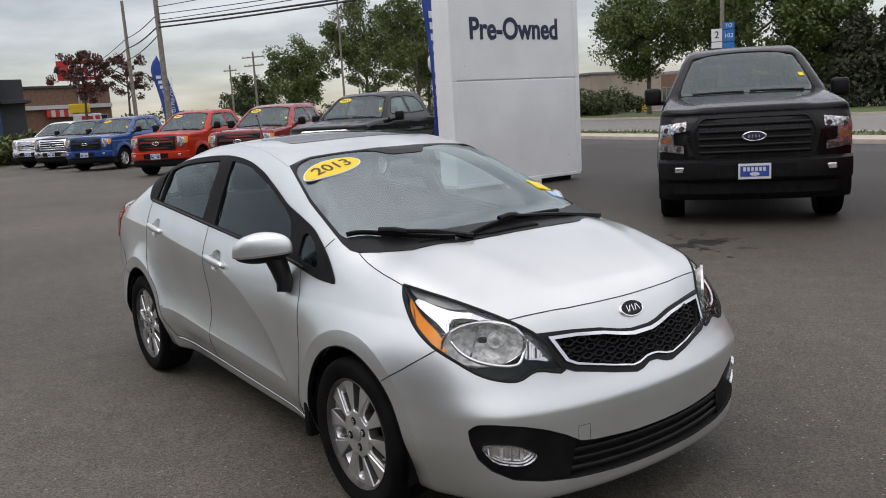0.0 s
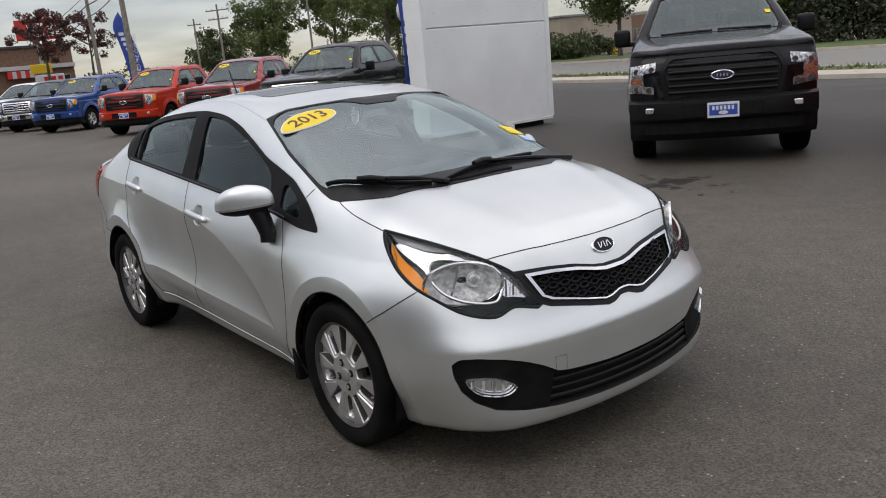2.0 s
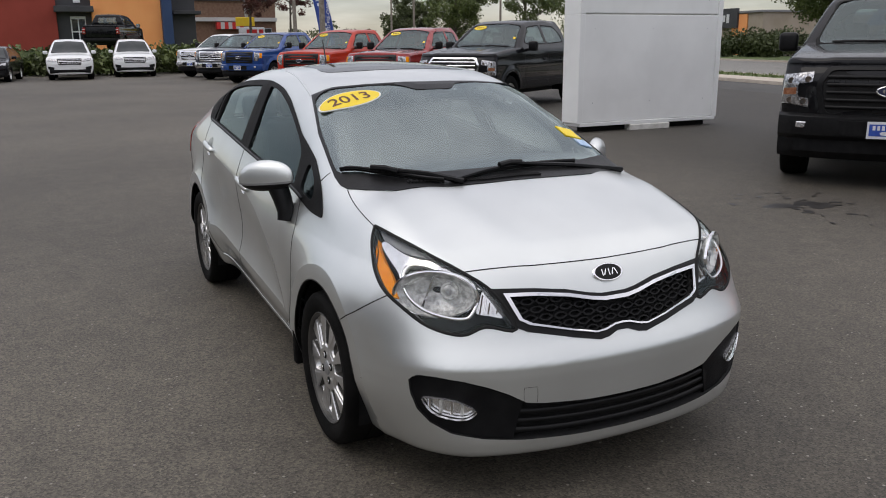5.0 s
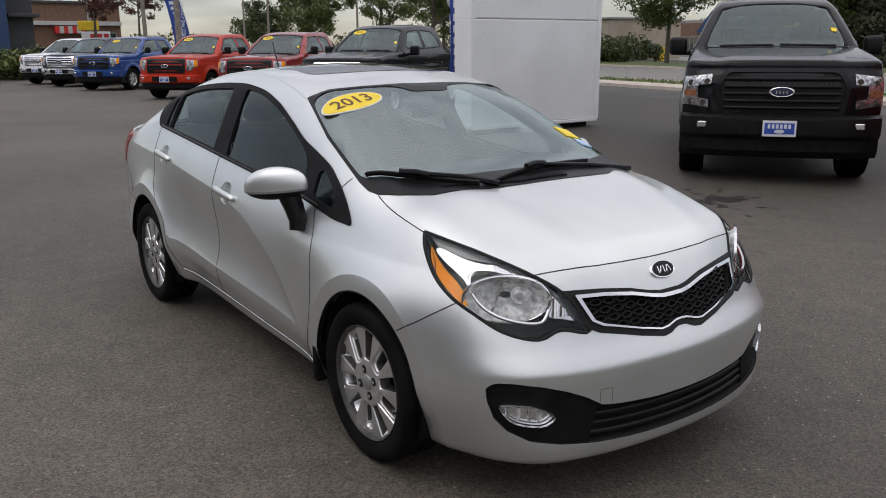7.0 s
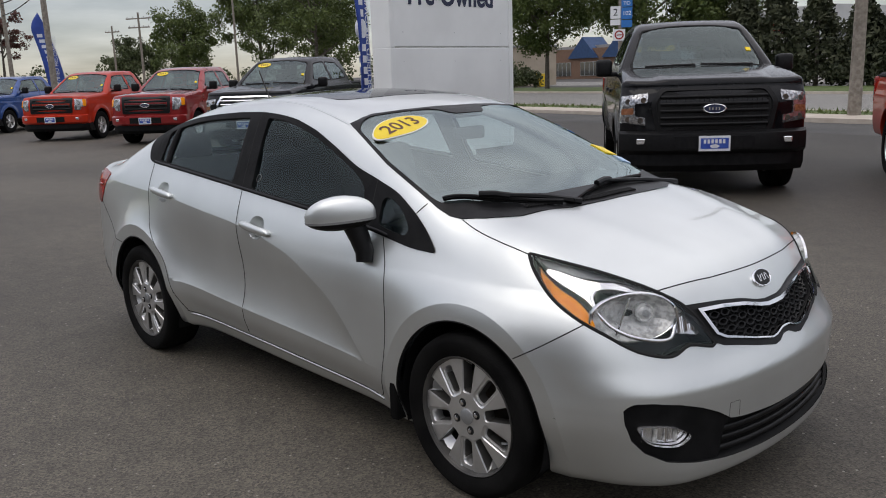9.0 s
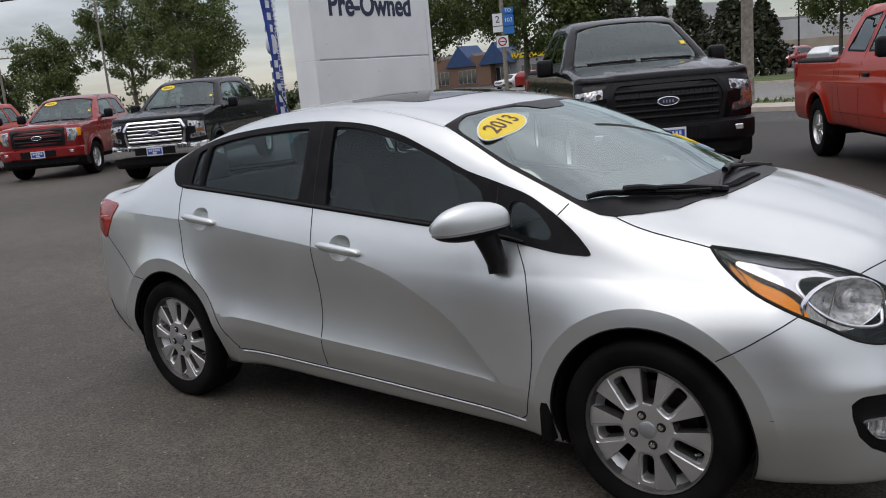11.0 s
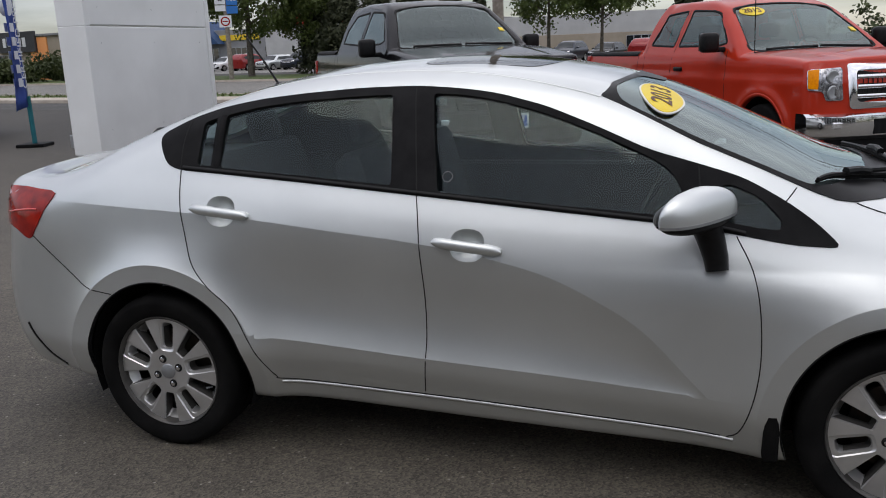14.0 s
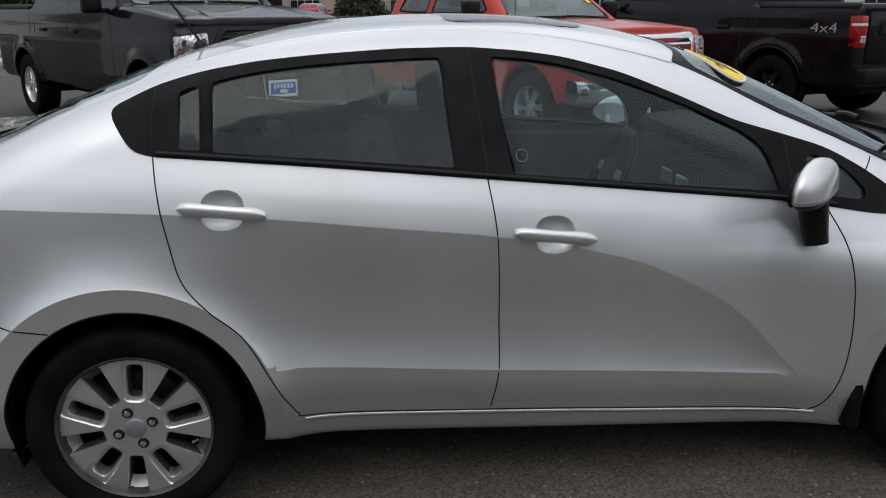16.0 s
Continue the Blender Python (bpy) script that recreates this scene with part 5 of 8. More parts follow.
for s in (-1, 1):
    cheek = [(s * a, b) for a, b in [(-0.40, 0.384), (-0.45, 0.416), (-0.52, 0.447), (-0.60, 0.472), (-0.68, 0.487), (-0.725, 0.488), (-0.748, 0.470), (-0.744, 0.42), (-0.725, 0.36), (-0.69, 0.315), (-0.63, 0.278), (-0.53, 0.257), (-0.43, 0.248)]]
    fog = [(s * q[0] * -1 * -1, q[1]) for q in FOG]
    patch("fog_bezel", CAR, cheek, "F", MATT_TRIM, car, -0.012, 0.02, 0.03, "black fog lamp bezel", holes=[fog])
    fl = patch("fog_lamp", CAR, fog, "F", LENS, car, -0.006, 0.004, 0.03, "clear fog lamp")
    patch("fog_reflector", CAR, fog, "F", REFLECTOR, fl, -0.026, 0.0, 0.02)
    for i in range(4):
        yy = s * (-0.59 - 0.032 * i)
        ribbon("fog_facet", lambda x, y, z: CAR(x + 0.022, y, z), [(yy, 0.34 + 0.004 * i), (yy, 0.365), (yy, 0.396)], "F", CHROME if i % 2 else BOWL, fl, 0.012, height=0.004)
    # headlamp
    hv = "HR" if s < 0 else "HL"
    hl = patch("headlamp", CAR, LAMP, hv, LENS, car, 0.002, 0.003, 0.03, "clear headlamp with chrome bowl and amber turn signal")
    patch("lamp_housing", CAR, LAMP, hv, TRIM, hl, -0.098, 0.0, 0.03, "black lamp housing")
    rim = smooth_line([(0.545, 0.906), (0.65, 0.888), (0.80, 0.856), (0.935, 0.806), (1.05, 0.738), (1.135, 0.624), (1.04, 0.637), (0.97, 0.614), (0.86, 0.640), (0.755, 0.695), (0.665, 0.742), (0.60, 0.79), (0.555, 0.86), (0.545, 0.906)], 4)
    ribbon("lamp_seal", CAR, rim, hv, GAP, hl, 0.012, height=0.003)
    inset = lambda d: (lambda x, y, z: CAR(x, y, z) + d)
    patch("upper_mask", inset(0.012), smooth_line([(0.572, 0.900), (0.696, 0.876), (0.813, 0.844), (0.924, 0.799), (0.989, 0.766), (1.035, 0.728), (1.004, 0.752), (0.93, 0.796), (0.82, 0.834), (0.712, 0.843), (0.647, 0.858), (0.60, 0.868)], 3, True), hv, MASK_GREY, hl, 0.0, 0.02, 0.03, "grey upper mask")
    patch("chrome_brow", inset(0.014), smooth_line([(0.597, 0.852), (0.612, 0.863), (0.647, 0.854), (0.712, 0.839), (0.774, 0.832), (0.820, 0.830), (0.874, 0.814), (0.927, 0.791), (1.004, 0.746), (0.955, 0.764), (0.891, 0.792), (0.832, 0.810), (0.785, 0.816), (0.745, 0.811), (0.730, 0.792), (0.738, 0.758), (0.712, 0.785), (0.672, 0.807), (0.632, 0.828)], 3, True), hv, REFLECTOR, hl, 0.0, 0.025, 0.02, "bright chrome brow")
    patch("turn_signal", inset(0.010), smooth_line([(0.579, 0.864), (0.593, 0.844), (0.636, 0.808), (0.682, 0.783), (0.712, 0.752), (0.730, 0.716), (0.700, 0.726), (0.657, 0.753), (0.613, 0.786), (0.582, 0.830)], 3, True), hv, AMBER, hl, 0.0, 0.02, 0.025, "amber turn signal")
    # bowl and bulb on the diagonal
    c = laid(CAR, [(0.862, 0.745)], hv, -0.026)[0]
    dirv = Vector((0.80, s * 0.60, 0.02)).normalized()
    bm5 = Matrix.Translation(c) @ dirv.to_track_quat("Z", "Y").to_matrix().to_4x4()
    bowl = bmesh.new()
    facet_rng = random.Random(11)
    rows_ = []
    for k, (rad, dep) in enumerate(((0.012, -0.060), (0.030, -0.050), (0.050, -0.036), (0.068, -0.016), (0.080, 0.006))):
        rows_.append([bowl.verts.new(bm5 @ Vector((1.75 * rad * math.cos(a), 0.98 * rad * math.sin(a), dep + (facet_rng.uniform(-0.004, 0.004) if 0 < k < 4 else 0)))) for a in np.linspace(0, 2 * math.pi, 18, endpoint=False) + 0.09 * (k % 2)])
    for ra, rb in zip(rows_, rows_[1:]):
        for k in range(18):
            bowl.faces.new((ra[k], ra[(k + 1) % 18], rb[(k + 1) % 18], rb[k]))
    bmesh.ops.recalc_face_normals(bowl, faces=bowl.faces)
    part("bowl", bowl, BOWL, hl, "faceted chrome bowl")
    part("bowl_rim", turned(bmesh.new(), [(0.079, 0.002), (0.083, 0.008), (0.086, 0.006), (0.087, -0.004)], 36, bm5 @ Matrix.Diagonal((1.75, 0.98, 1, 1))), CHROME, hl, "bright bowl rim", smooth=True)
    part("bulb_shield", turned(bmesh.new(), [(0.030, -0.045), (0.032, -0.016), (0.027, -0.010), (0.022, -0.012), (0.016, -0.006), (0, -0.003)], 24, bm5 @ Matrix.Translation((-0.045 * s, 0.008, -0.004))), BOWL, hl, "round bulb shield", smooth=True)
    part("bulb_cap", turned(bmesh.new(), [(0.012, -0.01), (0.012, 0.004), (0.008, 0.010), (0, 0.011)], 18, bm5 @ Matrix.Translation((-0.045 * s, 0.008, -0.004))), STEEL, hl, smooth=True)
    part("bowl_divider", bx((-0.004, -0.066, -0.045), (0.004, 0.066, -0.012), 0.002, bm5 @ Matrix.Translation((0.030 * s, 0, 0)) @ Matrix.Rotation(0.35 * s, 4, "Z")), CHROME, hl)
    ring = smooth_line([(0.745, 0.812), (0.730, 0.792), (0.740, 0.757), (0.766, 0.725), (0.802, 0.700), (0.854, 0.678), (0.922, 0.662), (0.963, 0.659), (0.985, 0.668), (1.001, 0.706)], 5)
    ribbon("chrome_ring", inset(0.016), ring, hv, CHROME, hl, 0.012, height=0.004)
    patch("side_reflector", inset(0.022), smooth_line([(1.008, 0.742), (1.03, 0.730), (1.086, 0.658), (1.04, 0.664), (1.0, 0.674), (1.004, 0.706)], 3, True), hv, REFLECTOR, hl, 0.0, 0.01, 0.02, "small faceted side reflector")
    for i in range(5):
        ribbon("reflector_rib", inset(0.018), [(1.012 + 0.013 * i, 0.672), (1.012 + 0.013 * i, 0.728 - 0.012 * i)], hv, CHROME if i % 2 else DARK_METAL, hl, 0.004, height=0.003)
    # tail lamp
    tv = "TR" if s < 0 else "TL"
    TL_OUT = smooth_line([(0.698, 0.992), (0.80, 1.002), (0.92, 1.006), (1.06, 0.995), (1.10, 0.93), (1.08, 0.872), (0.95, 0.858), (0.85, 0.842), (0.787, 0.808), (0.755, 0.852), (0.72, 0.922)], 3, True)
    tl = patch("tail_lamp", CAR, TL_OUT, tv, RED_LENS, car, 0.004, 0.02, 0.03, "red tail lamp")
    ribbon("tail_lamp_stripe", CAR, smooth_line([(0.75, 0.928), (0.82, 0.922), (0.95, 0.90)], 5), tv, material("bright_red_strip", (0.6, 0.03, 0.02), 0.2, second=(0.7, 0.06, 0.04), scale=20, coat=1.0), tl, 0.010, height=0.006)
    patch("reversing_lens", CAR, smooth_line([(0.945, 0.985), (1.03, 0.984), (1.03, 0.945), (0.955, 0.945)], 3, True), tv, REFLECTOR, tl, 0.0065, 0.004, 0.03, "clear reversing lens")
    ribbon("lower_valance", CAR, smooth_line([(-2.0, 0.44), (-1.96, 0.38), (-1.90, 0.31), (-1.82, 0.27)], 5), "R" if s < 0 else "L", TRIM, car, 0.016, height=0.002, label="black rear valance")
for line in ([(1.128, -0.674), (1.21, -0.684), (1.35, -0.692), (1.47, -0.690)], [(1.857, -0.525), (1.905, -0.337), (1.92, -0.232), (1.932, 0.0), (1.92, 0.232), (1.905, 0.337), (1.857, 0.525)], [(1.128, 0.674), (1.21, 0.684), (1.35, 0.692), (1.47, 0.690)]):
    ribbon("bonnet_gap", CAR, smooth_line(line, 8), "T", GAP, car, 0.0045)
tow = smooth_line([(-0.40, 0.385), (-0.402, 0.43), (-0.395, 0.436), (-0.362, 0.436), (-0.355, 0.43), (-0.353, 0.38)], 3)
ribbon("tow_cover_gap", CAR, tow, "F", GAP, car, 0.0014, off=0.0006)
part("underbody", bx((-2.0, -0.62, 0.19), (1.9, 0.62, 0.32), 0.02), GAP, car, "dark underbody")
for wx in (1.285, -1.285):
    for wy in (-0.758, 0.758):
        wheel(car, wx, wy, 0.308, 0.205, 0.222, 10)

# cabin
part("dashboard", bx((0.62, -0.66, 0.62), (1.12, 0.66, 0.93), 0.05), CABIN_PLASTIC, car, "dark grey dashboard", smooth=True)
part("dash_cowl", bx((0.72, -0.62, 0.90), (1.18, 0.62, 0.965), 0.03, Matrix.Rotation(radians(-4), 4, "Y")), CABIN_PLASTIC, car, smooth=True)
part("centre_console", bx((-0.35, -0.13, 0.28), (0.72, 0.13, 0.62), 0.04), CABIN_PLASTIC, car, smooth=True)
part("centre_stack", bx((0.56, -0.14, 0.55), (0.66, 0.14, 0.90), 0.02, Matrix.Rotation(radians(6), 4, "Y")), TRIM, car)
for yy in (-0.08, 0.08):
    part("dash_vent", bx((0.595, yy - 0.05, 0.80), (0.612, yy + 0.05, 0.86), 0.008), STEEL, car)
sw = Matrix.Translation((0.46, 0.36, 0.80)) @ Matrix.Rotation(radians(-66), 4, "Y")
ring = [(0.185 * math.cos(a), 0.185 * math.sin(a), 0) for a in np.linspace(0, 2 * math.pi, 33)]
stw = part("steering_wheel", tube(bmesh.new(), [sw @ Vector(q) for q in ring], 0.016, 8, caps=False), TRIM, car, "black steering wheel", smooth=True)
part("wheel_boss", bx((-0.07, -0.08, -0.03), (0.07, 0.08, 0.02), 0.02, sw), CABIN_PLASTIC, stw, smooth=True)
for yy in (-0.14, 0.14):
    part("wheel_spoke", bx((-0.02, min(0, yy) , -0.01), (0.02, max(0, yy) + 0.02, 0.008), 0.005, sw), STEEL, stw)
for yy in (-0.36, 0.36):
    seat = part("front_seat", bx((-0.42, yy - 0.24, 0.42), (0.12, yy + 0.24, 0.60), 0.06), CABIN, car, "dark cloth front seat", smooth=True)
    part("seat_back", bx((-0.09, -0.23, 0.0), (0.06, 0.23, 0.60), 0.06, Matrix.Translation((-0.42, yy, 0.55)) @ Matrix.Rotation(radians(-16), 4, "Y")), CABIN, seat, smooth=True)
    part("headrest", bx((-0.05, -0.125, 0.0), (0.05, 0.125, 0.17), 0.045, Matrix.Translation((-0.60, yy, 1.14)) @ Matrix.Rotation(radians(-10), 4, "Y")), CABIN, seat, smooth=True)
part("rear_seat", bx((-1.28, -0.62, 0.42), (-0.82, 0.62, 0.60), 0.06), CABIN, car, "dark cloth rear bench", smooth=True)
part("rear_seat_back", bx((-0.09, -0.62, 0.0), (0.07, 0.62, 0.55), 0.06, Matrix.Translation((-1.24, 0, 0.56)) @ Matrix.Rotation(radians(-22), 4, "Y")), CABIN, car, smooth=True)
for yy in (-0.38, 0.38):
    part("rear_headrest", bx((-0.045, -0.12, 0.0), (0.045, 0.12, 0.16), 0.04, Matrix.Translation((-1.44, yy, 1.06)) @ Matrix.Rotation(radians(-14), 4, "Y")), CABIN, car, smooth=True)
part("parcel_shelf", bx((-1.95, -0.6, 0.99), (-1.40, 0.6, 1.03), 0.01), CABIN, car)
part("rear_view_mirror", bx((0.50, -0.10, 1.215), (0.535, 0.10, 1.275), 0.012), TRIM, car, "dark rear-view mirror", smooth=True)
part("cabin_floor", bx((-1.5, -0.70, 0.30), (1.1, 0.70, 0.34)), CABIN, car)
for s in (-1, 1):
    part("door_lining", bx((-1.15, s * 0.70 - 0.02, 0.36), (0.75, s * 0.70 + 0.02, 0.93), 0.02), CABIN_PLASTIC, car)

# ---- pickup trucks ----
T_SIDE = spline([0.40, 0.5, 0.62, 0.8, 0.95, 1.03, 1.1, 1.2, 1.28, 1.36, 1.5, 1.7, 1.9, 2.0], [0.90, 0.955, 0.985, 0.995, 0.998, 1.0, 0.985, 0.975, 0.955, 0.92, 0.86, 0.775, 0.68, 0.64])
T_HOOD = spline([-3.2, 1.0, 1.3, 1.5, 2.0, 2.4, 2.65, 3.0], [1.335, 1.345, 1.345, 1.34, 1.32, 1.29, 1.262, 1.20])


def truck_field(rear, tall=0.0):
    """Field of a pickup whose cab ends at x = rear; tall: how much higher its cab and bonnet stand."""
    roof = spline([rear - 0.3, rear, rear + 0.12, rear + 0.4, -0.1, 0.3, 0.55, 0.8, 1.3, 1.5, 1.75], [1.3 + tall, 1.6 + tall, 1.88 + tall, 1.94 + tall, 1.955 + tall, 1.93 + tall, 1.86 + tall, 1.71 + tall, 1.36 + tall, 1.2 + tall, 0.6])

    def field(x, y, z):
        y = np.abs(y)
        flare = 0.03 * np.exp(-((np.hypot(x - 1.84, z - 0.42) - 0.50) / 0.07) ** 2) + 0.03 * np.exp(-((np.hypot(x + 1.84, z - 0.42) - 0.50) / 0.07) ** 2)
        side = (y - T_SIDE(z - tall * np.clip((z - 1.0) / 0.35, 0, 1)) - flare) * 0.95
        q = y / 1.0
        front = (x - 2.76 + 0.06 * q ** 2 + 0.14 * q ** 6 + 0.07 * np.clip((z - 1.0) / 0.2, 0, 1) ** 2) * 0.9
        power = 0.012 * np.clip((0.62 - y) / 0.10, 0, 1)
        hood = z - T_HOOD(x) - tall * np.clip((3.1 - x) / 1.6, 0, 1) - np.where(x > 1.2, power * np.clip((x - 1.45) / 0.35, 0, 1), 0) + np.where(x > 0.9, (0.045 - 0.3 * tall) * q ** 2, 0)
        low = smax(side, hood, 0.075)
        low = smax(smax(low, front, 0.045), -2.98 - x, 0.04)
        low = smax(low, 0.46 - z, 0.04)
        low = np.maximum(low, -np.maximum(np.maximum(x - rear + 0.1, y - 0.86), np.maximum(0.95 - z, -2.9 - x)))
        for cx in (1.84, -1.84):
            low = np.maximum(low, -np.maximum(np.hypot(x - cx, z - 0.42) - 0.465, 0.55 - y))
        cab = smax(side, (z - roof(x) + 0.05 * q ** 2) * 0.75, 0.07)
        cab = smax(cab, rear - x, 0.06)
        cab = np.maximum(cab, 1.0 - z)
        return np.minimum(low, cab)
    return field


def swept_bar(curve, profile):
    """A bar: a closed profile of (out, z) carried along y by curve(y) -> x."""
    bm = bmesh.new()
    rows = []
    for y in np.linspace(-1.0, 1.0, 33):
        rows.append([bm.verts.new((curve(y) + o, y * 1.0, z)) for o, z in profile])
    n = len(profile)
    for a, b in zip(rows, rows[1:]):
        for k in range(n):
            bm.faces.new((a[k], a[(k + 1) % n], b[(k + 1) % n], b[k]))
    bm.faces.new(rows[0][::-1]), bm.faces.new(rows[-1])
    bmesh.ops.recalc_face_normals(bm, faces=bm.faces)
    return bm


def plate(parent, x, y, z, face=1):
    """A dealer's plate: white with a blue field and plain bars for its writing."""
    p = part("dealer_plate", bx((x, y - 0.165, z - 0.083), (x + 0.012 * face, y + 0.165, z + 0.083), 0.004), PLATE_WHITE, parent, "white and blue dealer plate")
    part("plate_field", bx((x + 0.012 * face, y - 0.145, z - 0.055), (x + 0.0145 * face, y + 0.145, z + 0.058), 0.0), PLATE_BLUE, p)
    for i in range(6):
        part("plate_bar", bx((x + 0.0145 * face, y - 0.115 + 0.04 * i, z + 0.002), (x + 0.0165 * face, y - 0.09 + 0.04 * i, z + 0.045)), PLATE_WHITE, p)
    part("plate_oval", turned(bmesh.new(), [(1.0, 0.0), (1.0, 0.002), (0.0, 0.002)], 20, Matrix.Translation((x + 0.0145 * face, y, z - 0.028)) @ Matrix.Rotation(math.pi / 2, 4, "Y") @ Matrix.Diagonal((0.02, 0.05, 1, 1))), PLATE_WHITE, p)
    return p


def pickup(style, label, rear, step=0.034):
    """A pickup: style 'new' has C-shaped lamps and a wide barred grille, 'old' upright lamps and a three-bar grille."""
    t = thing("pickup_truck", label, "truck", "pickup trucks on the lot")
    tall = 0.085 if style == "new" else 0.0
    f = truck_field(rear, tall)
    v, q = net(f, (-3.1, -1.12, 0.36), (2.95, 1.12, 2.05), step)
    crew = rear < -1.2
    screen = rounded([(0.60, -0.62), (1.28, -0.80), (1.36, -0.5), (1.385, 0), (1.36, 0.5), (1.28, 0.80), (0.60, 0.62), (0.53, 0.3), (0.52, 0), (0.53, -0.3)], 0.05, 2)
    front_win = rounded([(0.97, 1.43), (0.56, 1.77), (0.40, 1.80), (-0.13, 1.83), (-0.15, 1.40), (0.80, 1.40)], 0.03, 2)
    if crew:
        rear_win = rounded([(-0.27, 1.40), (-0.25, 1.83), (-0.95, 1.81), (rear + 0.28, 1.62), (rear + 0.25, 1.44)], 0.03, 2)
    else:
        rear_win = rounded([(-0.27, 1.40), (-0.25, 1.83), (rear + 0.36, 1.80), (rear + 0.20, 1.42)], 0.03, 2)
    front_win, rear_win = ([(a[0], a[1] + tall) for a in w] for w in (front_win, rear_win))
    q = cut_clean(v, q, f, screen, "T", lambda m: m[:, 2] > 1.25)
    for s, view in ((-1, "R"), (1, "L")):
        for w in (front_win, rear_win):
            q = cut_clean(v, q, f, w, view, lambda m, s=s: m[:, 1] * s > 0.4)
    back_win = rounded([(-0.55, 1.45 + tall), (0.55, 1.45 + tall), (0.48, 1.78 + tall), (-0.48, 1.78 + tall)], 0.04, 2)
    q = cut_clean(v, q, f, back_win, "B", lambda m: (m[:, 2] > 1.38) & (m[:, 0] < rear + 0.4) & (m[:, 0] > rear - 0.4))
    n = slope(f, v, 0.01)
    shell("body", v, q, n, BLACK_PAINT, t)
    patch("windscreen", f, screen, "T", GLASS_TRUCK, t, -0.004, 0.004, 0.12, "tinted windscreen")
    ribbon("screen_seal", f, [tuple(a) for a in screen] + [tuple(screen[0])], "T", GAP, t, 0.035, height=0.002)
    patch("rear_glass", f, back_win, "B", GLASS_TRUCK, t, -0.004, 0.004, 0.12)
    for s, view in ((-1, "R"), (1, "L")):
        patch("front_door_glass", f, front_win, view, GLASS_TRUCK, t, -0.004, 0.004, 0.12, "tinted door glass")
        patch("rear_door_glass", f, rear_win, view, GLASS_TRUCK, t, -0.004, 0.004, 0.12, "tinted door glass")
        for w in (front_win, rear_win):
            ribbon("window_seal", f, [tuple(a) for a in w] + [tuple(w[0])], view, MATT_TRIM, t, 0.03, height=0.002)
        for line in ([(-0.20, 1.84), (-0.21, 1.35), (-0.22, 0.9), (-0.24, 0.50)], [(1.05, 1.34), (1.10, 1.1), (1.10, 0.75), (1.05, 0.5)], [(rear - 0.06, 1.33), (rear - 0.06, 0.9), (rear - 0.06, 0.5)],
                     [(rear + 0.12, 1.40), (rear + 0.14, 1.0), (rear + 0.22, 0.7), (rear + 0.4, 0.5)]):
            ribbon("panel_gap", f, smooth_line(line, 5), view, GAP, t, 0.010)
        # the shade of the flank crease, drawn as a thin dark ribbon
        ribbon("side_crease_shade", f, smooth_line([(1.05, 0.66), (0.0, 0.655), (rear, 0.65)], 5), view, GAP, t, 0.006)
        for cx in (1.84, -1.84):
            arc = [(cx + 0.475 * math.cos(a), 0.42 + 0.475 * math.sin(a)) for a in np.linspace(0.02, math.pi - 0.02, 30)]
            ribbon("arch_lip", f, arc, view, BLACK_PAINT, t, 0.035, height=0.006)
            lb = bmesh.new()
            rows = [[lb.verts.new((cx + 0.462 * math.cos(a), s * yy, 0.42 + 0.462 * math.sin(a))) for yy in (0.5, 0.97)] for a in np.linspace(-0.2, math.pi + 0.2, 20)]
            for a, b in zip(rows, rows[1:]):
                lb.faces.new((a[0], a[1], b[1], b[0]))
            part("arch_liner", lb, MATT_TRIM, t)
        for hx in ([0.0, -1.05] if crew else [0.0]):
            p = laid(f, [(hx, 1.13)], view)[0]
            part("door_handle", bx((hx - 0.10, p[1] - 0.025, 1.105), (hx + 0.10, p[1] + 0.025, 1.155), 0.015), TRIM, t, "black door handle", smooth=True)
        mb = box(bmesh.new(), (0.90, s * 1.115 - 0.105, 1.33), (1.03, s * 1.115 + 0.105, 1.55), 0.045, segments=3)
        mi = part("door_mirror", mb, TRIM, t, "black door mirror", smooth=True)
        part("mirror_arm", bx((0.92, min(s * 0.92, s * 1.08), 1.33), (1.0, max(s * 0.92, s * 1.08), 1.39), 0.02), TRIM, mi, smooth=True)
        part("mirror_face", bx((0.893, s * 1.115 - 0.09, 1.35), (0.90, s * 1.115 + 0.09, 1.53), 0.0), CHROME, mi)
        ribbon("bed_rail_cap", f, [(rear - 0.08, s * 0.925), (-2.0, s * 0.925), (-2.93, s * 0.925)], "T", MATT_TRIM, t, 0.09, height=0.012, label="black bed rail cap")
        # tail lamp
        tl = part("tail_lamp", bx((-3.005, s * 0.915 - 0.085, 0.92), (-2.86, s * 0.915 + 0.085, 1.29), 0.03), RED_LENS, t, "red tail lamp", smooth=True)
        part("tail_lamp_strip", bx((-3.010, s * 0.915 - 0.06, 1.17), (-2.90, s * 0.915 + 0.09, 1.20), 0.006), PLATE_WHITE, tl)
        part("reversing_lens", bx((-3.010, s * 0.915 - 0.05, 0.98), (-2.95, s * 0.915 + 0.05, 1.06), 0.006), REFLECTOR, tl)
        # headlamp
        if style == "new":
            lamp = [(s * a, b) for a, b in [(-0.69, 1.155), (-0.97, 1.12), (-0.985, 0.83), (-0.72, 0.80), (-0.72, 0.89), (-0.83, 0.905), (-0.83, 1.035), (-0.70, 1.05)]]
            hl = patch("headlamp", f, rounded(lamp, 0.015, 2), "F", TRUCK_LAMP, t, 0.012, 0.03, 0.06, "C-shaped chrome headlamp")
            patch("turn_signal", f, rounded([(s * -0.845, 0.995), (s * -0.965, 0.985), (s * -0.965, 0.92), (s * -0.845, 0.925)], 0.01, 2), "F", DULL_AMBER, hl, 0.016, 0.004, 0.06, "dull amber lens")
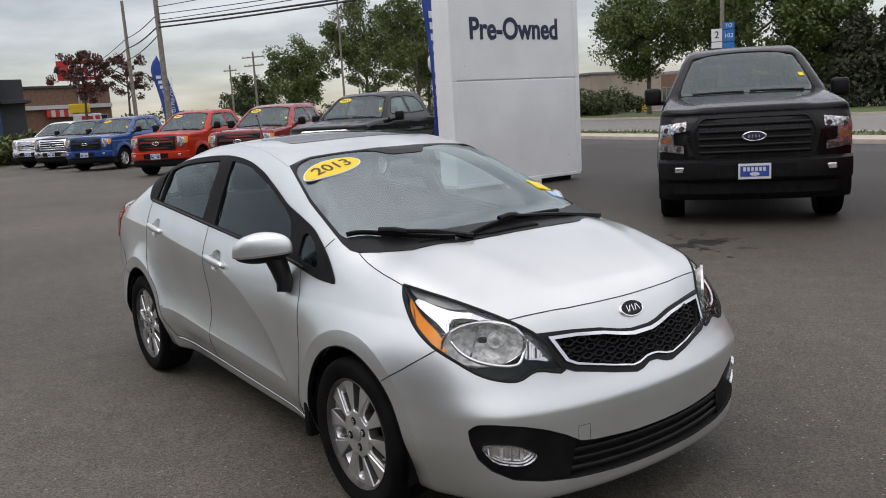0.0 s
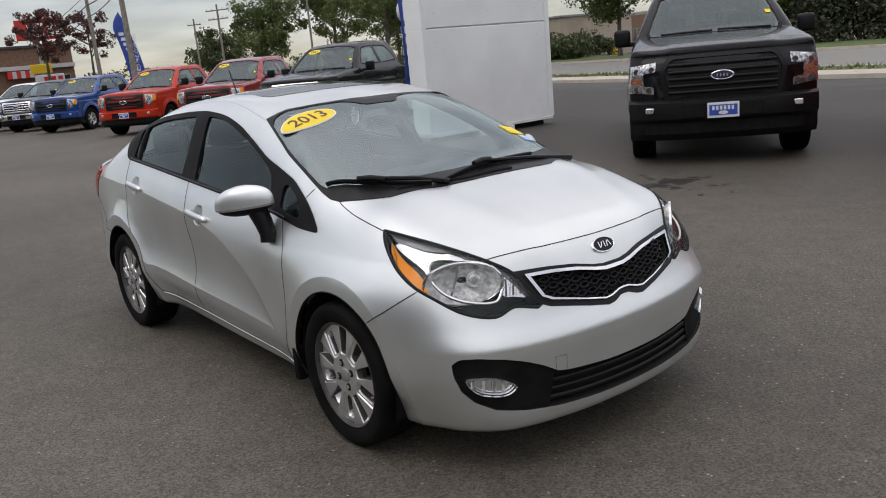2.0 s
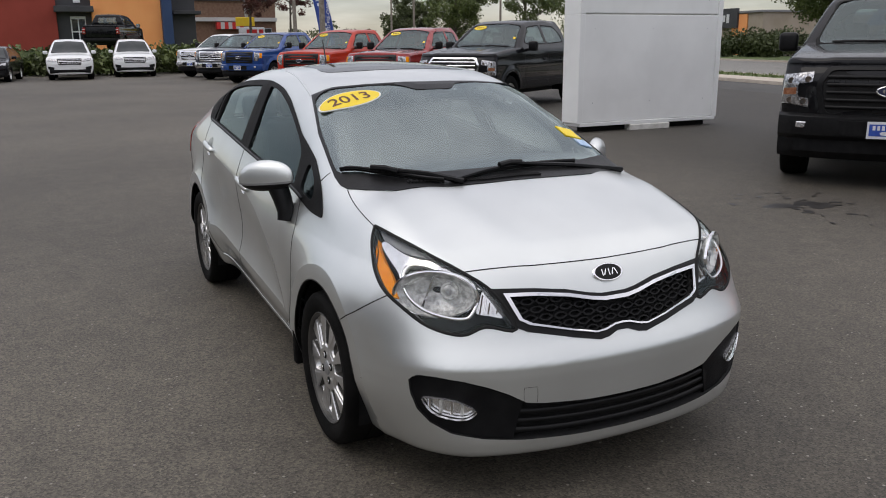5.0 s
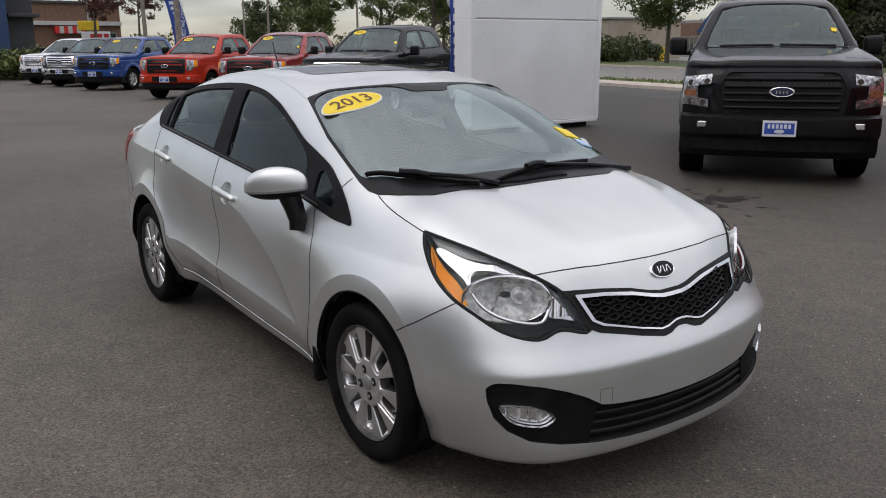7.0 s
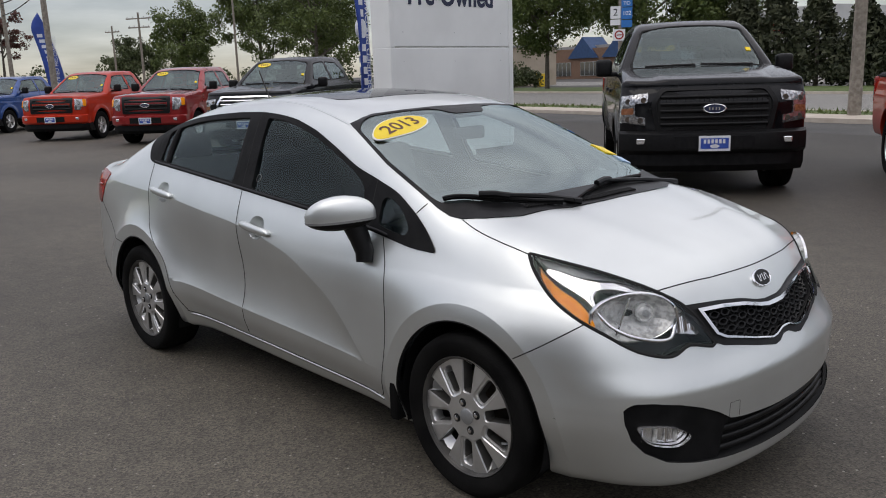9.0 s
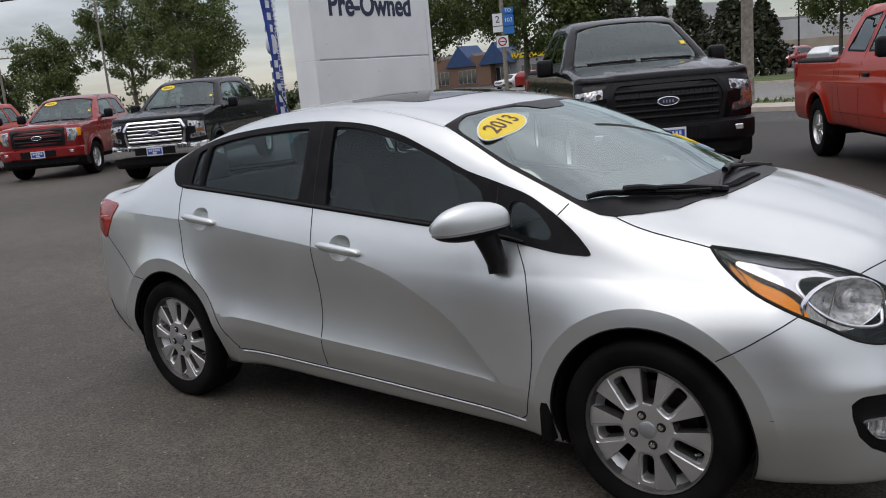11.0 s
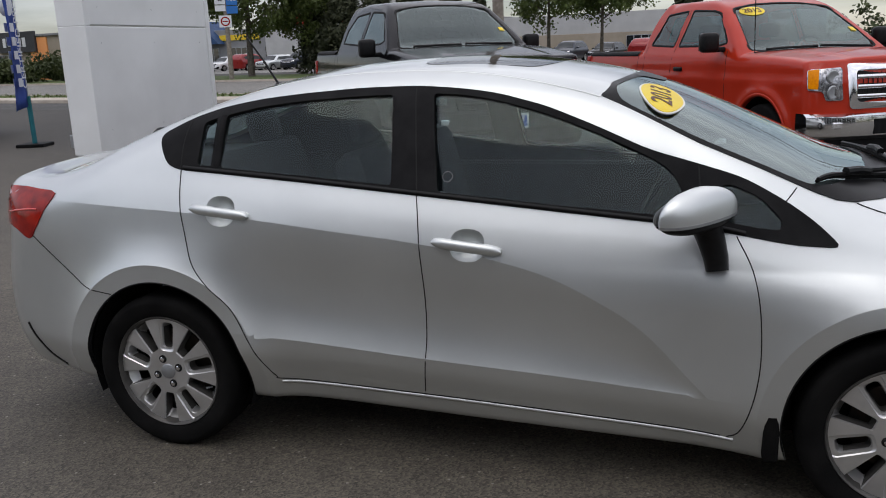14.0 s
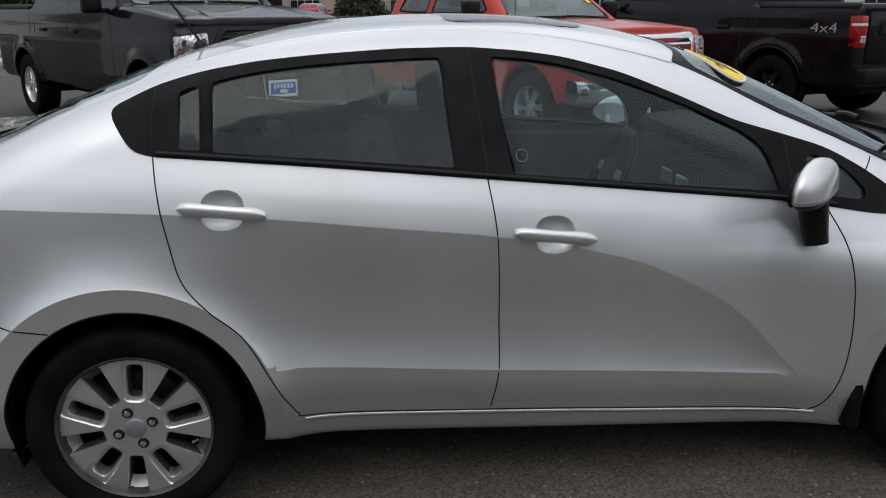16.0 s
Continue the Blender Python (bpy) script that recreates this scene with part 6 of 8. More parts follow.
            for a, b in ((-0.74, 1.075), (-0.90, 1.06), (-0.90, 0.87), (-0.77, 0.86)):
                c = laid(f, [(s * a, b)], "F", 0.014)[0]
                part("lamp_facet", turned(bmesh.new(), [(0.032, 0), (0.026, 0.006), (0.0, 0.002)], 14, Matrix.Translation(c) @ Matrix.Rotation(math.pi / 2, 4, "Y")), DARK_METAL, hl, smooth=True)
        else:
            lamp = [(s * a, b) for a, b in [(-0.69, 1.17), (-0.965, 1.155), (-0.978, 0.965), (-0.87, 0.955), (-0.84, 0.865), (-0.69, 0.865)]]
            hl = patch("headlamp", f, rounded(lamp, 0.02, 2), "F", TRUCK_LAMP, t, 0.012, 0.03, 0.06, "clear upright headlamp")
            patch("turn_signal", f, rounded([(s * -0.885, 1.155), (s * -0.960, 1.148), (s * -0.972, 0.98), (s * -0.905, 0.975)], 0.01, 2), "F", AMBER, hl, 0.017, 0.004, 0.05, "amber lens")
            for b in (1.085, 0.945):
                c = laid(f, [(s * -0.785, b)], "F", 0.014)[0]
                part("lamp_bowl", turned(bmesh.new(), [(0.066, 0), (0.054, 0.008), (0.028, 0.002), (0.0, 0.004)], 18, Matrix.Translation(c) @ Matrix.Rotation(math.pi / 2, 4, "Y")), STEEL, hl, smooth=True)
            part("lamp_line", bx((2.60, s * 0.785 - 0.02, 1.010), (2.70, s * 0.785 + 0.02, 1.020)), DARK_METAL, hl)
    # grille
    if style == "new":
        rim = rounded([(-0.56, 1.20), (0.56, 1.20), (0.665, 1.04), (0.60, 0.715), (-0.60, 0.715), (-0.665, 1.04)], 0.05, 3)
        hole = rounded([(-0.53, 1.165), (0.53, 1.165), (0.615, 1.03), (0.555, 0.75), (-0.555, 0.75), (-0.615, 1.03)], 0.05, 3)
        bars = (1.105, 1.03, 0.955, 0.88, 0.81)
    else:
        rim = rounded([(-0.65, 1.20), (0.65, 1.20), (0.63, 0.78), (-0.63, 0.78)], 0.05, 3)
        hole = rounded([(-0.575, 1.135), (0.575, 1.135), (0.56, 0.845), (-0.56, 0.845)], 0.05, 3)
        bars = (1.08, 0.99, 0.90)
    patch("grille_frame", f, rim, "F", TRIM, t, 0.022, 0.05, 0.08, "grille frame", holes=[hole])
    patch("grille_back", f, hole, "F", GAP, t, 0.003, 0.0, 0.1)
    for z in bars:
        ribbon("grille_bar", f, [(y, z) for y in np.linspace(-0.56, 0.56, 13)], "F", TRIM, t, 0.034 if style == "new" else 0.04, height=0.02)
    for y in np.linspace(-0.5, 0.5, 21):
        ribbon("grille_slat", f, [(y, z) for z in np.linspace(0.86 if style == "old" else 0.80, 1.12, 4)], "F", TRIM, t, 0.006, height=0.010)
    c = laid(f, [(0.0, 0.99 if style == "old" else 0.975)], "F", 0.028)[0]
    bm6 = Matrix.Translation(c) @ Matrix.Rotation(math.pi / 2, 4, "Y")
    bd = part("badge", turned(bmesh.new(), [(1.0, -0.02), (1.0, 0.006), (0.9, 0.01), (0.84, 0.008)], 24, bm6 @ Matrix.Diagonal((0.052, 0.125, 1, 1))), CHROME, t, "plain oval badge", smooth=True)
    part("badge_field", turned(bmesh.new(), [(0.85, 0.008), (0.0, 0.010)], 24, bm6 @ Matrix.Diagonal((0.052, 0.125, 1, 1))), NAVY, bd)
    for i in range(4):
        part("badge_bar", bx((c[0] + 0.009, c[1] - 0.06 + 0.034 * i, c[2] - 0.016), (c[0] + 0.013, c[1] - 0.045 + 0.034 * i, c[2] + 0.016)), CHROME, bd)
    # bumpers, valance, plate
    nose = lambda y: 2.80 - 0.07 * y ** 2 - 0.16 * y ** 6
    bp = part("front_bumper", swept_bar(nose, [(-0.12, 0.50), (-0.01, 0.49), (0.045, 0.53), (0.055, 0.62), (0.045, 0.71), (0.0, 0.74), (-0.12, 0.74)]), TRIM, t, "front bumper", smooth=True)
    part("bumper_recess", swept_bar(lambda y: 2.825 - 0.07 * (y * 0.42) ** 2, [(0.0, 0.54), (0.033, 0.545), (0.033, 0.685), (0.0, 0.69)]), MATT_TRIM, bp) .scale = (1, 0.42, 1)
    part("valance", swept_bar(lambda y: nose(y) - 0.08, [(-0.25, 0.27), (-0.02, 0.285), (0.05, 0.36), (0.05, 0.51), (-0.12, 0.51)]), MATT_TRIM, t, "black lower valance", smooth=True)
    for s in (-1, 1):
        y = s * 0.76
        part("fog_lamp", bx((nose(y) + 0.03, y - 0.06, 0.60), (nose(y) + 0.062, y + 0.06, 0.665), 0.012), REFLECTOR, bp, "small clear fog lamp")
    plate(t, 2.862, 0.0, 0.605)
    part("rear_bumper", bx((-3.13, -0.95, 0.52), (-2.95, 0.95, 0.70), 0.03), TRIM, t, "rear bumper", smooth=True)
    part("tailgate", bx((-3.0, -0.80, 0.74), (-2.955, 0.80, 1.33), 0.02), BLACK_PAINT, t, smooth=True)
    part("tailgate_handle", bx((-3.012, -0.12, 1.13), (-2.99, 0.12, 1.21), 0.008), TRIM, t)
    # wipers and cowl
    for y0, y1 in ((-0.62, -0.02), (0.05, 0.66)):
        wp = laid(f, [(1.31, y0), (1.335, (y0 + y1) / 2), (1.37, y1)], "T", 0.02)
        part("wiper", tube(bmesh.new(), [tuple(a) for a in wp], 0.014, 6), TRIM, t, "black wiper")
    ribbon("cowl", f, smooth_line([(1.33, -0.78), (1.40, -0.45), (1.42, 0), (1.40, 0.45), (1.33, 0.78)], 5), "T", MATT_TRIM, t, 0.07, height=0.006)
    # frame, axles, cabin
    part("chassis", bx((-2.8, -0.55, 0.36), (2.5, 0.55, 0.55), 0.03), GAP, t)
    part("dashboard", bx((0.75, -0.78, 1.0), (1.3, 0.78, 1.33), 0.06), CABIN_PLASTIC, t, smooth=True)
    part("cab_floor", bx((rear + 0.1, -0.85, 0.62), (1.2, 0.85, 0.7)), CABIN, t)
    for yy in (-0.42, 0.42):
        st_ = part("front_seat", bx((-0.25, yy - 0.26, 0.72), (-0.05, yy + 0.26, 1.45), 0.07, Matrix.Rotation(radians(-3), 4, "Y")), CABIN, t, smooth=True)
        part("headrest", bx((-0.30, yy - 0.14, 1.47), (-0.19, yy + 0.14, 1.66), 0.05), CABIN, st_, smooth=True)
    part("rear_seat", bx((rear + 0.16, -0.7, 0.72), (rear + 0.34, 0.7, 1.42), 0.06), CABIN, t, smooth=True)
    rg = [(0.55 + 0.17 * math.cos(a) * 0.35, 0.42 + 0.19 * math.sin(a), 1.28 + 0.19 * math.cos(a)) for a in np.linspace(0, 2 * math.pi, 25)]
    part("steering_wheel", tube(bmesh.new(), rg, 0.016, 6, caps=False), TRIM, t, smooth=True)
    # lower dam, and a dark underside box standing in for shadow there
    part("air_dam", bx((2.28, -0.80, 0.27), (2.56, 0.80, 0.52), 0.03), MATT_TRIM, t, "black lower air dam")
    part("underside_shade", bx((-2.6, -0.58, 0.33), (2.3, 0.58, 0.47), 0.02), GAP, t)
    part("cab_mirror", bx((0.60, -0.13, 1.68), (0.64, 0.13, 1.76), 0.015), TRIM, t)
    patch("inspection_sticker", f, [(1.0, 0.625), (1.0, 0.685), (1.06, 0.695), (1.06, 0.635)], "T", YELLOW, t, 0.004, 0.001, 0.1)
    for wx in (1.84, -1.84):
        for wy in (-0.86, 0.86):
            wheel(t, wx, wy, 0.40, 0.27, 0.235, 6, style="six")
    return t


def dress(t, paint, swaps):
    """Repaints a copied truck: body colour, and the named parts in other finishes."""
    for o in t.children_recursive:
        if not o.data or not o.material_slots:
            continue
        base = o.name.split(".")[0]
        mat = swaps.get(base)
        if mat is None and o.data.materials[0] == BLACK_PAINT:
            mat = paint
        if mat is not None:
            o.material_slots[0].link = "OBJECT"
            o.material_slots[0].material = mat


def oval_sticker(t, field, text):
    """A yellow oval on the passenger's upper corner of a truck's windscreen."""
    ell = [(0.68 + 0.075 * math.sin(a), -0.42 + 0.16 * math.cos(a)) for a in np.linspace(0, 2 * math.pi, 24, endpoint=False)]
    st_ = patch("year_sticker", field, ell, "T", YELLOW, t, 0.004, 0.001, 0.06, "oval yellow sticker")
    c = laid(field, [(0.68, -0.42)], "T", 0.007)[0]
    nn = Vector(slope(field, np.array([c]))[0])
    al = Vector((0, 1, 0))
    rot6 = Matrix.Translation(c) @ Matrix((al, nn.cross(al), nn)).transposed().to_4x4()
    if text:
        text_part("sticker_year", text, 0.12, BROWN, rot6, st_, 0.0008, bold=0.003)
    else:
        for i in range(4):
            part("sticker_bar", bx((-0.085 + 0.05 * i, -0.035, 0), (-0.06 + 0.05 * i, 0.035, 0.001), 0, rot6), BROWN, st_)


def parked(px, py, heading, scale=1.0):
    return pose(px, py, 0, 0, 0, heading) @ Matrix.Scale(scale, 4)


new_truck = pickup("new", "black crew-cab pickup with dark grille and dealer plate", -1.50)
old_truck = pickup("old", "bright red extended-cab pickup with chrome bumper and grille", -1.12)
CHROMED = {"front_bumper": CHROME, "grille_frame": CHROME, "grille_bar": CHROME, "rear_bumper": CHROME}
rows = [  # base, place, heading, scale, paint, finishes, label, sticker
    (new_truck, -13.99, 8.95, -57.0, 1.0, CHARCOAL_PAINT, CHROMED, "charcoal crew-cab pickup with chrome grille and bumper", ""),
    (new_truck, 4.98, 10.03, 116.0, 1.06, BLACK_PAINT, {"spokes": TRIM, "hub": TRIM, "wheel": TRIM}, "black lifted pickup with black wheels, seen from behind", None),
    (old_truck, -19.0, 8.8, -51.0, 1.0, DARK_RED_PAINT, {"front_bumper": DARK_RED_PAINT, "grille_bar": TRIM}, "dark red pickup with painted bumper and black grille", ""),
    (old_truck, -23.3, 8.0, -51.0, 1.0, RED_PAINT, {"front_bumper": RED_PAINT}, "bright red pickup with painted bumper and black grille", ""),
    (old_truck, -30.35, 7.66, -51.0, 1.0, BLUE_PAINT, {"front_bumper": BLUE_PAINT}, "blue pickup with black grille in the truck row", ""),
    (old_truck, -34.3, 7.35, -51.0, 1.0, SLATE_PAINT, CHROMED, "slate grey pickup with chrome grille and bumper", None),
    (old_truck, -37.65, 7.1, -51.0, 1.0, WHITE_PAINT, CHROMED, "white pickup with chrome grille and bumper", None),
]
for base, px, py, hd, sc, paint, swaps, lab, sticker in rows:
    t = copy_thing(base, parked(px, py, hd))
    t.matrix_world = parked(px, py, hd, sc)
    t["label"] = lab
    dress(t, paint, swaps)
    if sticker is not None:
        oval_sticker(t, truck_field(*((-1.50, 0.085) if base is new_truck else (-1.12, 0.0))), sticker)
    if hd > 0:
        for s in (1,):
            text_part("off_road_decal", "4x4", 0.16, STEEL, Matrix.Translation((-2.55, 1.004, 1.14)) @ Matrix.Rotation(math.pi, 4, "Z") @ Matrix.Rotation(math.pi / 2, 4, "X"), t, 0.002, 1.5, "grey four-by-four decal")
oval_sticker(old_truck, truck_field(-1.12), "2013")
part("aerial", tube(bmesh.new(), [(1.38, -0.80, 1.30), (1.36, -0.80, 1.62), (1.34, -0.80, 2.05)], 0.005, 5), TRIM, old_truck, "thin black aerial")
dress(old_truck, RED_PAINT, CHROMED)
new_truck.matrix_world = parked(-3.24, 8.48, -53.1, 1.06)
old_truck.matrix_world = parked(1.19, 8.09, -60.5)

# ---- pylon sign, flags, posts ----
sg = thing("pylon_sign", "tall white panelled pylon sign with dark blue lettering", "sign")
SX, SY0, SY1 = -7.70, 6.69, 9.73
for nm, z0, z1 in (("lower_panel", 0.17, 1.985), ("middle_panel", 2.005, 3.80), ("upper_panel", 3.82, 5.6)):
    part(nm, bx((SX - 0.42, SY0, z0), (SX, SY1, z1), 0.012), SIGN_WHITE, sg, "white metal face panel")
    for y0, y1 in ((SY0 - 0.06, SY0 + 0.05), (SY1 - 0.05, SY1 + 0.06)):
        part("edge_trim", bx((SX - 0.46, y0, z0 - 0.02), (SX + 0.025, y1, z1 + 0.005), 0.012), SIGN_WHITE, sg, "white corner trim")
part("core", bx((SX - 0.40, SY0 + 0.05, 0.19), (SX - 0.03, SY1 - 0.05, 5.55)), SIGN_DIRTY, sg)
part("bottom_rail", bx((SX - 0.44, SY0 - 0.02, 0.10), (SX + 0.03, SY1 + 0.02, 0.165), 0.01), SIGN_WHITE, sg, "white bottom rail")
part("foot", bx((SX - 0.38, 7.75, -0.02), (SX + 0.06, 8.65, 0.10), 0.02), SIGN_DIRTY, sg, "scuffed white foot plate")
part("footing", bx((SX - 0.30, 6.85, -0.02), (SX - 0.10, 9.6, 0.11), 0.01), GAP, sg)
text_part("lettering", "Pre-Owned", 0.53, NAVY, Matrix.Translation((SX + 0.004, 8.17, 2.885)) @ Matrix.Rotation(math.pi / 2, 4, "Z") @ Matrix.Rotation(math.pi / 2, 4, "X"), sg, 0.005, 0.87, "dark blue Pre-Owned lettering", 0.013)
part("switch_box", bx((SX - 0.60, SY0 + 0.04, 0.25), (SX - 0.46, SY0 + 0.16, 0.45), 0.012), STEEL, sg, "small grey switch box")
for y in (6.95, 8.2, 9.45):
    for z in (0.5, 1.75, 2.25, 3.5):
        part("screw", turned(bmesh.new(), [(0.008, 0), (0.006, 0.003), (0, 0.004)], 8, Matrix.Translation((SX, y, z)) @ Matrix.Rotation(math.pi / 2, 4, "Y")), STEEL, sg)
FLAG_BLUE = material("royal_blue_flag_cloth", (0.02, 0.05, 0.26), 0.75, second=(0.03, 0.075, 0.34), scale=2.5, bump=0.3, bump_scale=6)
FLAG_TEAL = material("teal_flag_sleeve", (0.01, 0.14, 0.17), 0.7, second=(0.02, 0.18, 0.21), scale=6)
FLAG_WHITE = material("white_flag_print", (0.75, 0.76, 0.8), 0.7, second=(0.65, 0.67, 0.72), scale=8)


def feather_flag(x, y, top, width, lean, label, facing, base=0.0, written=True):
    """A tall feather flag on a bowed pole, its writing running up the cloth."""
    f = thing("feather_flag", label, "flag", "feather flags on the lot", pose(x, y, base, 0, 0, facing))
    bow = lambda h: lean * (h / top) ** 2.2
    part("flag_pole", tube(bmesh.new(), [(bow(h), 0, h) for h in np.linspace(0, top, 12)], 0.02, 6, 0.008), STEEL, f)
    part("flag_sleeve", tube(bmesh.new(), [(bow(h), 0, h) for h in np.linspace(0.05, top * 0.2, 5)], 0.045, 8), FLAG_TEAL, f, "teal lower sleeve", smooth=True)
    part("flag_base", bx((-0.25, -0.25, 0.0), (0.25, 0.25, 0.06), 0.01), MATT_TRIM, f)
    v, q = [], []
    hs = np.linspace(top * 0.16, top, 22)
    for h in hs:
        k = (h - hs[0]) / (hs[-1] - hs[0])
        w = width * (1 - max(0, (k - 0.78) / 0.22) ** 2 * 0.9) * (0.92 + 0.08 * math.cos(3 * k))
        for j in range(5):
            s = j / 4
            v.append((bow(h) - w * s, 0.07 * math.sin(5 * k + 3 * s) * s, h - 0.12 * s * width))
    for i in range(len(hs) - 1):
        for j in range(4):
            a = i * 5 + j
            q.append((a, a + 1, a + 6, a + 5))
    cloth = mesh_object("flag_cloth", v, q, FLAG_BLUE, f, "royal blue printed cloth")
    sol = cloth.modifiers.new("thick", "SOLIDIFY")
    sol.thickness = 0.004
    for i in range(11):
        if i in (5, 6):
            continue
        h = top * (0.24 + 0.052 * i)
        for side in (-1, 1):
            part("flag_mark", bx((bow(h) - width * 0.72, side * 0.046 - 0.002, h), (bow(h) - width * 0.42, side * 0.046 + 0.002, h + top * 0.032), 0), FLAG_WHITE, f)
    part("flag_oval", turned(bmesh.new(), [(0.0, -0.05), (1.0, -0.05), (1.0, 0.05), (0.0, 0.05)], 20, Matrix.Translation((bow(top * 0.55) - width * 0.55, 0, top * 0.55)) @ Matrix.Rotation(math.pi / 2, 4, "X") @ Matrix.Diagonal((0.16, 0.2, 1, 1))), FLAG_WHITE, f)
    if written:
        text_part("flag_writing", "CERTIFIED PRE-OWNED", top * 0.05, FLAG_WHITE, Matrix.Translation((bow(top * 0.5) - width * 0.22, -0.06, top * 0.5)) @ Matrix.Rotation(math.pi / 2, 4, "X") @ Matrix.Rotation(math.pi / 2, 4, "Z"), f, 0.002)
    return f


feather_flag(-11.2, 9.1, 4.6, 0.52, -0.25, "tall blue feather flag behind the sign", 110)
feather_flag(-44.6, 15.0, 5.5, 0.9, -1.1, "tall leaning blue feather flag beside the trucks", 60)


def utility_pole(x, y, h, r, label, arms=(), lean=0.0, base=0.0):
    p = thing("utility_pole", label, "pole", "utility poles along the road")
    part("pole", tube(bmesh.new(), [(x + lean * k, y, base + h * k) for k in np.linspace(0, 1, 8)], r, 12, r * 0.65), POLE_WOOD, p, smooth=True)
    for z, w, ang in arms:
        arm = part("crossarm", bx((-w, -0.06, -0.06), (w, 0.06, 0.06), 0.01, Matrix.Translation((x + lean * z / h, y, base + z)) @ Matrix.Rotation(ang, 4, "Z")), POLE_WOOD, p)
        for s in (-0.9, -0.45, 0.45, 0.9):
            c = Matrix.Translation((x + lean * z / h, y, base + z)) @ Matrix.Rotation(ang, 4, "Z") @ Matrix.Translation((w * s, 0, 0.06))
            part("insulator", turned(bmesh.new(), [(0.03, 0), (0.05, 0.05), (0.03, 0.08), (0.04, 0.13), (0, 0.15)], 8, c), STEEL, arm, smooth=True)
    return p


utility_pole(-5.0, 20.3, 10.5, 0.17, "weathered grey wooden utility pole on the verge")
utility_pole(-41.0, 13.0, 10.5, 0.17, "tall wooden utility pole carrying cables", (), -0.25)
utility_pole(-58.3, 16.5, 10.4, 0.16, "wooden utility pole beyond the truck row", (), -0.3)
utility_pole(-97.0, 40.4, 8.4, 0.15, "distant wooden utility pole", [(7.7, 1.0, 0.5)])
utility_pole(-82.4, 37.0, 8.8, 0.15, "distant wooden utility pole with crossarms", [(8.2, 1.5, 0.5), (7.3, 1.3, 0.5)])
utility_pole(-120.0, 52.0, 8.0, 0.15, "far wooden utility pole", [(7.4, 1.0, 0.5)])


def cable(a, b, sag, r, label):
    a, b = Vector(a), Vector(b)
    pts = [a.lerp(b, k) - Vector((0, 0, sag * 4 * k * (1 - k))) for k in np.linspace(0, 1, 20)]
    return tagged(part("overhead_cable", tube(bmesh.new(), pts, r, 5), CABLE, None), label, "cable", "overhead cables")


# along the near verge: the pole by the trucks, the pole on the verge, and on to both sides
for z0, z1, r in ((7.68, 7.48, 0.02), (7.31, 6.30, 0.02), (7.0, 6.44, 0.02), (6.87, 5.90, 0.045), (6.64, 5.92, 0.045)):
    cable((-41.2, 13.0, z0), (-5.0, 20.3, z1), 0.25, r, "black overhead cable strung between poles")
    cable((-5.0, 20.3, z1), (32.0, 12.5, z1 + 0.2), 0.4, r, "black overhead cable strung between poles")
for z0, z1, r in ((7.31, 7.79, 0.025), (6.72, 7.1, 0.04), (6.29, 6.32, 0.03)):
    cable((-41.2, 13.0, z0), (-58.5, 16.5, z1), 0.15, r, "black overhead cable strung between poles")
    cable((-58.5, 16.5, z1), (-95.0, 21.0, z1 - 0.3), 0.4, r, "black overhead cable strung between poles")


def street_lamp(x, y, h, arm, ang, label):
    s = thing("street_lamp", label, "lamp post", "lamp posts along the road", pose(x, y, 0, 0, 0, ang))
    part("post", tube(bmesh.new(), [(0, 0, 0), (0, 0, h * 0.5), (0, 0, h)], 0.13, 10, 0.08), POLE_WOOD, s, smooth=True)
    part("arm", tube(bmesh.new(), [(0, 0, h * 0.78), (arm * 0.5, 0, h * 0.86), (arm, 0, h * 0.87)], 0.04, 8), STEEL, s, smooth=True)
    part("lamp_head", bx((arm - 0.05, -0.15, h * 0.87 - 0.06), (arm + 0.75, 0.15, h * 0.87 + 0.1), 0.05), STEEL, s, smooth=True)
    return s


street_lamp(-72.0, 42.0, 14.5, 3.4, 215, "grey street lamp with a curved arm")
for x, y in ((15.2, 68.4), (17.2, 68.0), (-18.0, 76.0)):
    m = thing("lot_lamp", "thin dark lamp mast over a far car park", "lamp post", "far lamp masts", pose(x, y, 0))
    part("mast", tube(bmesh.new(), [(0, 0, 0), (0, 0, 8.5)], 0.09, 8, 0.06), TRIM, m)
    part("lamp_head", bx((-0.5, -0.15, 8.4), (0.5, 0.15, 8.6), 0.04), TRIM, m)

rs = thing("route_sign", "road sign post with white and blue route shields", "sign", m=pose(-27.5, 43.0, 0.28, 0, 0, -57))
part("post", tube(bmesh.new(), [(0, 0, -0.25), (0, 0, 11.0)], 0.15, 10, 0.12), POLE_WOOD, rs, smooth=True)
SIGN_BLUE = material("blue_sign_face", (0.01, 0.13, 0.42), 0.45, second=(0.02, 0.16, 0.48), scale=10)
sq = lambda name, y0, y1, z0, z1, mat, dx=0.0: part(name, bx((0.16 + dx, y0, z0), (0.175 + dx, y1, z1), 0.004), mat, rs)
sq("white_plate", -0.62, 0.0, 4.3, 5.05, PLATE_WHITE)
sq("white_plate", -0.62, 0.0, 3.9, 4.25, PLATE_WHITE)
sq("blue_plate", 0.05, 0.72, 5.0, 5.4, SIGN_BLUE)
sq("blue_plate", 0.05, 0.72, 4.25, 4.95, SIGN_BLUE)
sq("blue_plate", 0.05, 0.72, 3.75, 4.2, SIGN_BLUE)
sq("no_parking_plate", -0.45, 0.3, 2.95, 3.65, PLATE_WHITE)
face_m = lambda y, z: Matrix.Translation((0.18, y, z)) @ Matrix.Rotation(math.pi / 2, 4, "Z") @ Matrix.Rotation(math.pi / 2, 4, "X")
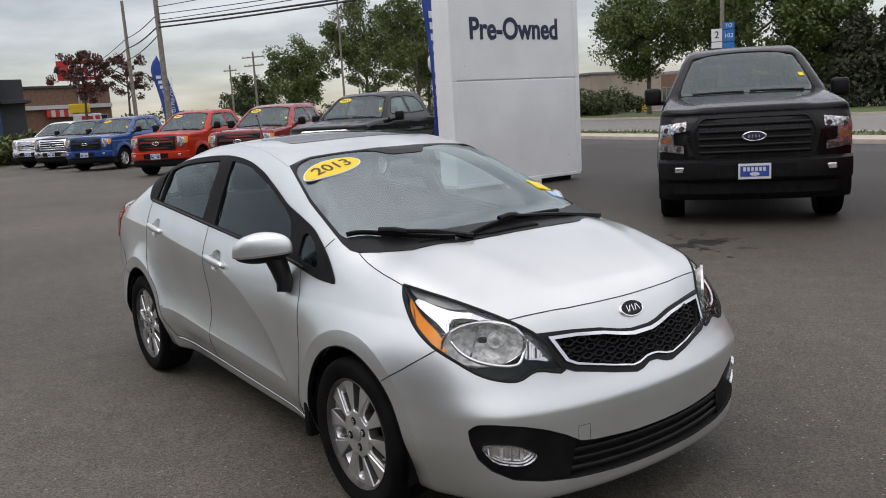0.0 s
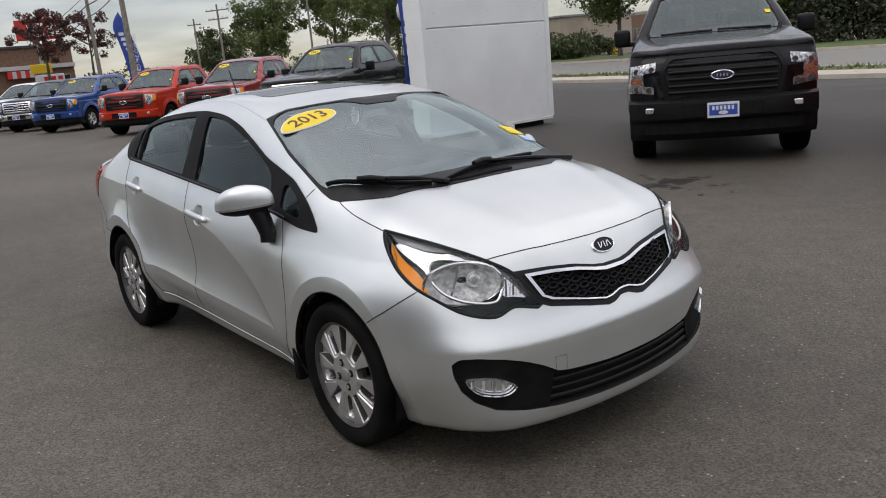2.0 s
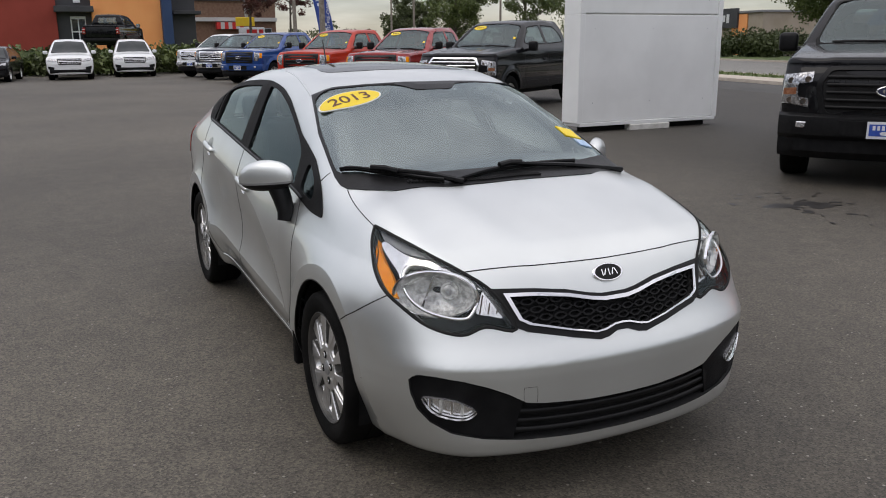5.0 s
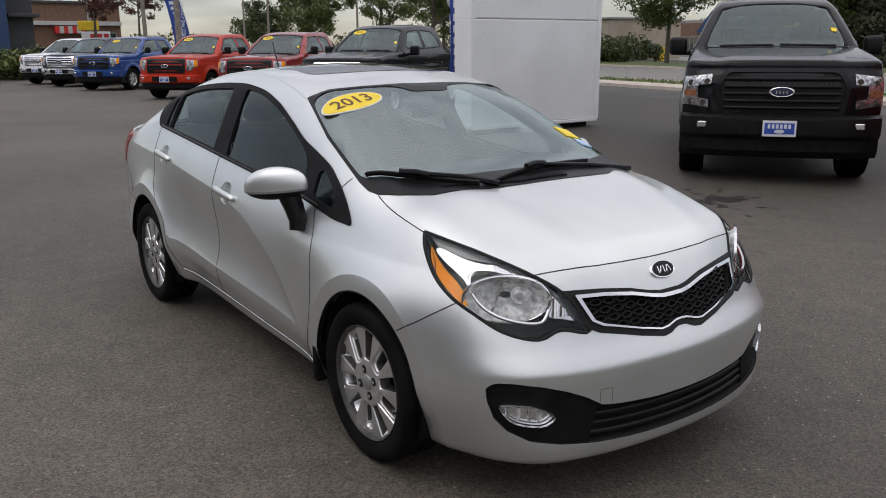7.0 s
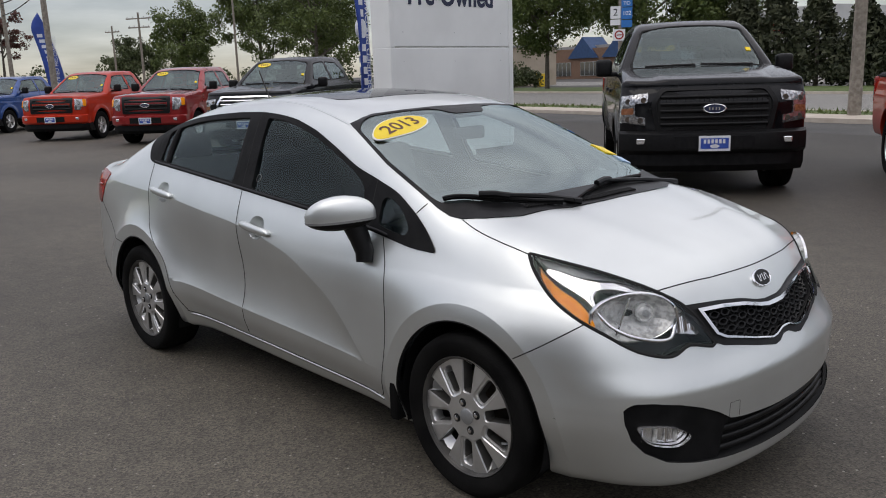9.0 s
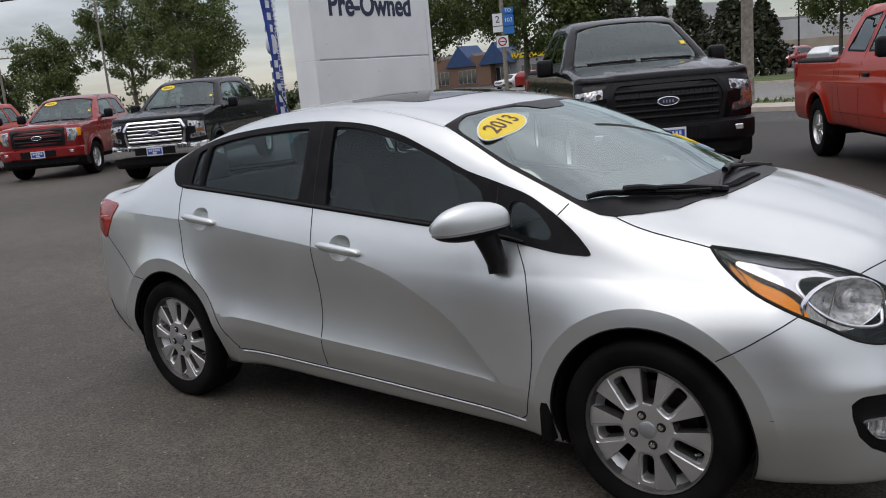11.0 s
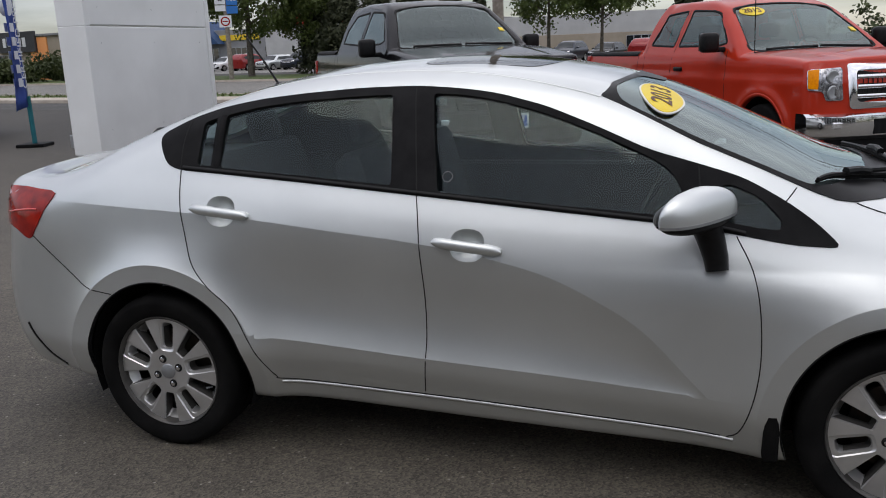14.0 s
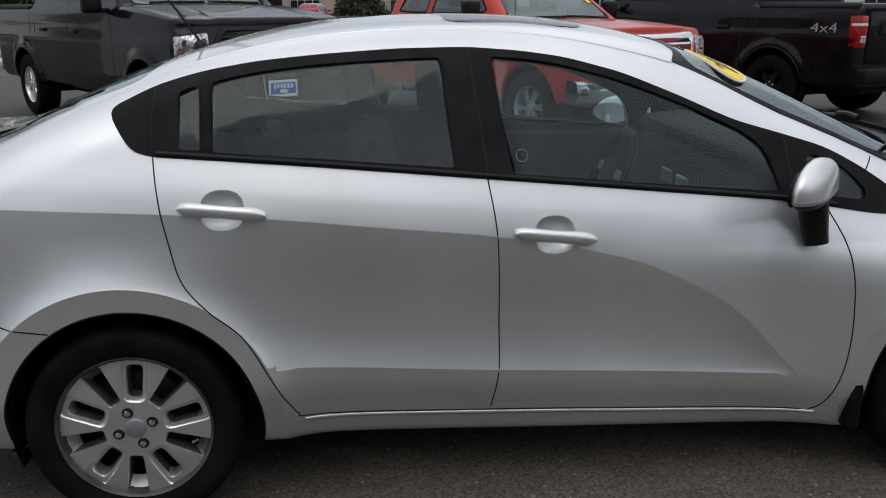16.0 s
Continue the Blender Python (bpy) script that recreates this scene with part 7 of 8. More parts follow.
text_part("route_number", "2", 0.6, TRIM, face_m(-0.31, 4.67), rs, 0.003)
text_part("route_number", "102", 0.36, PLATE_WHITE, face_m(0.385, 4.6), rs, 0.003)
text_part("route_word", "TO", 0.3, PLATE_WHITE, face_m(0.385, 5.2), rs, 0.003)
part("prohibition_ring", turned(bmesh.new(), [(0.28, 0.0), (0.28, 0.008), (0.2, 0.008), (0.2, 0.0)], 24, Matrix.Translation((0.176, -0.075, 3.3)) @ Matrix.Rotation(math.pi / 2, 4, "Y")), RED_LENS, rs)
part("prohibition_bar", bx((0.176, -0.25, 3.27), (0.184, 0.10, 3.33), 0, None), RED_LENS, rs)

# ---- trees, hedges, far woods ----
rng = np.random.default_rng(7)


def leaf_cloud(centres, radii, count, size, flat=0.35):
    """Small leaf quads scattered in clumps; returns vertices and faces."""
    pick = rng.integers(0, len(centres), count)
    d = rng.normal(size=(count, 3))
    d /= np.linalg.norm(d, axis=1, keepdims=True)
    p = centres[pick] + d * (radii[pick] * rng.random(count) ** 0.45)[:, None] * np.array((1, 1, 0.8))
    a = rng.normal(size=(count, 3))
    a /= np.linalg.norm(a, axis=1, keepdims=True)
    b = np.cross(a, rng.normal(size=(count, 3)))
    b /= np.maximum(np.linalg.norm(b, axis=1, keepdims=True), 1e-6)
    s = size * (0.6 + 0.8 * rng.random(count))[:, None]
    a, b = a * s, b * s * 0.55
    v = np.stack([p - a, p + b, p + a, p - b], 1).reshape(-1, 3)
    return v, np.arange(count * 4).reshape(-1, 4)


def tree(name, x, y, height, spread, trunk, leaf, label, leaves=7000, size=0.16, low=0.28, group="roadside trees", clumps=60, base=0.0, gaps=1.0):
    """A tapered trunk with forking limbs and a crown of leaf clumps round the limb ends."""
    t = thing(name, label, "tree", group, pose(x, y, base))
    bm = bmesh.new()
    tube(bm, [(0, 0, -0.1), (0.03 * height * 0.1, 0, height * 0.2), (0.05, 0.04, height * 0.45), (0.0, 0.08, height * 0.8)], trunk, 9, trunk * 0.25)
    tips = []
    for i in range(11):
        a, z0 = i * 2.4 + rng.random(), height * (low + 0.05 + 0.45 * i / 11)
        r = spread * (0.55 + 0.4 * rng.random()) * (1.0 - 0.5 * (i / 11) ** 2)
        e = np.array((r * math.cos(a), r * math.sin(a), min(height * 0.93, z0 + height * (0.12 + 0.2 * rng.random()))))
        m = np.array((e[0] * 0.5, e[1] * 0.5, z0 + (e[2] - z0) * 0.4))
        tube(bm, [(0, 0.03, z0), tuple(m), tuple(e)], trunk * 0.42, 6, trunk * 0.1)
        tips += [e, m * 0.5 + e * 0.5]
    part("trunk", bm, BARK, t, "grey bark trunk and limbs", smooth=True)
    c = []
    while len(c) < clumps:
        q = rng.normal(size=3)
        q /= np.linalg.norm(q)
        k = rng.random() ** 0.4
        z = height * (low + (1 - low) * (0.5 + 0.5 * q[2] * k))
        w = spread * math.sqrt(max(0.05, 1 - ((z / height - low) / (1 - low) - 0.42) ** 2 * 2.6))
        c.append((q[0] * k * w, q[1] * k * w, z))
    c = np.array(c + [tuple(q) for q in tips])
    r = spread * (0.13 + 0.16 * rng.random(len(c))) * gaps
    v, f = leaf_cloud(c, r * 1.1, int(leaves * 2.2), size * 0.68)
    mesh_object("crown", v, f, leaf, t, "crown of small leaves", smooth=False)
    return t


tree("leafy_tree", -39.8, 51.0, 10.5, 4.4, 0.22, LEAF, "green leafy roadside tree across the road", 12000, 0.17, gaps=1.0, clumps=95)
tree("leafy_tree", -29.2, 48.4, 11.5, 5.2, 0.26, LEAF, "broad green tree across the road", 15000, 0.18, 0.25, gaps=1.0, clumps=110)
tree("leafy_tree", -26.0, 52.0, 8.6, 3.6, 0.22, LEAF, "green tree with open crown", 9000, 0.17, 0.25, gaps=1.0, clumps=80)
tree("leafy_tree", -8.3, 46.6, 9.0, 3.3, 0.14, LEAF, "slim young green tree on the far verge", 11000, 0.14, 0.27, clumps=100, gaps=1.1)
tree("leafy_tree", -5.2, 46.6, 8.5, 3.0, 0.13, LEAF, "slim young green tree on the far verge", 10000, 0.14, 0.27, clumps=100, gaps=1.1)
tree("leafy_tree", -53.9, 38.6, 12.5, 4.2, 0.22, LEAF, "tall green tree behind the trucks", 9000, 0.17, 0.2)
tree("leafy_tree", -76.6, 47.7, 14.5, 4.8, 0.25, LEAF, "tall green tree behind the trucks", 9000, 0.2, 0.2)
tree("leafy_tree", -104.0, 53.0, 12.5, 5.0, 0.3, LEAF, "round green tree down the road", 8000, 0.24, 0.1)
tree("leafy_tree", -112.0, 49.0, 8.0, 4.5, 0.25, LEAF_DARK, "low dark green tree down the road", 5000, 0.24, 0.1)
tree("leafy_tree", -64.0, 47.0, 10.5, 4.4, 0.22, LEAF, "green tree beyond the lot edge", 7000, 0.18, 0.2)
tree("bronze_tree", -64.5, 14.6, 6.6, 2.6, 0.15, LEAF_RED, "bronze-leaved ornamental tree with bare branches", 2600, 0.13, 0.38, "bronze trees", 30, 0.9, 0.7)
tree("bronze_tree", -63.5, 17.6, 6.3, 2.3, 0.14, LEAF_RED, "bronze-leaved ornamental tree with bare branches", 2000, 0.13, 0.38, "bronze trees", 26, 0.9, 0.7)


def conifer(x, y, h, r, label):
    t = thing("conifer", label, "tree", "dark conifers", pose(x, y, 0))
    part("trunk", tube(bmesh.new(), [(0, 0, 0), (0, 0, h * 0.95)], 0.16, 7, 0.03), BARK, t)
    k = rng.random(150)
    a = rng.random(150) * 6.28
    w = r * (1 - k) ** 0.75 * (0.5 + 0.5 * rng.random(150))
    c = np.stack([w * np.cos(a), w * np.sin(a), h * (0.06 + 0.94 * k)], 1)
    v, f = leaf_cloud(c, 0.16 * r + 0.25 * r * (1 - k), 5200, 0.16)
    mesh_object("crown", v, f, NEEDLE, t, "dense dark needles", smooth=False)
    return t


for x, y, h, r in ((-23.0, 50.6, 5.8, 2.6), (-20.8, 50.6, 6.3, 2.4), (-18.0, 50.0, 6.0, 2.0), (-15.0, 49.2, 5.2, 2.0), (-13.0, 48.6, 4.4, 1.6), (-25.6, 52.2, 4.6, 2.2), (-0.5, 47.0, 4.2, 1.9)):
    conifer(x, y, h, r, "dark bushy spruce across the road")


def hedge(name, x, y, size, leaf, label, n, leafsize, group="bushes"):
    b = thing(name, label, "bush", group, pose(x, y, 0))
    m = 24
    c = np.stack([rng.uniform(-1, 1, m) * size[0], rng.uniform(-1, 1, m) * size[1], size[2] * (0.25 + 0.5 * rng.random(m))], 1)
    v, f = leaf_cloud(c, np.full(m, size[2] * 0.42), n, leafsize)
    v[:, 2] = np.abs(v[:, 2])
    mesh_object("foliage", v, f, leaf, b, smooth=False)
    part("stem", tube(bmesh.new(), [(0, 0, 0), (0.1, 0, size[2] * 0.5)], 0.06, 6), BARK, b)
    return b


for x, y, w, h in ((-52.8, 58.8, 2.6, 2.6), (-48.5, 57.0, 2.0, 1.9), (-56.5, 60.0, 1.8, 1.7)):
    hedge("bush", x, y, (w, w * 0.8, h), LEAF_DARK, "clipped dark green bush across the road", 3000, 0.15)
for y in np.arange(-16, 12, 2.0):
    hedge("hedge_shrub", -42.6 + 0.5 * math.sin(y), y, (1.3, 1.35, 1.45 + 0.15 * math.cos(2.1 * y)), LEAF if int(y) % 4 else LEAF_DARK, "dense green hedge shrub behind the parked cars", 1700, 0.13, "hedge shrubs")
for y in np.arange(13, 19, 2.0):
    hedge("hedge_shrub", -46.5, y, (1.2, 1.3, 1.0), LEAF_RED if y > 14 else LEAF, "low brownish hedge shrub at the lot edge", 1300, 0.12, "hedge shrubs")

# grass tufts along the verge
u = rng.uniform(-25, 70, 5200)
nn = rng.uniform(18.95, 20.6, 5200)
p0 = np.stack([ROAD_DIR.x * u + ROAD_NORMAL.x * nn, ROAD_DIR.y * u + ROAD_NORMAL.y * nn, np.full(5200, 0.1)], 1)
lean = rng.normal(size=(5200, 3)) * np.array((0.05, 0.05, 0.0)) + np.array((0, 0, 0.10)) * (0.5 + rng.random(5200))[:, None]
side = rng.normal(size=(5200, 3)) * np.array((0.02, 0.02, 0))
gv = np.stack([p0 - side, p0 + side, p0 + lean], 1).reshape(-1, 3)
tagged(mesh_object("verge_grass_blades", gv, np.arange(5200 * 3).reshape(-1, 3), LEAF, None, smooth=False), "tufts of green grass along the verge", "grass", kind="stuff")


def woods(name, pts, height, label):
    """A far belt of woods with an uneven top."""
    c, r = [], []
    for a, b in zip(pts, pts[1:]):
        a, b = np.array(a), np.array(b)
        for k in np.arange(0, 1, 5.0 / np.linalg.norm(b - a)):
            h = height * (0.55 + 0.5 * rng.random())
            for z in np.arange(0, h, 3.0):
                c.append((*(a + (b - a) * k + rng.normal(size=2) * 2), z + 1.0))
                r.append(3.0)
    v, f = leaf_cloud(np.array(c), np.array(r), len(c) * 60, 0.62)
    v[:, 2] = np.maximum(v[:, 2], 0)
    tagged(mesh_object(name, v, f, LEAF_DARK, None, smooth=False), label, "woods", kind="stuff")


woods("far_woods", [(-330, 10), (-300, 110), (-230, 190), (-120, 235), (0, 240), (110, 220), (200, 150)], 6.5, "distant belt of dark green woods")
woods("near_woods", [(60, 40), (75, -20), (60, -70), (0, -85), (-70, -80), (-120, -60)], 10, "belt of trees behind the dealership lot")

# ---- buildings and far cars ----
ORANGE = material("orange_render", (0.88, 0.35, 0.12), 0.8, second=(0.92, 0.39, 0.14), scale=0.6, bump=0.15)
BRICK_RED = material("dark_red_cladding", (0.26, 0.035, 0.022), 0.75, second=(0.31, 0.045, 0.03), scale=0.7, bump=0.1)
DARK_CLAD = material("charcoal_cladding", (0.035, 0.036, 0.04), 0.6, second=(0.05, 0.05, 0.055), scale=1.0)
BLUE_CLAD = material("deep_blue_cladding", (0.018, 0.045, 0.12), 0.6, second=(0.025, 0.055, 0.14), scale=1.0)
GREY_CLAD = material("grey_cladding", (0.22, 0.225, 0.23), 0.7, second=(0.27, 0.27, 0.275), scale=0.8)
BROWN_BRICK = material("brown_brick", (0.15, 0.085, 0.055), 0.85, second=(0.2, 0.12, 0.08), scale=4, bump=0.3)
BEIGE = material("beige_block_wall", (0.34, 0.29, 0.22), 0.85, second=(0.40, 0.34, 0.27), scale=0.8, bump=0.15)
PALE = material("pale_metal_cladding", (0.44, 0.44, 0.43), 0.6, second=(0.50, 0.50, 0.49), scale=0.7)
DARK_PANE = material("dark_window_pane", (0.015, 0.018, 0.02), 0.06, second=(0.02, 0.024, 0.028), scale=2, coat=1.0)
DARK_SCREEN = material("dark_car_glass", (0.03, 0.035, 0.037), 0.12, second=(0.045, 0.05, 0.052), scale=2, spec=0.25)
SIGN_RED = material("red_sign_face", (0.5, 0.02, 0.02), 0.5, second=(0.56, 0.03, 0.025), scale=4)
SIGN_YELLOW = material("yellow_sign_face", (0.75, 0.5, 0.02), 0.5, second=(0.8, 0.56, 0.03), scale=4)


def building(name, label, m):
    return thing(name, label, "building", m=m)


def window(parent, lo, hi, pane_dir, bars=2):
    """A framed window standing proud of a wall; pane_dir is the axis that it faces along."""
    w = part("window", bx(lo, hi, 0.01), STEEL, parent)
    ax = 1 - pane_dir
    span = hi[ax] - lo[ax]
    for i in range(bars):
        a, b = list(lo), list(hi)
        a[ax], b[ax] = lo[ax] + span * (i + 0.06) / bars, lo[ax] + span * (i + 0.94) / bars
        a[2] += 0.06
        b[2] -= 0.06
        a[pane_dir] -= 0.01
        b[pane_dir] += 0.01
        part("pane", bx(a, b), DARK_PANE, w)
    return w


# raised ground behind the hedge
eb = bmesh.new()
prof = [(-43.6, -0.05), (-45.2, 1.05), (-140, 1.2), (-140, -0.2)]
ra = [eb.verts.new((x, -70, z)) for x, z in prof]
rb = [eb.verts.new((x, 11.5, z)) for x, z in prof]
for k in range(3):
    eb.faces.new((ra[k], rb[k], rb[k + 1], ra[k + 1]))
eb.faces.new(rb), eb.faces.new(ra[::-1])
bmesh.ops.recalc_face_normals(eb, faces=eb.faces)
tagged(part("embankment", eb, GRASS), "grassy raised bank behind the hedge", "ground", kind="structure")

rest = building("restaurant", "orange and dark red fast-food restaurant with a blue fin", pose(-60.5, 0, 1.1))
part("orange_wall", bx((-9, 2.6, 0), (0, 7.25, 5.2), 0.03), ORANGE, rest)
part("entrance_block", bx((-8, 0.35, 0), (-0.5, 2.6, 4.1), 0.03), DARK_CLAD, rest)
part("red_wall", bx((-10, -9, 0), (-0.2, 0.35, 4.6), 0.03), BRICK_RED, rest)
part("blue_fin", bx((-2.0, 7.25, 0), (0.5, 7.95, 5.6), 0.03), BLUE_CLAD, rest)
part("grey_wing", bx((-12, 7.95, 0), (-1.5, 9.9, 4.2), 0.03), DARK_CLAD, rest)
part("wing_canopy", bx((-6, 8.2, 2.5), (-0.6, 10.2, 2.75), 0.03), DARK_CLAD, rest)
part("parapet", bx((-9.1, 2.55, 5.2), (0.06, 7.3, 5.32), 0.02), DARK_CLAD, rest)
part("canopy", bx((-0.6, 0.2, 2.55), (0.7, 2.7, 2.95), 0.03), DARK_CLAD, rest)
dr = part("door", bx((-0.5, 1.2, 0.0), (-0.42, 2.2, 2.3), 0.02), PLATE_WHITE, rest, "white framed glass door")
for y in (1.28, 1.74):
    part("pane", bx((-0.43, y, 0.2), (-0.405, y + 0.38, 1.2)), DARK_PANE, dr)
    part("pane", bx((-0.43, y, 1.3), (-0.405, y + 0.38, 2.1)), DARK_PANE, dr)
part("wall_lamp", bx((-0.5, 1.5, 3.2), (-0.42, 1.95, 3.8), 0.02), PLATE_WHITE, rest)
for i in range(8):
    part("sign_bar", bx((0.0, 3.55 + 0.36 * i + (0.2 if i > 3 else 0), 3.5), (0.06, 3.80 + 0.36 * i + (0.2 if i > 3 else 0), 3.85)), NAVY, rest)
window(rest, (-6.5, 9.88, 0.6), (-2.2, 9.95, 2.3), 1, 4)

brn = building("brown_building", "low brown brick building with a red striped awning", pose(-88, 17.5, 0.8))
part("wall", bx((-12, -4.5, 0), (0, 5.5, 5.0), 0.03), BROWN_BRICK, brn)
part("roof_edge", bx((-12.2, -4.7, 5.0), (0.2, 5.7, 5.25), 0.02), DARK_CLAD, brn)
part("fascia", bx((0.0, -4.5, 2.9), (0.5, 5.5, 3.3), 0.02), PALE, brn)
for i in range(7):
    part("awning_stripe", bx((0.0, -1.0 + 0.4 * i, 2.1), (0.8, -0.6 + 0.4 * i, 2.8), 0.02), SIGN_RED if i % 2 == 0 else PALE, brn)
window(brn, (0.0, 2.4, 0.5), (0.05, 5.0, 2.2), 0, 3)


def pole_sign(name, x, y, z, w, h, mat, label, base=0.9, stripe=None):
    s = thing(name, label, "sign", "far pole signs", pose(x, y, 0, 0, 0, -12))
    part("post", tube(bmesh.new(), [(0, 0, base), (0, 0, z)], 0.14, 8), STEEL, s)
    part("sign_box", bx((-0.2, -w / 2, z), (0.2, w / 2, z + h), 0.05), mat, s)
    if stripe:
        part("sign_patch", bx((0.2, -w * 0.2, z + h * 0.15), (0.22, w * 0.2, z + h * 0.8), 0.02), stripe, s)
        part("sign_patch", bx((0.2, w * 0.28, z + h * 0.15), (0.22, w * 0.44, z + h * 0.8), 0.02), stripe, s)
    return s


pole_sign("restaurant_sign", -70.8, 15.8, 5.6, 3.0, 1.6, SIGN_RED, "red and white box sign on a tall post", stripe=PLATE_WHITE)
pole_sign("arrow_sign", -70.1, 15.5, 2.9, 1.6, 0.75, SIGN_YELLOW, "yellow box sign on a post")
pole_sign("price_sign", -70.0, 16.0, 1.9, 2.2, 0.9, PLATE_WHITE, "white price board with red figures", stripe=SIGN_RED)

# shops across the road
ang = math.degrees(math.atan2(ROAD_DIR.y, ROAD_DIR.x)) - 180
mall = building("shopping_centre", "long low shopping centre with grey and pale walls", pose(-68, 113, 0, 0, 0, ang))
part("wall", bx((-55, 0, 0), (40, 18, 5.5), 0.03), GREY_CLAD, mall)
part("pale_store", bx((6, -1.0, 0), (30, 16, 8.5), 0.03), PALE, mall)
part("brown_store", bx((-34, -1.2, 0), (-8, 16, 5.0), 0.03), BROWN_BRICK, mall)
part("sign_red", bx((12, -1.15, 5.6), (24, -1.0, 7.0)), SIGN_RED, mall)
part("sign_orange", bx((-4, -0.2, 3.9), (4, 0.0, 4.7)), SIGN_YELLOW, mall)
gb3 = bmesh.new()
for x0 in (-19, -10.5):
    tri_v = [gb3.verts.new(q) for q in ((x0, -1.6, 3.4), (x0 + 7.5, -1.6, 3.4), (x0 + 3.75, -1.6, 6.9), (x0, 3, 3.4), (x0 + 7.5, 3, 3.4), (x0 + 3.75, 3, 6.9))]
    for q in ((0, 1, 2), (3, 5, 4), (0, 2, 5, 3), (1, 4, 5, 2), (0, 3, 4, 1)):
        gb3.faces.new([tri_v[i] for i in q])
part("blue_gable", gb3, material("bright_blue_roof", (0.012, 0.045, 0.12), 0.6, second=(0.02, 0.06, 0.16), scale=2), mall, "bright blue gabled roof")
for i in range(9):
    window(mall, (-30 + 7 * i, -1.32 if -34 < -30 + 7 * i < -9 else -0.12, 0.5), (-25.5 + 7 * i, -1.2 if -34 < -30 + 7 * i < -9 else 0.0, 2.8), 1, 4)

shed = building("warehouse_store", "large beige block store with a pale upper wall", pose(-9, 84, 0, 0, 0, ang))
part("wall", bx((-14, 0, 0), (18, 22, 2.4), 0.03), BEIGE, shed)
part("upper_wall", bx((-14, 0.15, 2.4), (18, 22, 4.4), 0.03), PALE, shed)
part("base_band", bx((-14.1, -0.06, 0), (18.1, 0.0, 0.7)), BROWN_BRICK, shed)
for i in range(3):
    window(shed, (2 + 5 * i, -0.12, 0.9), (5 + 5 * i, 0.0, 2.1), 1, 4)
gar = building("garage_building", "long white garage building with barred window strips", pose(34, 53, 0, 0, 0, -32))
part("wall", bx((-22, 0, 0), (26, 12, 5.0), 0.03), PALE, gar)
part("lower_band", bx((-22.05, -0.05, 0), (26.05, 0.0, 0.9)), GREY_CLAD, gar)
for i in range(9):
    window(gar, (-20 + 5.0 * i, -0.10, 1.2), (-16.2 + 5.0 * i, 0.0, 2.5), 1, 5)
part("roof_edge", bx((-22.3, -0.4, 5.0), (26.3, 12.3, 5.3), 0.03), GREY_CLAD, gar)

# an unseen building added behind the camera to shape what the car reflects
deal = building("unseen_dealership", "unseen long pale glazed building with a white fascia, added for reflections", pose(0, -19, 0))
part("wall", bx((-34, -14, 0), (30, 0, 5.4), 0.03), PALE, deal)
# block added close behind, to darken the car's side windows
part("entrance_block", bx((-6, 0.0, 0), (6.5, 8.0, 7.4), 0.03), GREY_CLAD, deal, "tall grey unseen block added to darken reflections")
for i in range(4):
    window(deal, (-5.4 + 3.0 * i, 8.0, 0.4), (-2.9 + 3.0 * i, 8.08, 5.6), 1, 2)
part("fascia", bx((-34.3, -0.2, 4.0), (30.3, 0.3, 5.9), 0.03), SIGN_WHITE, deal)
for i in range(15):
    window(deal, (-33 + 4.2 * i, 0.0, 0.3), (-29.2 + 4.2 * i, 0.08, 3.6), 1, 2)


# store with a dark sign band down the road
store = building("corner_store", "low store with an orange wall and a dark sign band", pose(-61.5, 62.5, 0, 0, 0, ang))
part("wall", bx((-6, 0, 0), (6, 9, 4.0), 0.03), BEIGE, store)
part("orange_wall", bx((1.0, -0.12, 0), (3.6, 0.0, 3.9), 0.02), ORANGE, store)
part("sign_band", bx((-3.6, -0.35, 2.6), (2.2, -0.12, 4.5), 0.03), DARK_CLAD, store)
for i in range(5):
    part("sign_bar", bx((-2.6 + 0.75 * i, -0.40, 3.1 + 0.1 * (i % 2)), (-2.15 + 0.75 * i, -0.35, 3.95 - 0.1 * (i % 2))), PLATE_WHITE, store)
window(store, (-5.5, -0.10, 0.4), (-1.5, 0.0, 2.4), 1, 4)
part("roof_edge", bx((-6.2, -0.2, 4.0), (6.2, 9.2, 4.2), 0.02), GREY_CLAD, store)
for x, y, w, h in ((-50.0, 50.0, 2.2, 2.0), (-46.6, 52.2, 2.0, 1.9), (-53.5, 47.5, 2.2, 1.8)):
    hedge("bush", x, y, (w, w * 0.8, h), LEAF_DARK, "clipped dark green bush across the road", 3000, 0.15)


yb = thing("collection_box", "small bright yellow collection box on the far verge", "box", m=pose(-50.0, 63.0, 0, 0, 0, ang))
part("body", bx((-0.42, -0.38, 0.0), (0.42, 0.38, 1.15), 0.04), SIGN_YELLOW, yb)
part("lid", bx((-0.45, -0.41, 1.15), (0.45, 0.41, 1.27), 0.04), SIGN_YELLOW, yb)
part("slot", bx((-0.25, -0.40, 0.88), (0.25, -0.38, 0.98)), GAP, yb)


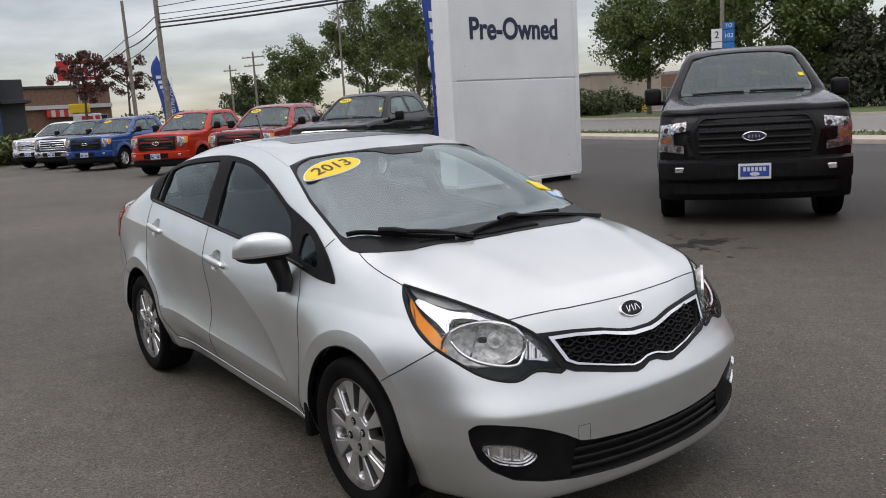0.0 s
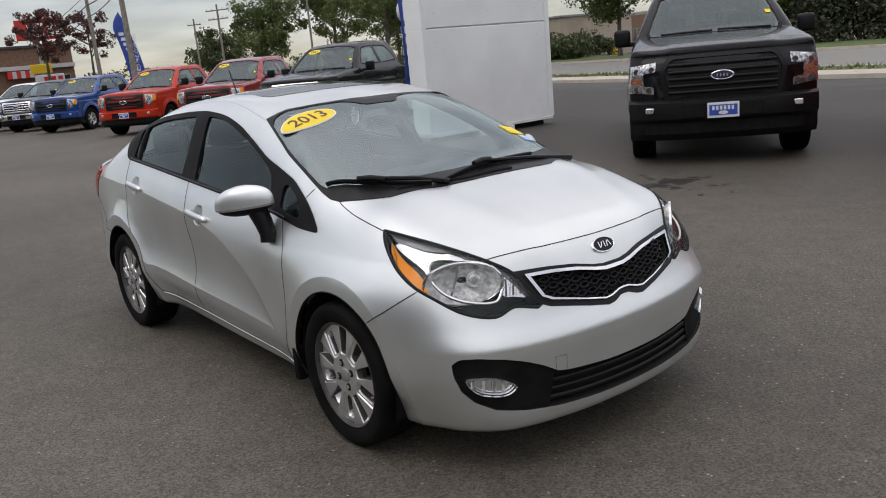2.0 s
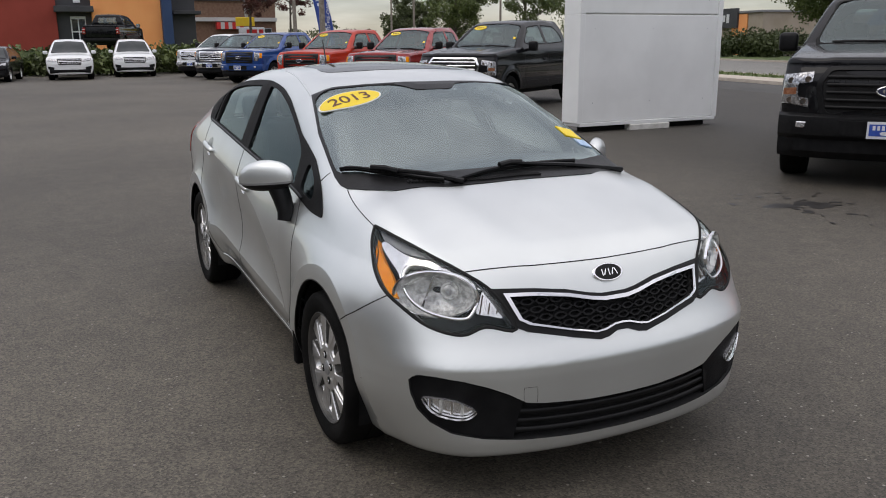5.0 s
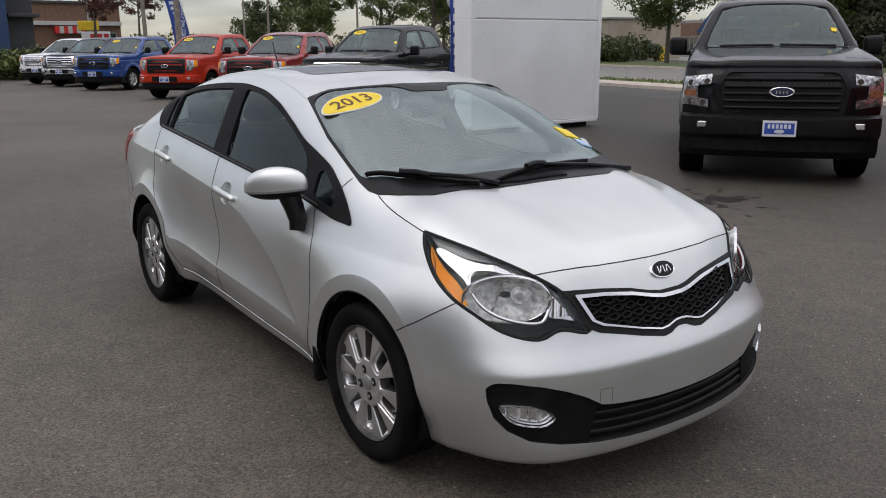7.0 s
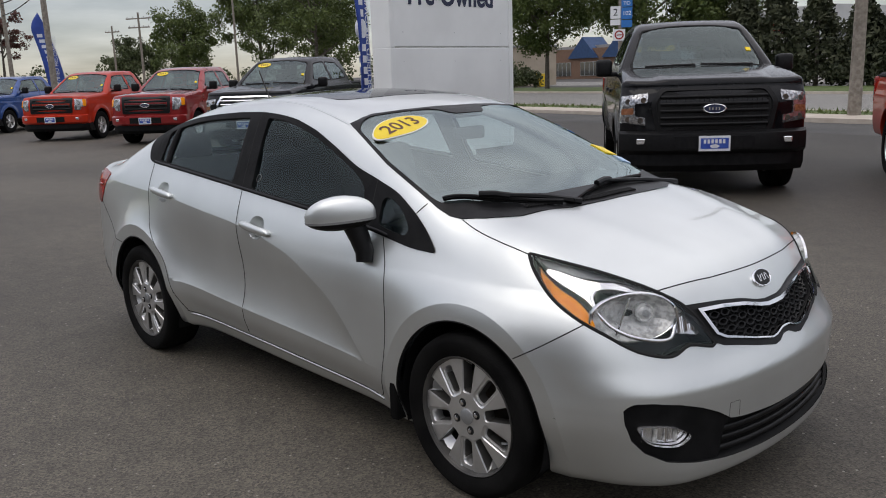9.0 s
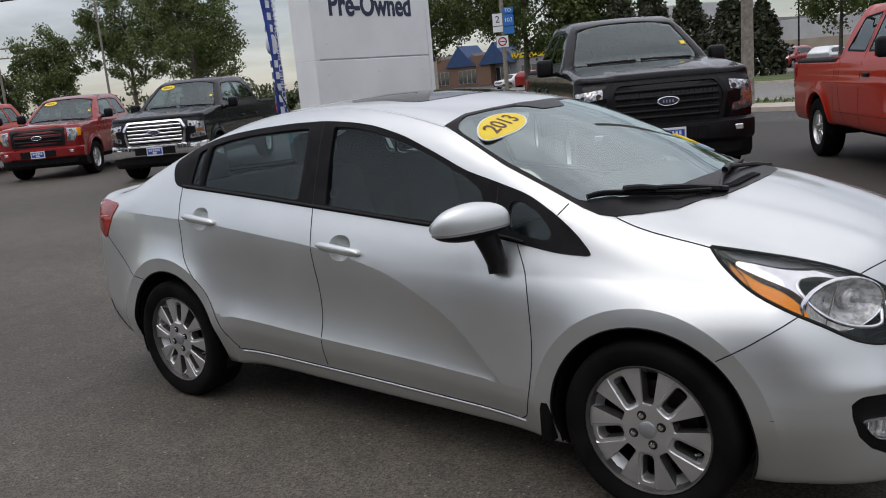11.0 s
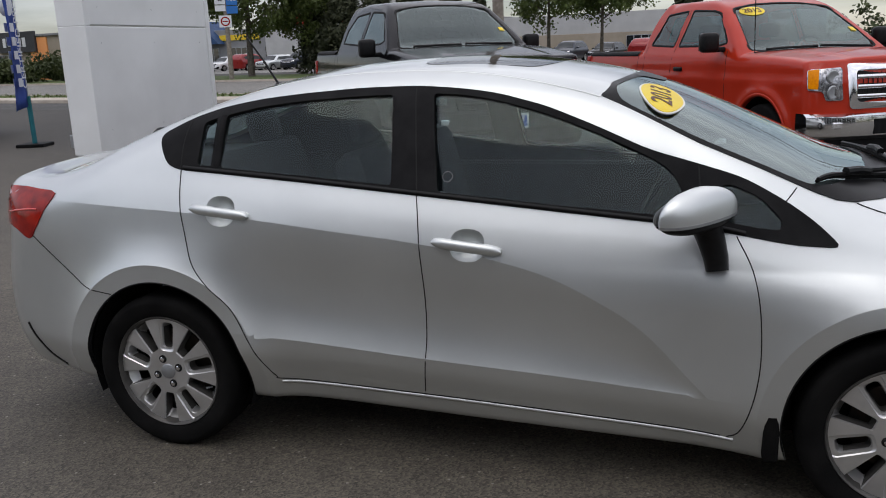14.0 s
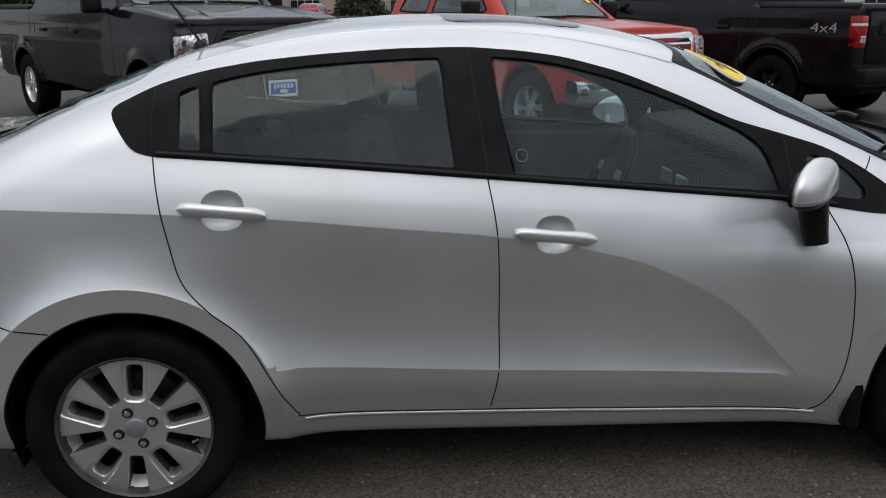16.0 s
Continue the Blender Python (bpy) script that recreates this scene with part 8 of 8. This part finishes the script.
# white SUVs and far parked cars
def suv_field(x, y, z):
    y = np.abs(y)
    side = (y - spline([0.25, 0.4, 0.7, 0.95, 1.1, 1.3, 1.7], [0.85, 0.92, 0.95, 0.94, 0.88, 0.80, 0.64])(z)) * 0.93
    top = (z - spline([-2.35, -2.2, -1.9, -1.0, 0.0, 0.35, 1.15, 1.4, 2.0, 2.3], [1.1, 1.35, 1.62, 1.72, 1.73, 1.66, 1.17, 1.12, 1.0, 0.8])(x) + 0.07 * y ** 2) * 0.8
    q = y / 0.9
    g = smax(smax(side, top, 0.1), x - 2.32 + 0.1 * q ** 2 + 0.14 * q ** 4 + 0.25 * np.clip((z - 0.6) / 0.5, 0, 1) ** 2 * 0.5, 0.12)
    g = smax(smax(g, -2.3 - x + 0.1 * q ** 4, 0.08), 0.25 - z, 0.05)
    for cx in (1.42, -1.42):
        g = np.maximum(g, -np.maximum(np.hypot(x - cx, z - 0.36) - 0.40, 0.55 - y))
    return g


def parked_suv(label, m):
    t = thing("parked_suv", label, "car", "white SUVs by the hedge")
    f = suv_field
    v, q = net(f, (-2.45, -1.05, 0.2), (2.45, 1.05, 1.8), 0.05)
    screen = rounded([(0.42, -0.58), (1.10, -0.76), (1.16, 0), (1.10, 0.76), (0.42, 0.58), (0.38, 0)], 0.05, 2)
    win = rounded([(0.75, 1.16), (0.25, 1.52), (-1.2, 1.55), (-1.75, 1.42), (-1.7, 1.18)], 0.05, 2)
    shell("body", v, q, slope(f, v, 0.01), WHITE_PAINT, t)
    patch("windscreen", f, screen, "T", DARK_SCREEN, t, 0.015, 0.01, 0.1, "dark windscreen")
    for s, view in ((-1, "R"), (1, "L")):
        patch("side_glass", f, win, view, DARK_SCREEN, t, 0.015, 0.01, 0.1)
        part("door_mirror", bx((0.55, s * 1.0 - 0.1, 1.10), (0.68, s * 1.0 + 0.1, 1.25), 0.04), WHITE_PAINT, t, smooth=True)
        patch("headlamp", f, rounded([(s * 0.52, 0.86), (s * 0.86, 0.93), (s * 0.86, 0.82), (s * 0.52, 0.78)], 0.02, 2), "F", TRUCK_LAMP, t, 0.03, 0.01, 0.08)
        patch("fog_vent", f, rounded([(s * 0.62, 0.56), (s * 0.86, 0.60), (s * 0.84, 0.46), (s * 0.64, 0.46)], 0.02, 2), "F", TRIM, t, 0.03, 0.01, 0.08)
    patch("grille", f, rounded([(-0.50, 0.90), (0.50, 0.90), (0.46, 0.66), (-0.46, 0.66)], 0.04, 2), "F", TRIM, t, 0.03, 0.01, 0.1)
    for z in (0.84, 0.78, 0.72):
        ribbon("grille_bar", f, [(y, z) for y in np.linspace(-0.46, 0.46, 9)], "F", CHROME, t, 0.028, height=0.042)
    patch("lower_intake", f, rounded([(-0.80, 0.47), (0.80, 0.47), (0.82, 0.30), (-0.82, 0.30)], 0.04, 2), "F", TRIM, t, 0.03, 0.01, 0.1)
    for wx in (1.42, -1.42):
        for wy in (-0.80, 0.80):
            wheel(t, wx, wy, 0.36, 0.24, 0.24, 6, style="six")
    t.matrix_world = m
    return t


w1 = parked_suv("white SUV with chrome-barred grille in front of the hedge", pose(-38.3, 0.0, 0, 0, 0, -4))
copy_thing(w1, pose(-40.2, 2.9, 0, 0, 0, -4))
dk = copy_thing(w1, pose(-37.6, -3.2, 0, 0, 0, -8))
dk["label"] = "black car parked in front of the hedge"
dk["group"] = "parked cars"
dk.scale = (1, 1, 0.84)
for o in dk.children_recursive:
    if o.material_slots and o.data.materials[0] == WHITE_PAINT:
        o.material_slots[0].link = "OBJECT"
        o.material_slots[0].material = BLACK_PAINT
hill = copy_thing(new_truck, pose(-53.5, 3.4, 1.1, 0, 0, 160))
hill["label"] = "black pickup parked beside the orange restaurant"
FAR_PAINTS = (DARK_RED_PAINT, BLACK_PAINT, SLATE_PAINT, SILVER, DARK_RED_PAINT, WHITE_PAINT, BLACK_PAINT, SILVER)
far_names = ("dark red", "black", "slate grey", "silver", "dark red", "white", "black", "silver")
for i in range(14):
    p = ROAD_NORMAL * 63.5 + ROAD_DIR * (18 + 3.3 * i + (2.0 if i > 6 else 0))
    c = copy_thing(w1, pose(p.x, p.y, 0, 0, 0, ang + 90 + (180 if i % 3 else 0)))
    c["label"], c["group"] = far_names[i % 8] + " car parked at the far shops", "cars at the far shops"
    c.scale = (1, 1, 0.86 if i % 2 else 0.98)
    for o in c.children_recursive:
        if o.material_slots and o.data.materials[0] == WHITE_PAINT:
            o.material_slots[0].link = "OBJECT"
            o.material_slots[0].material = FAR_PAINTS[i % 8]
strip("far_car_park", 52.0, 68.0, 0.03, ROAD, "pale asphalt car park of the far shops", category="car park")
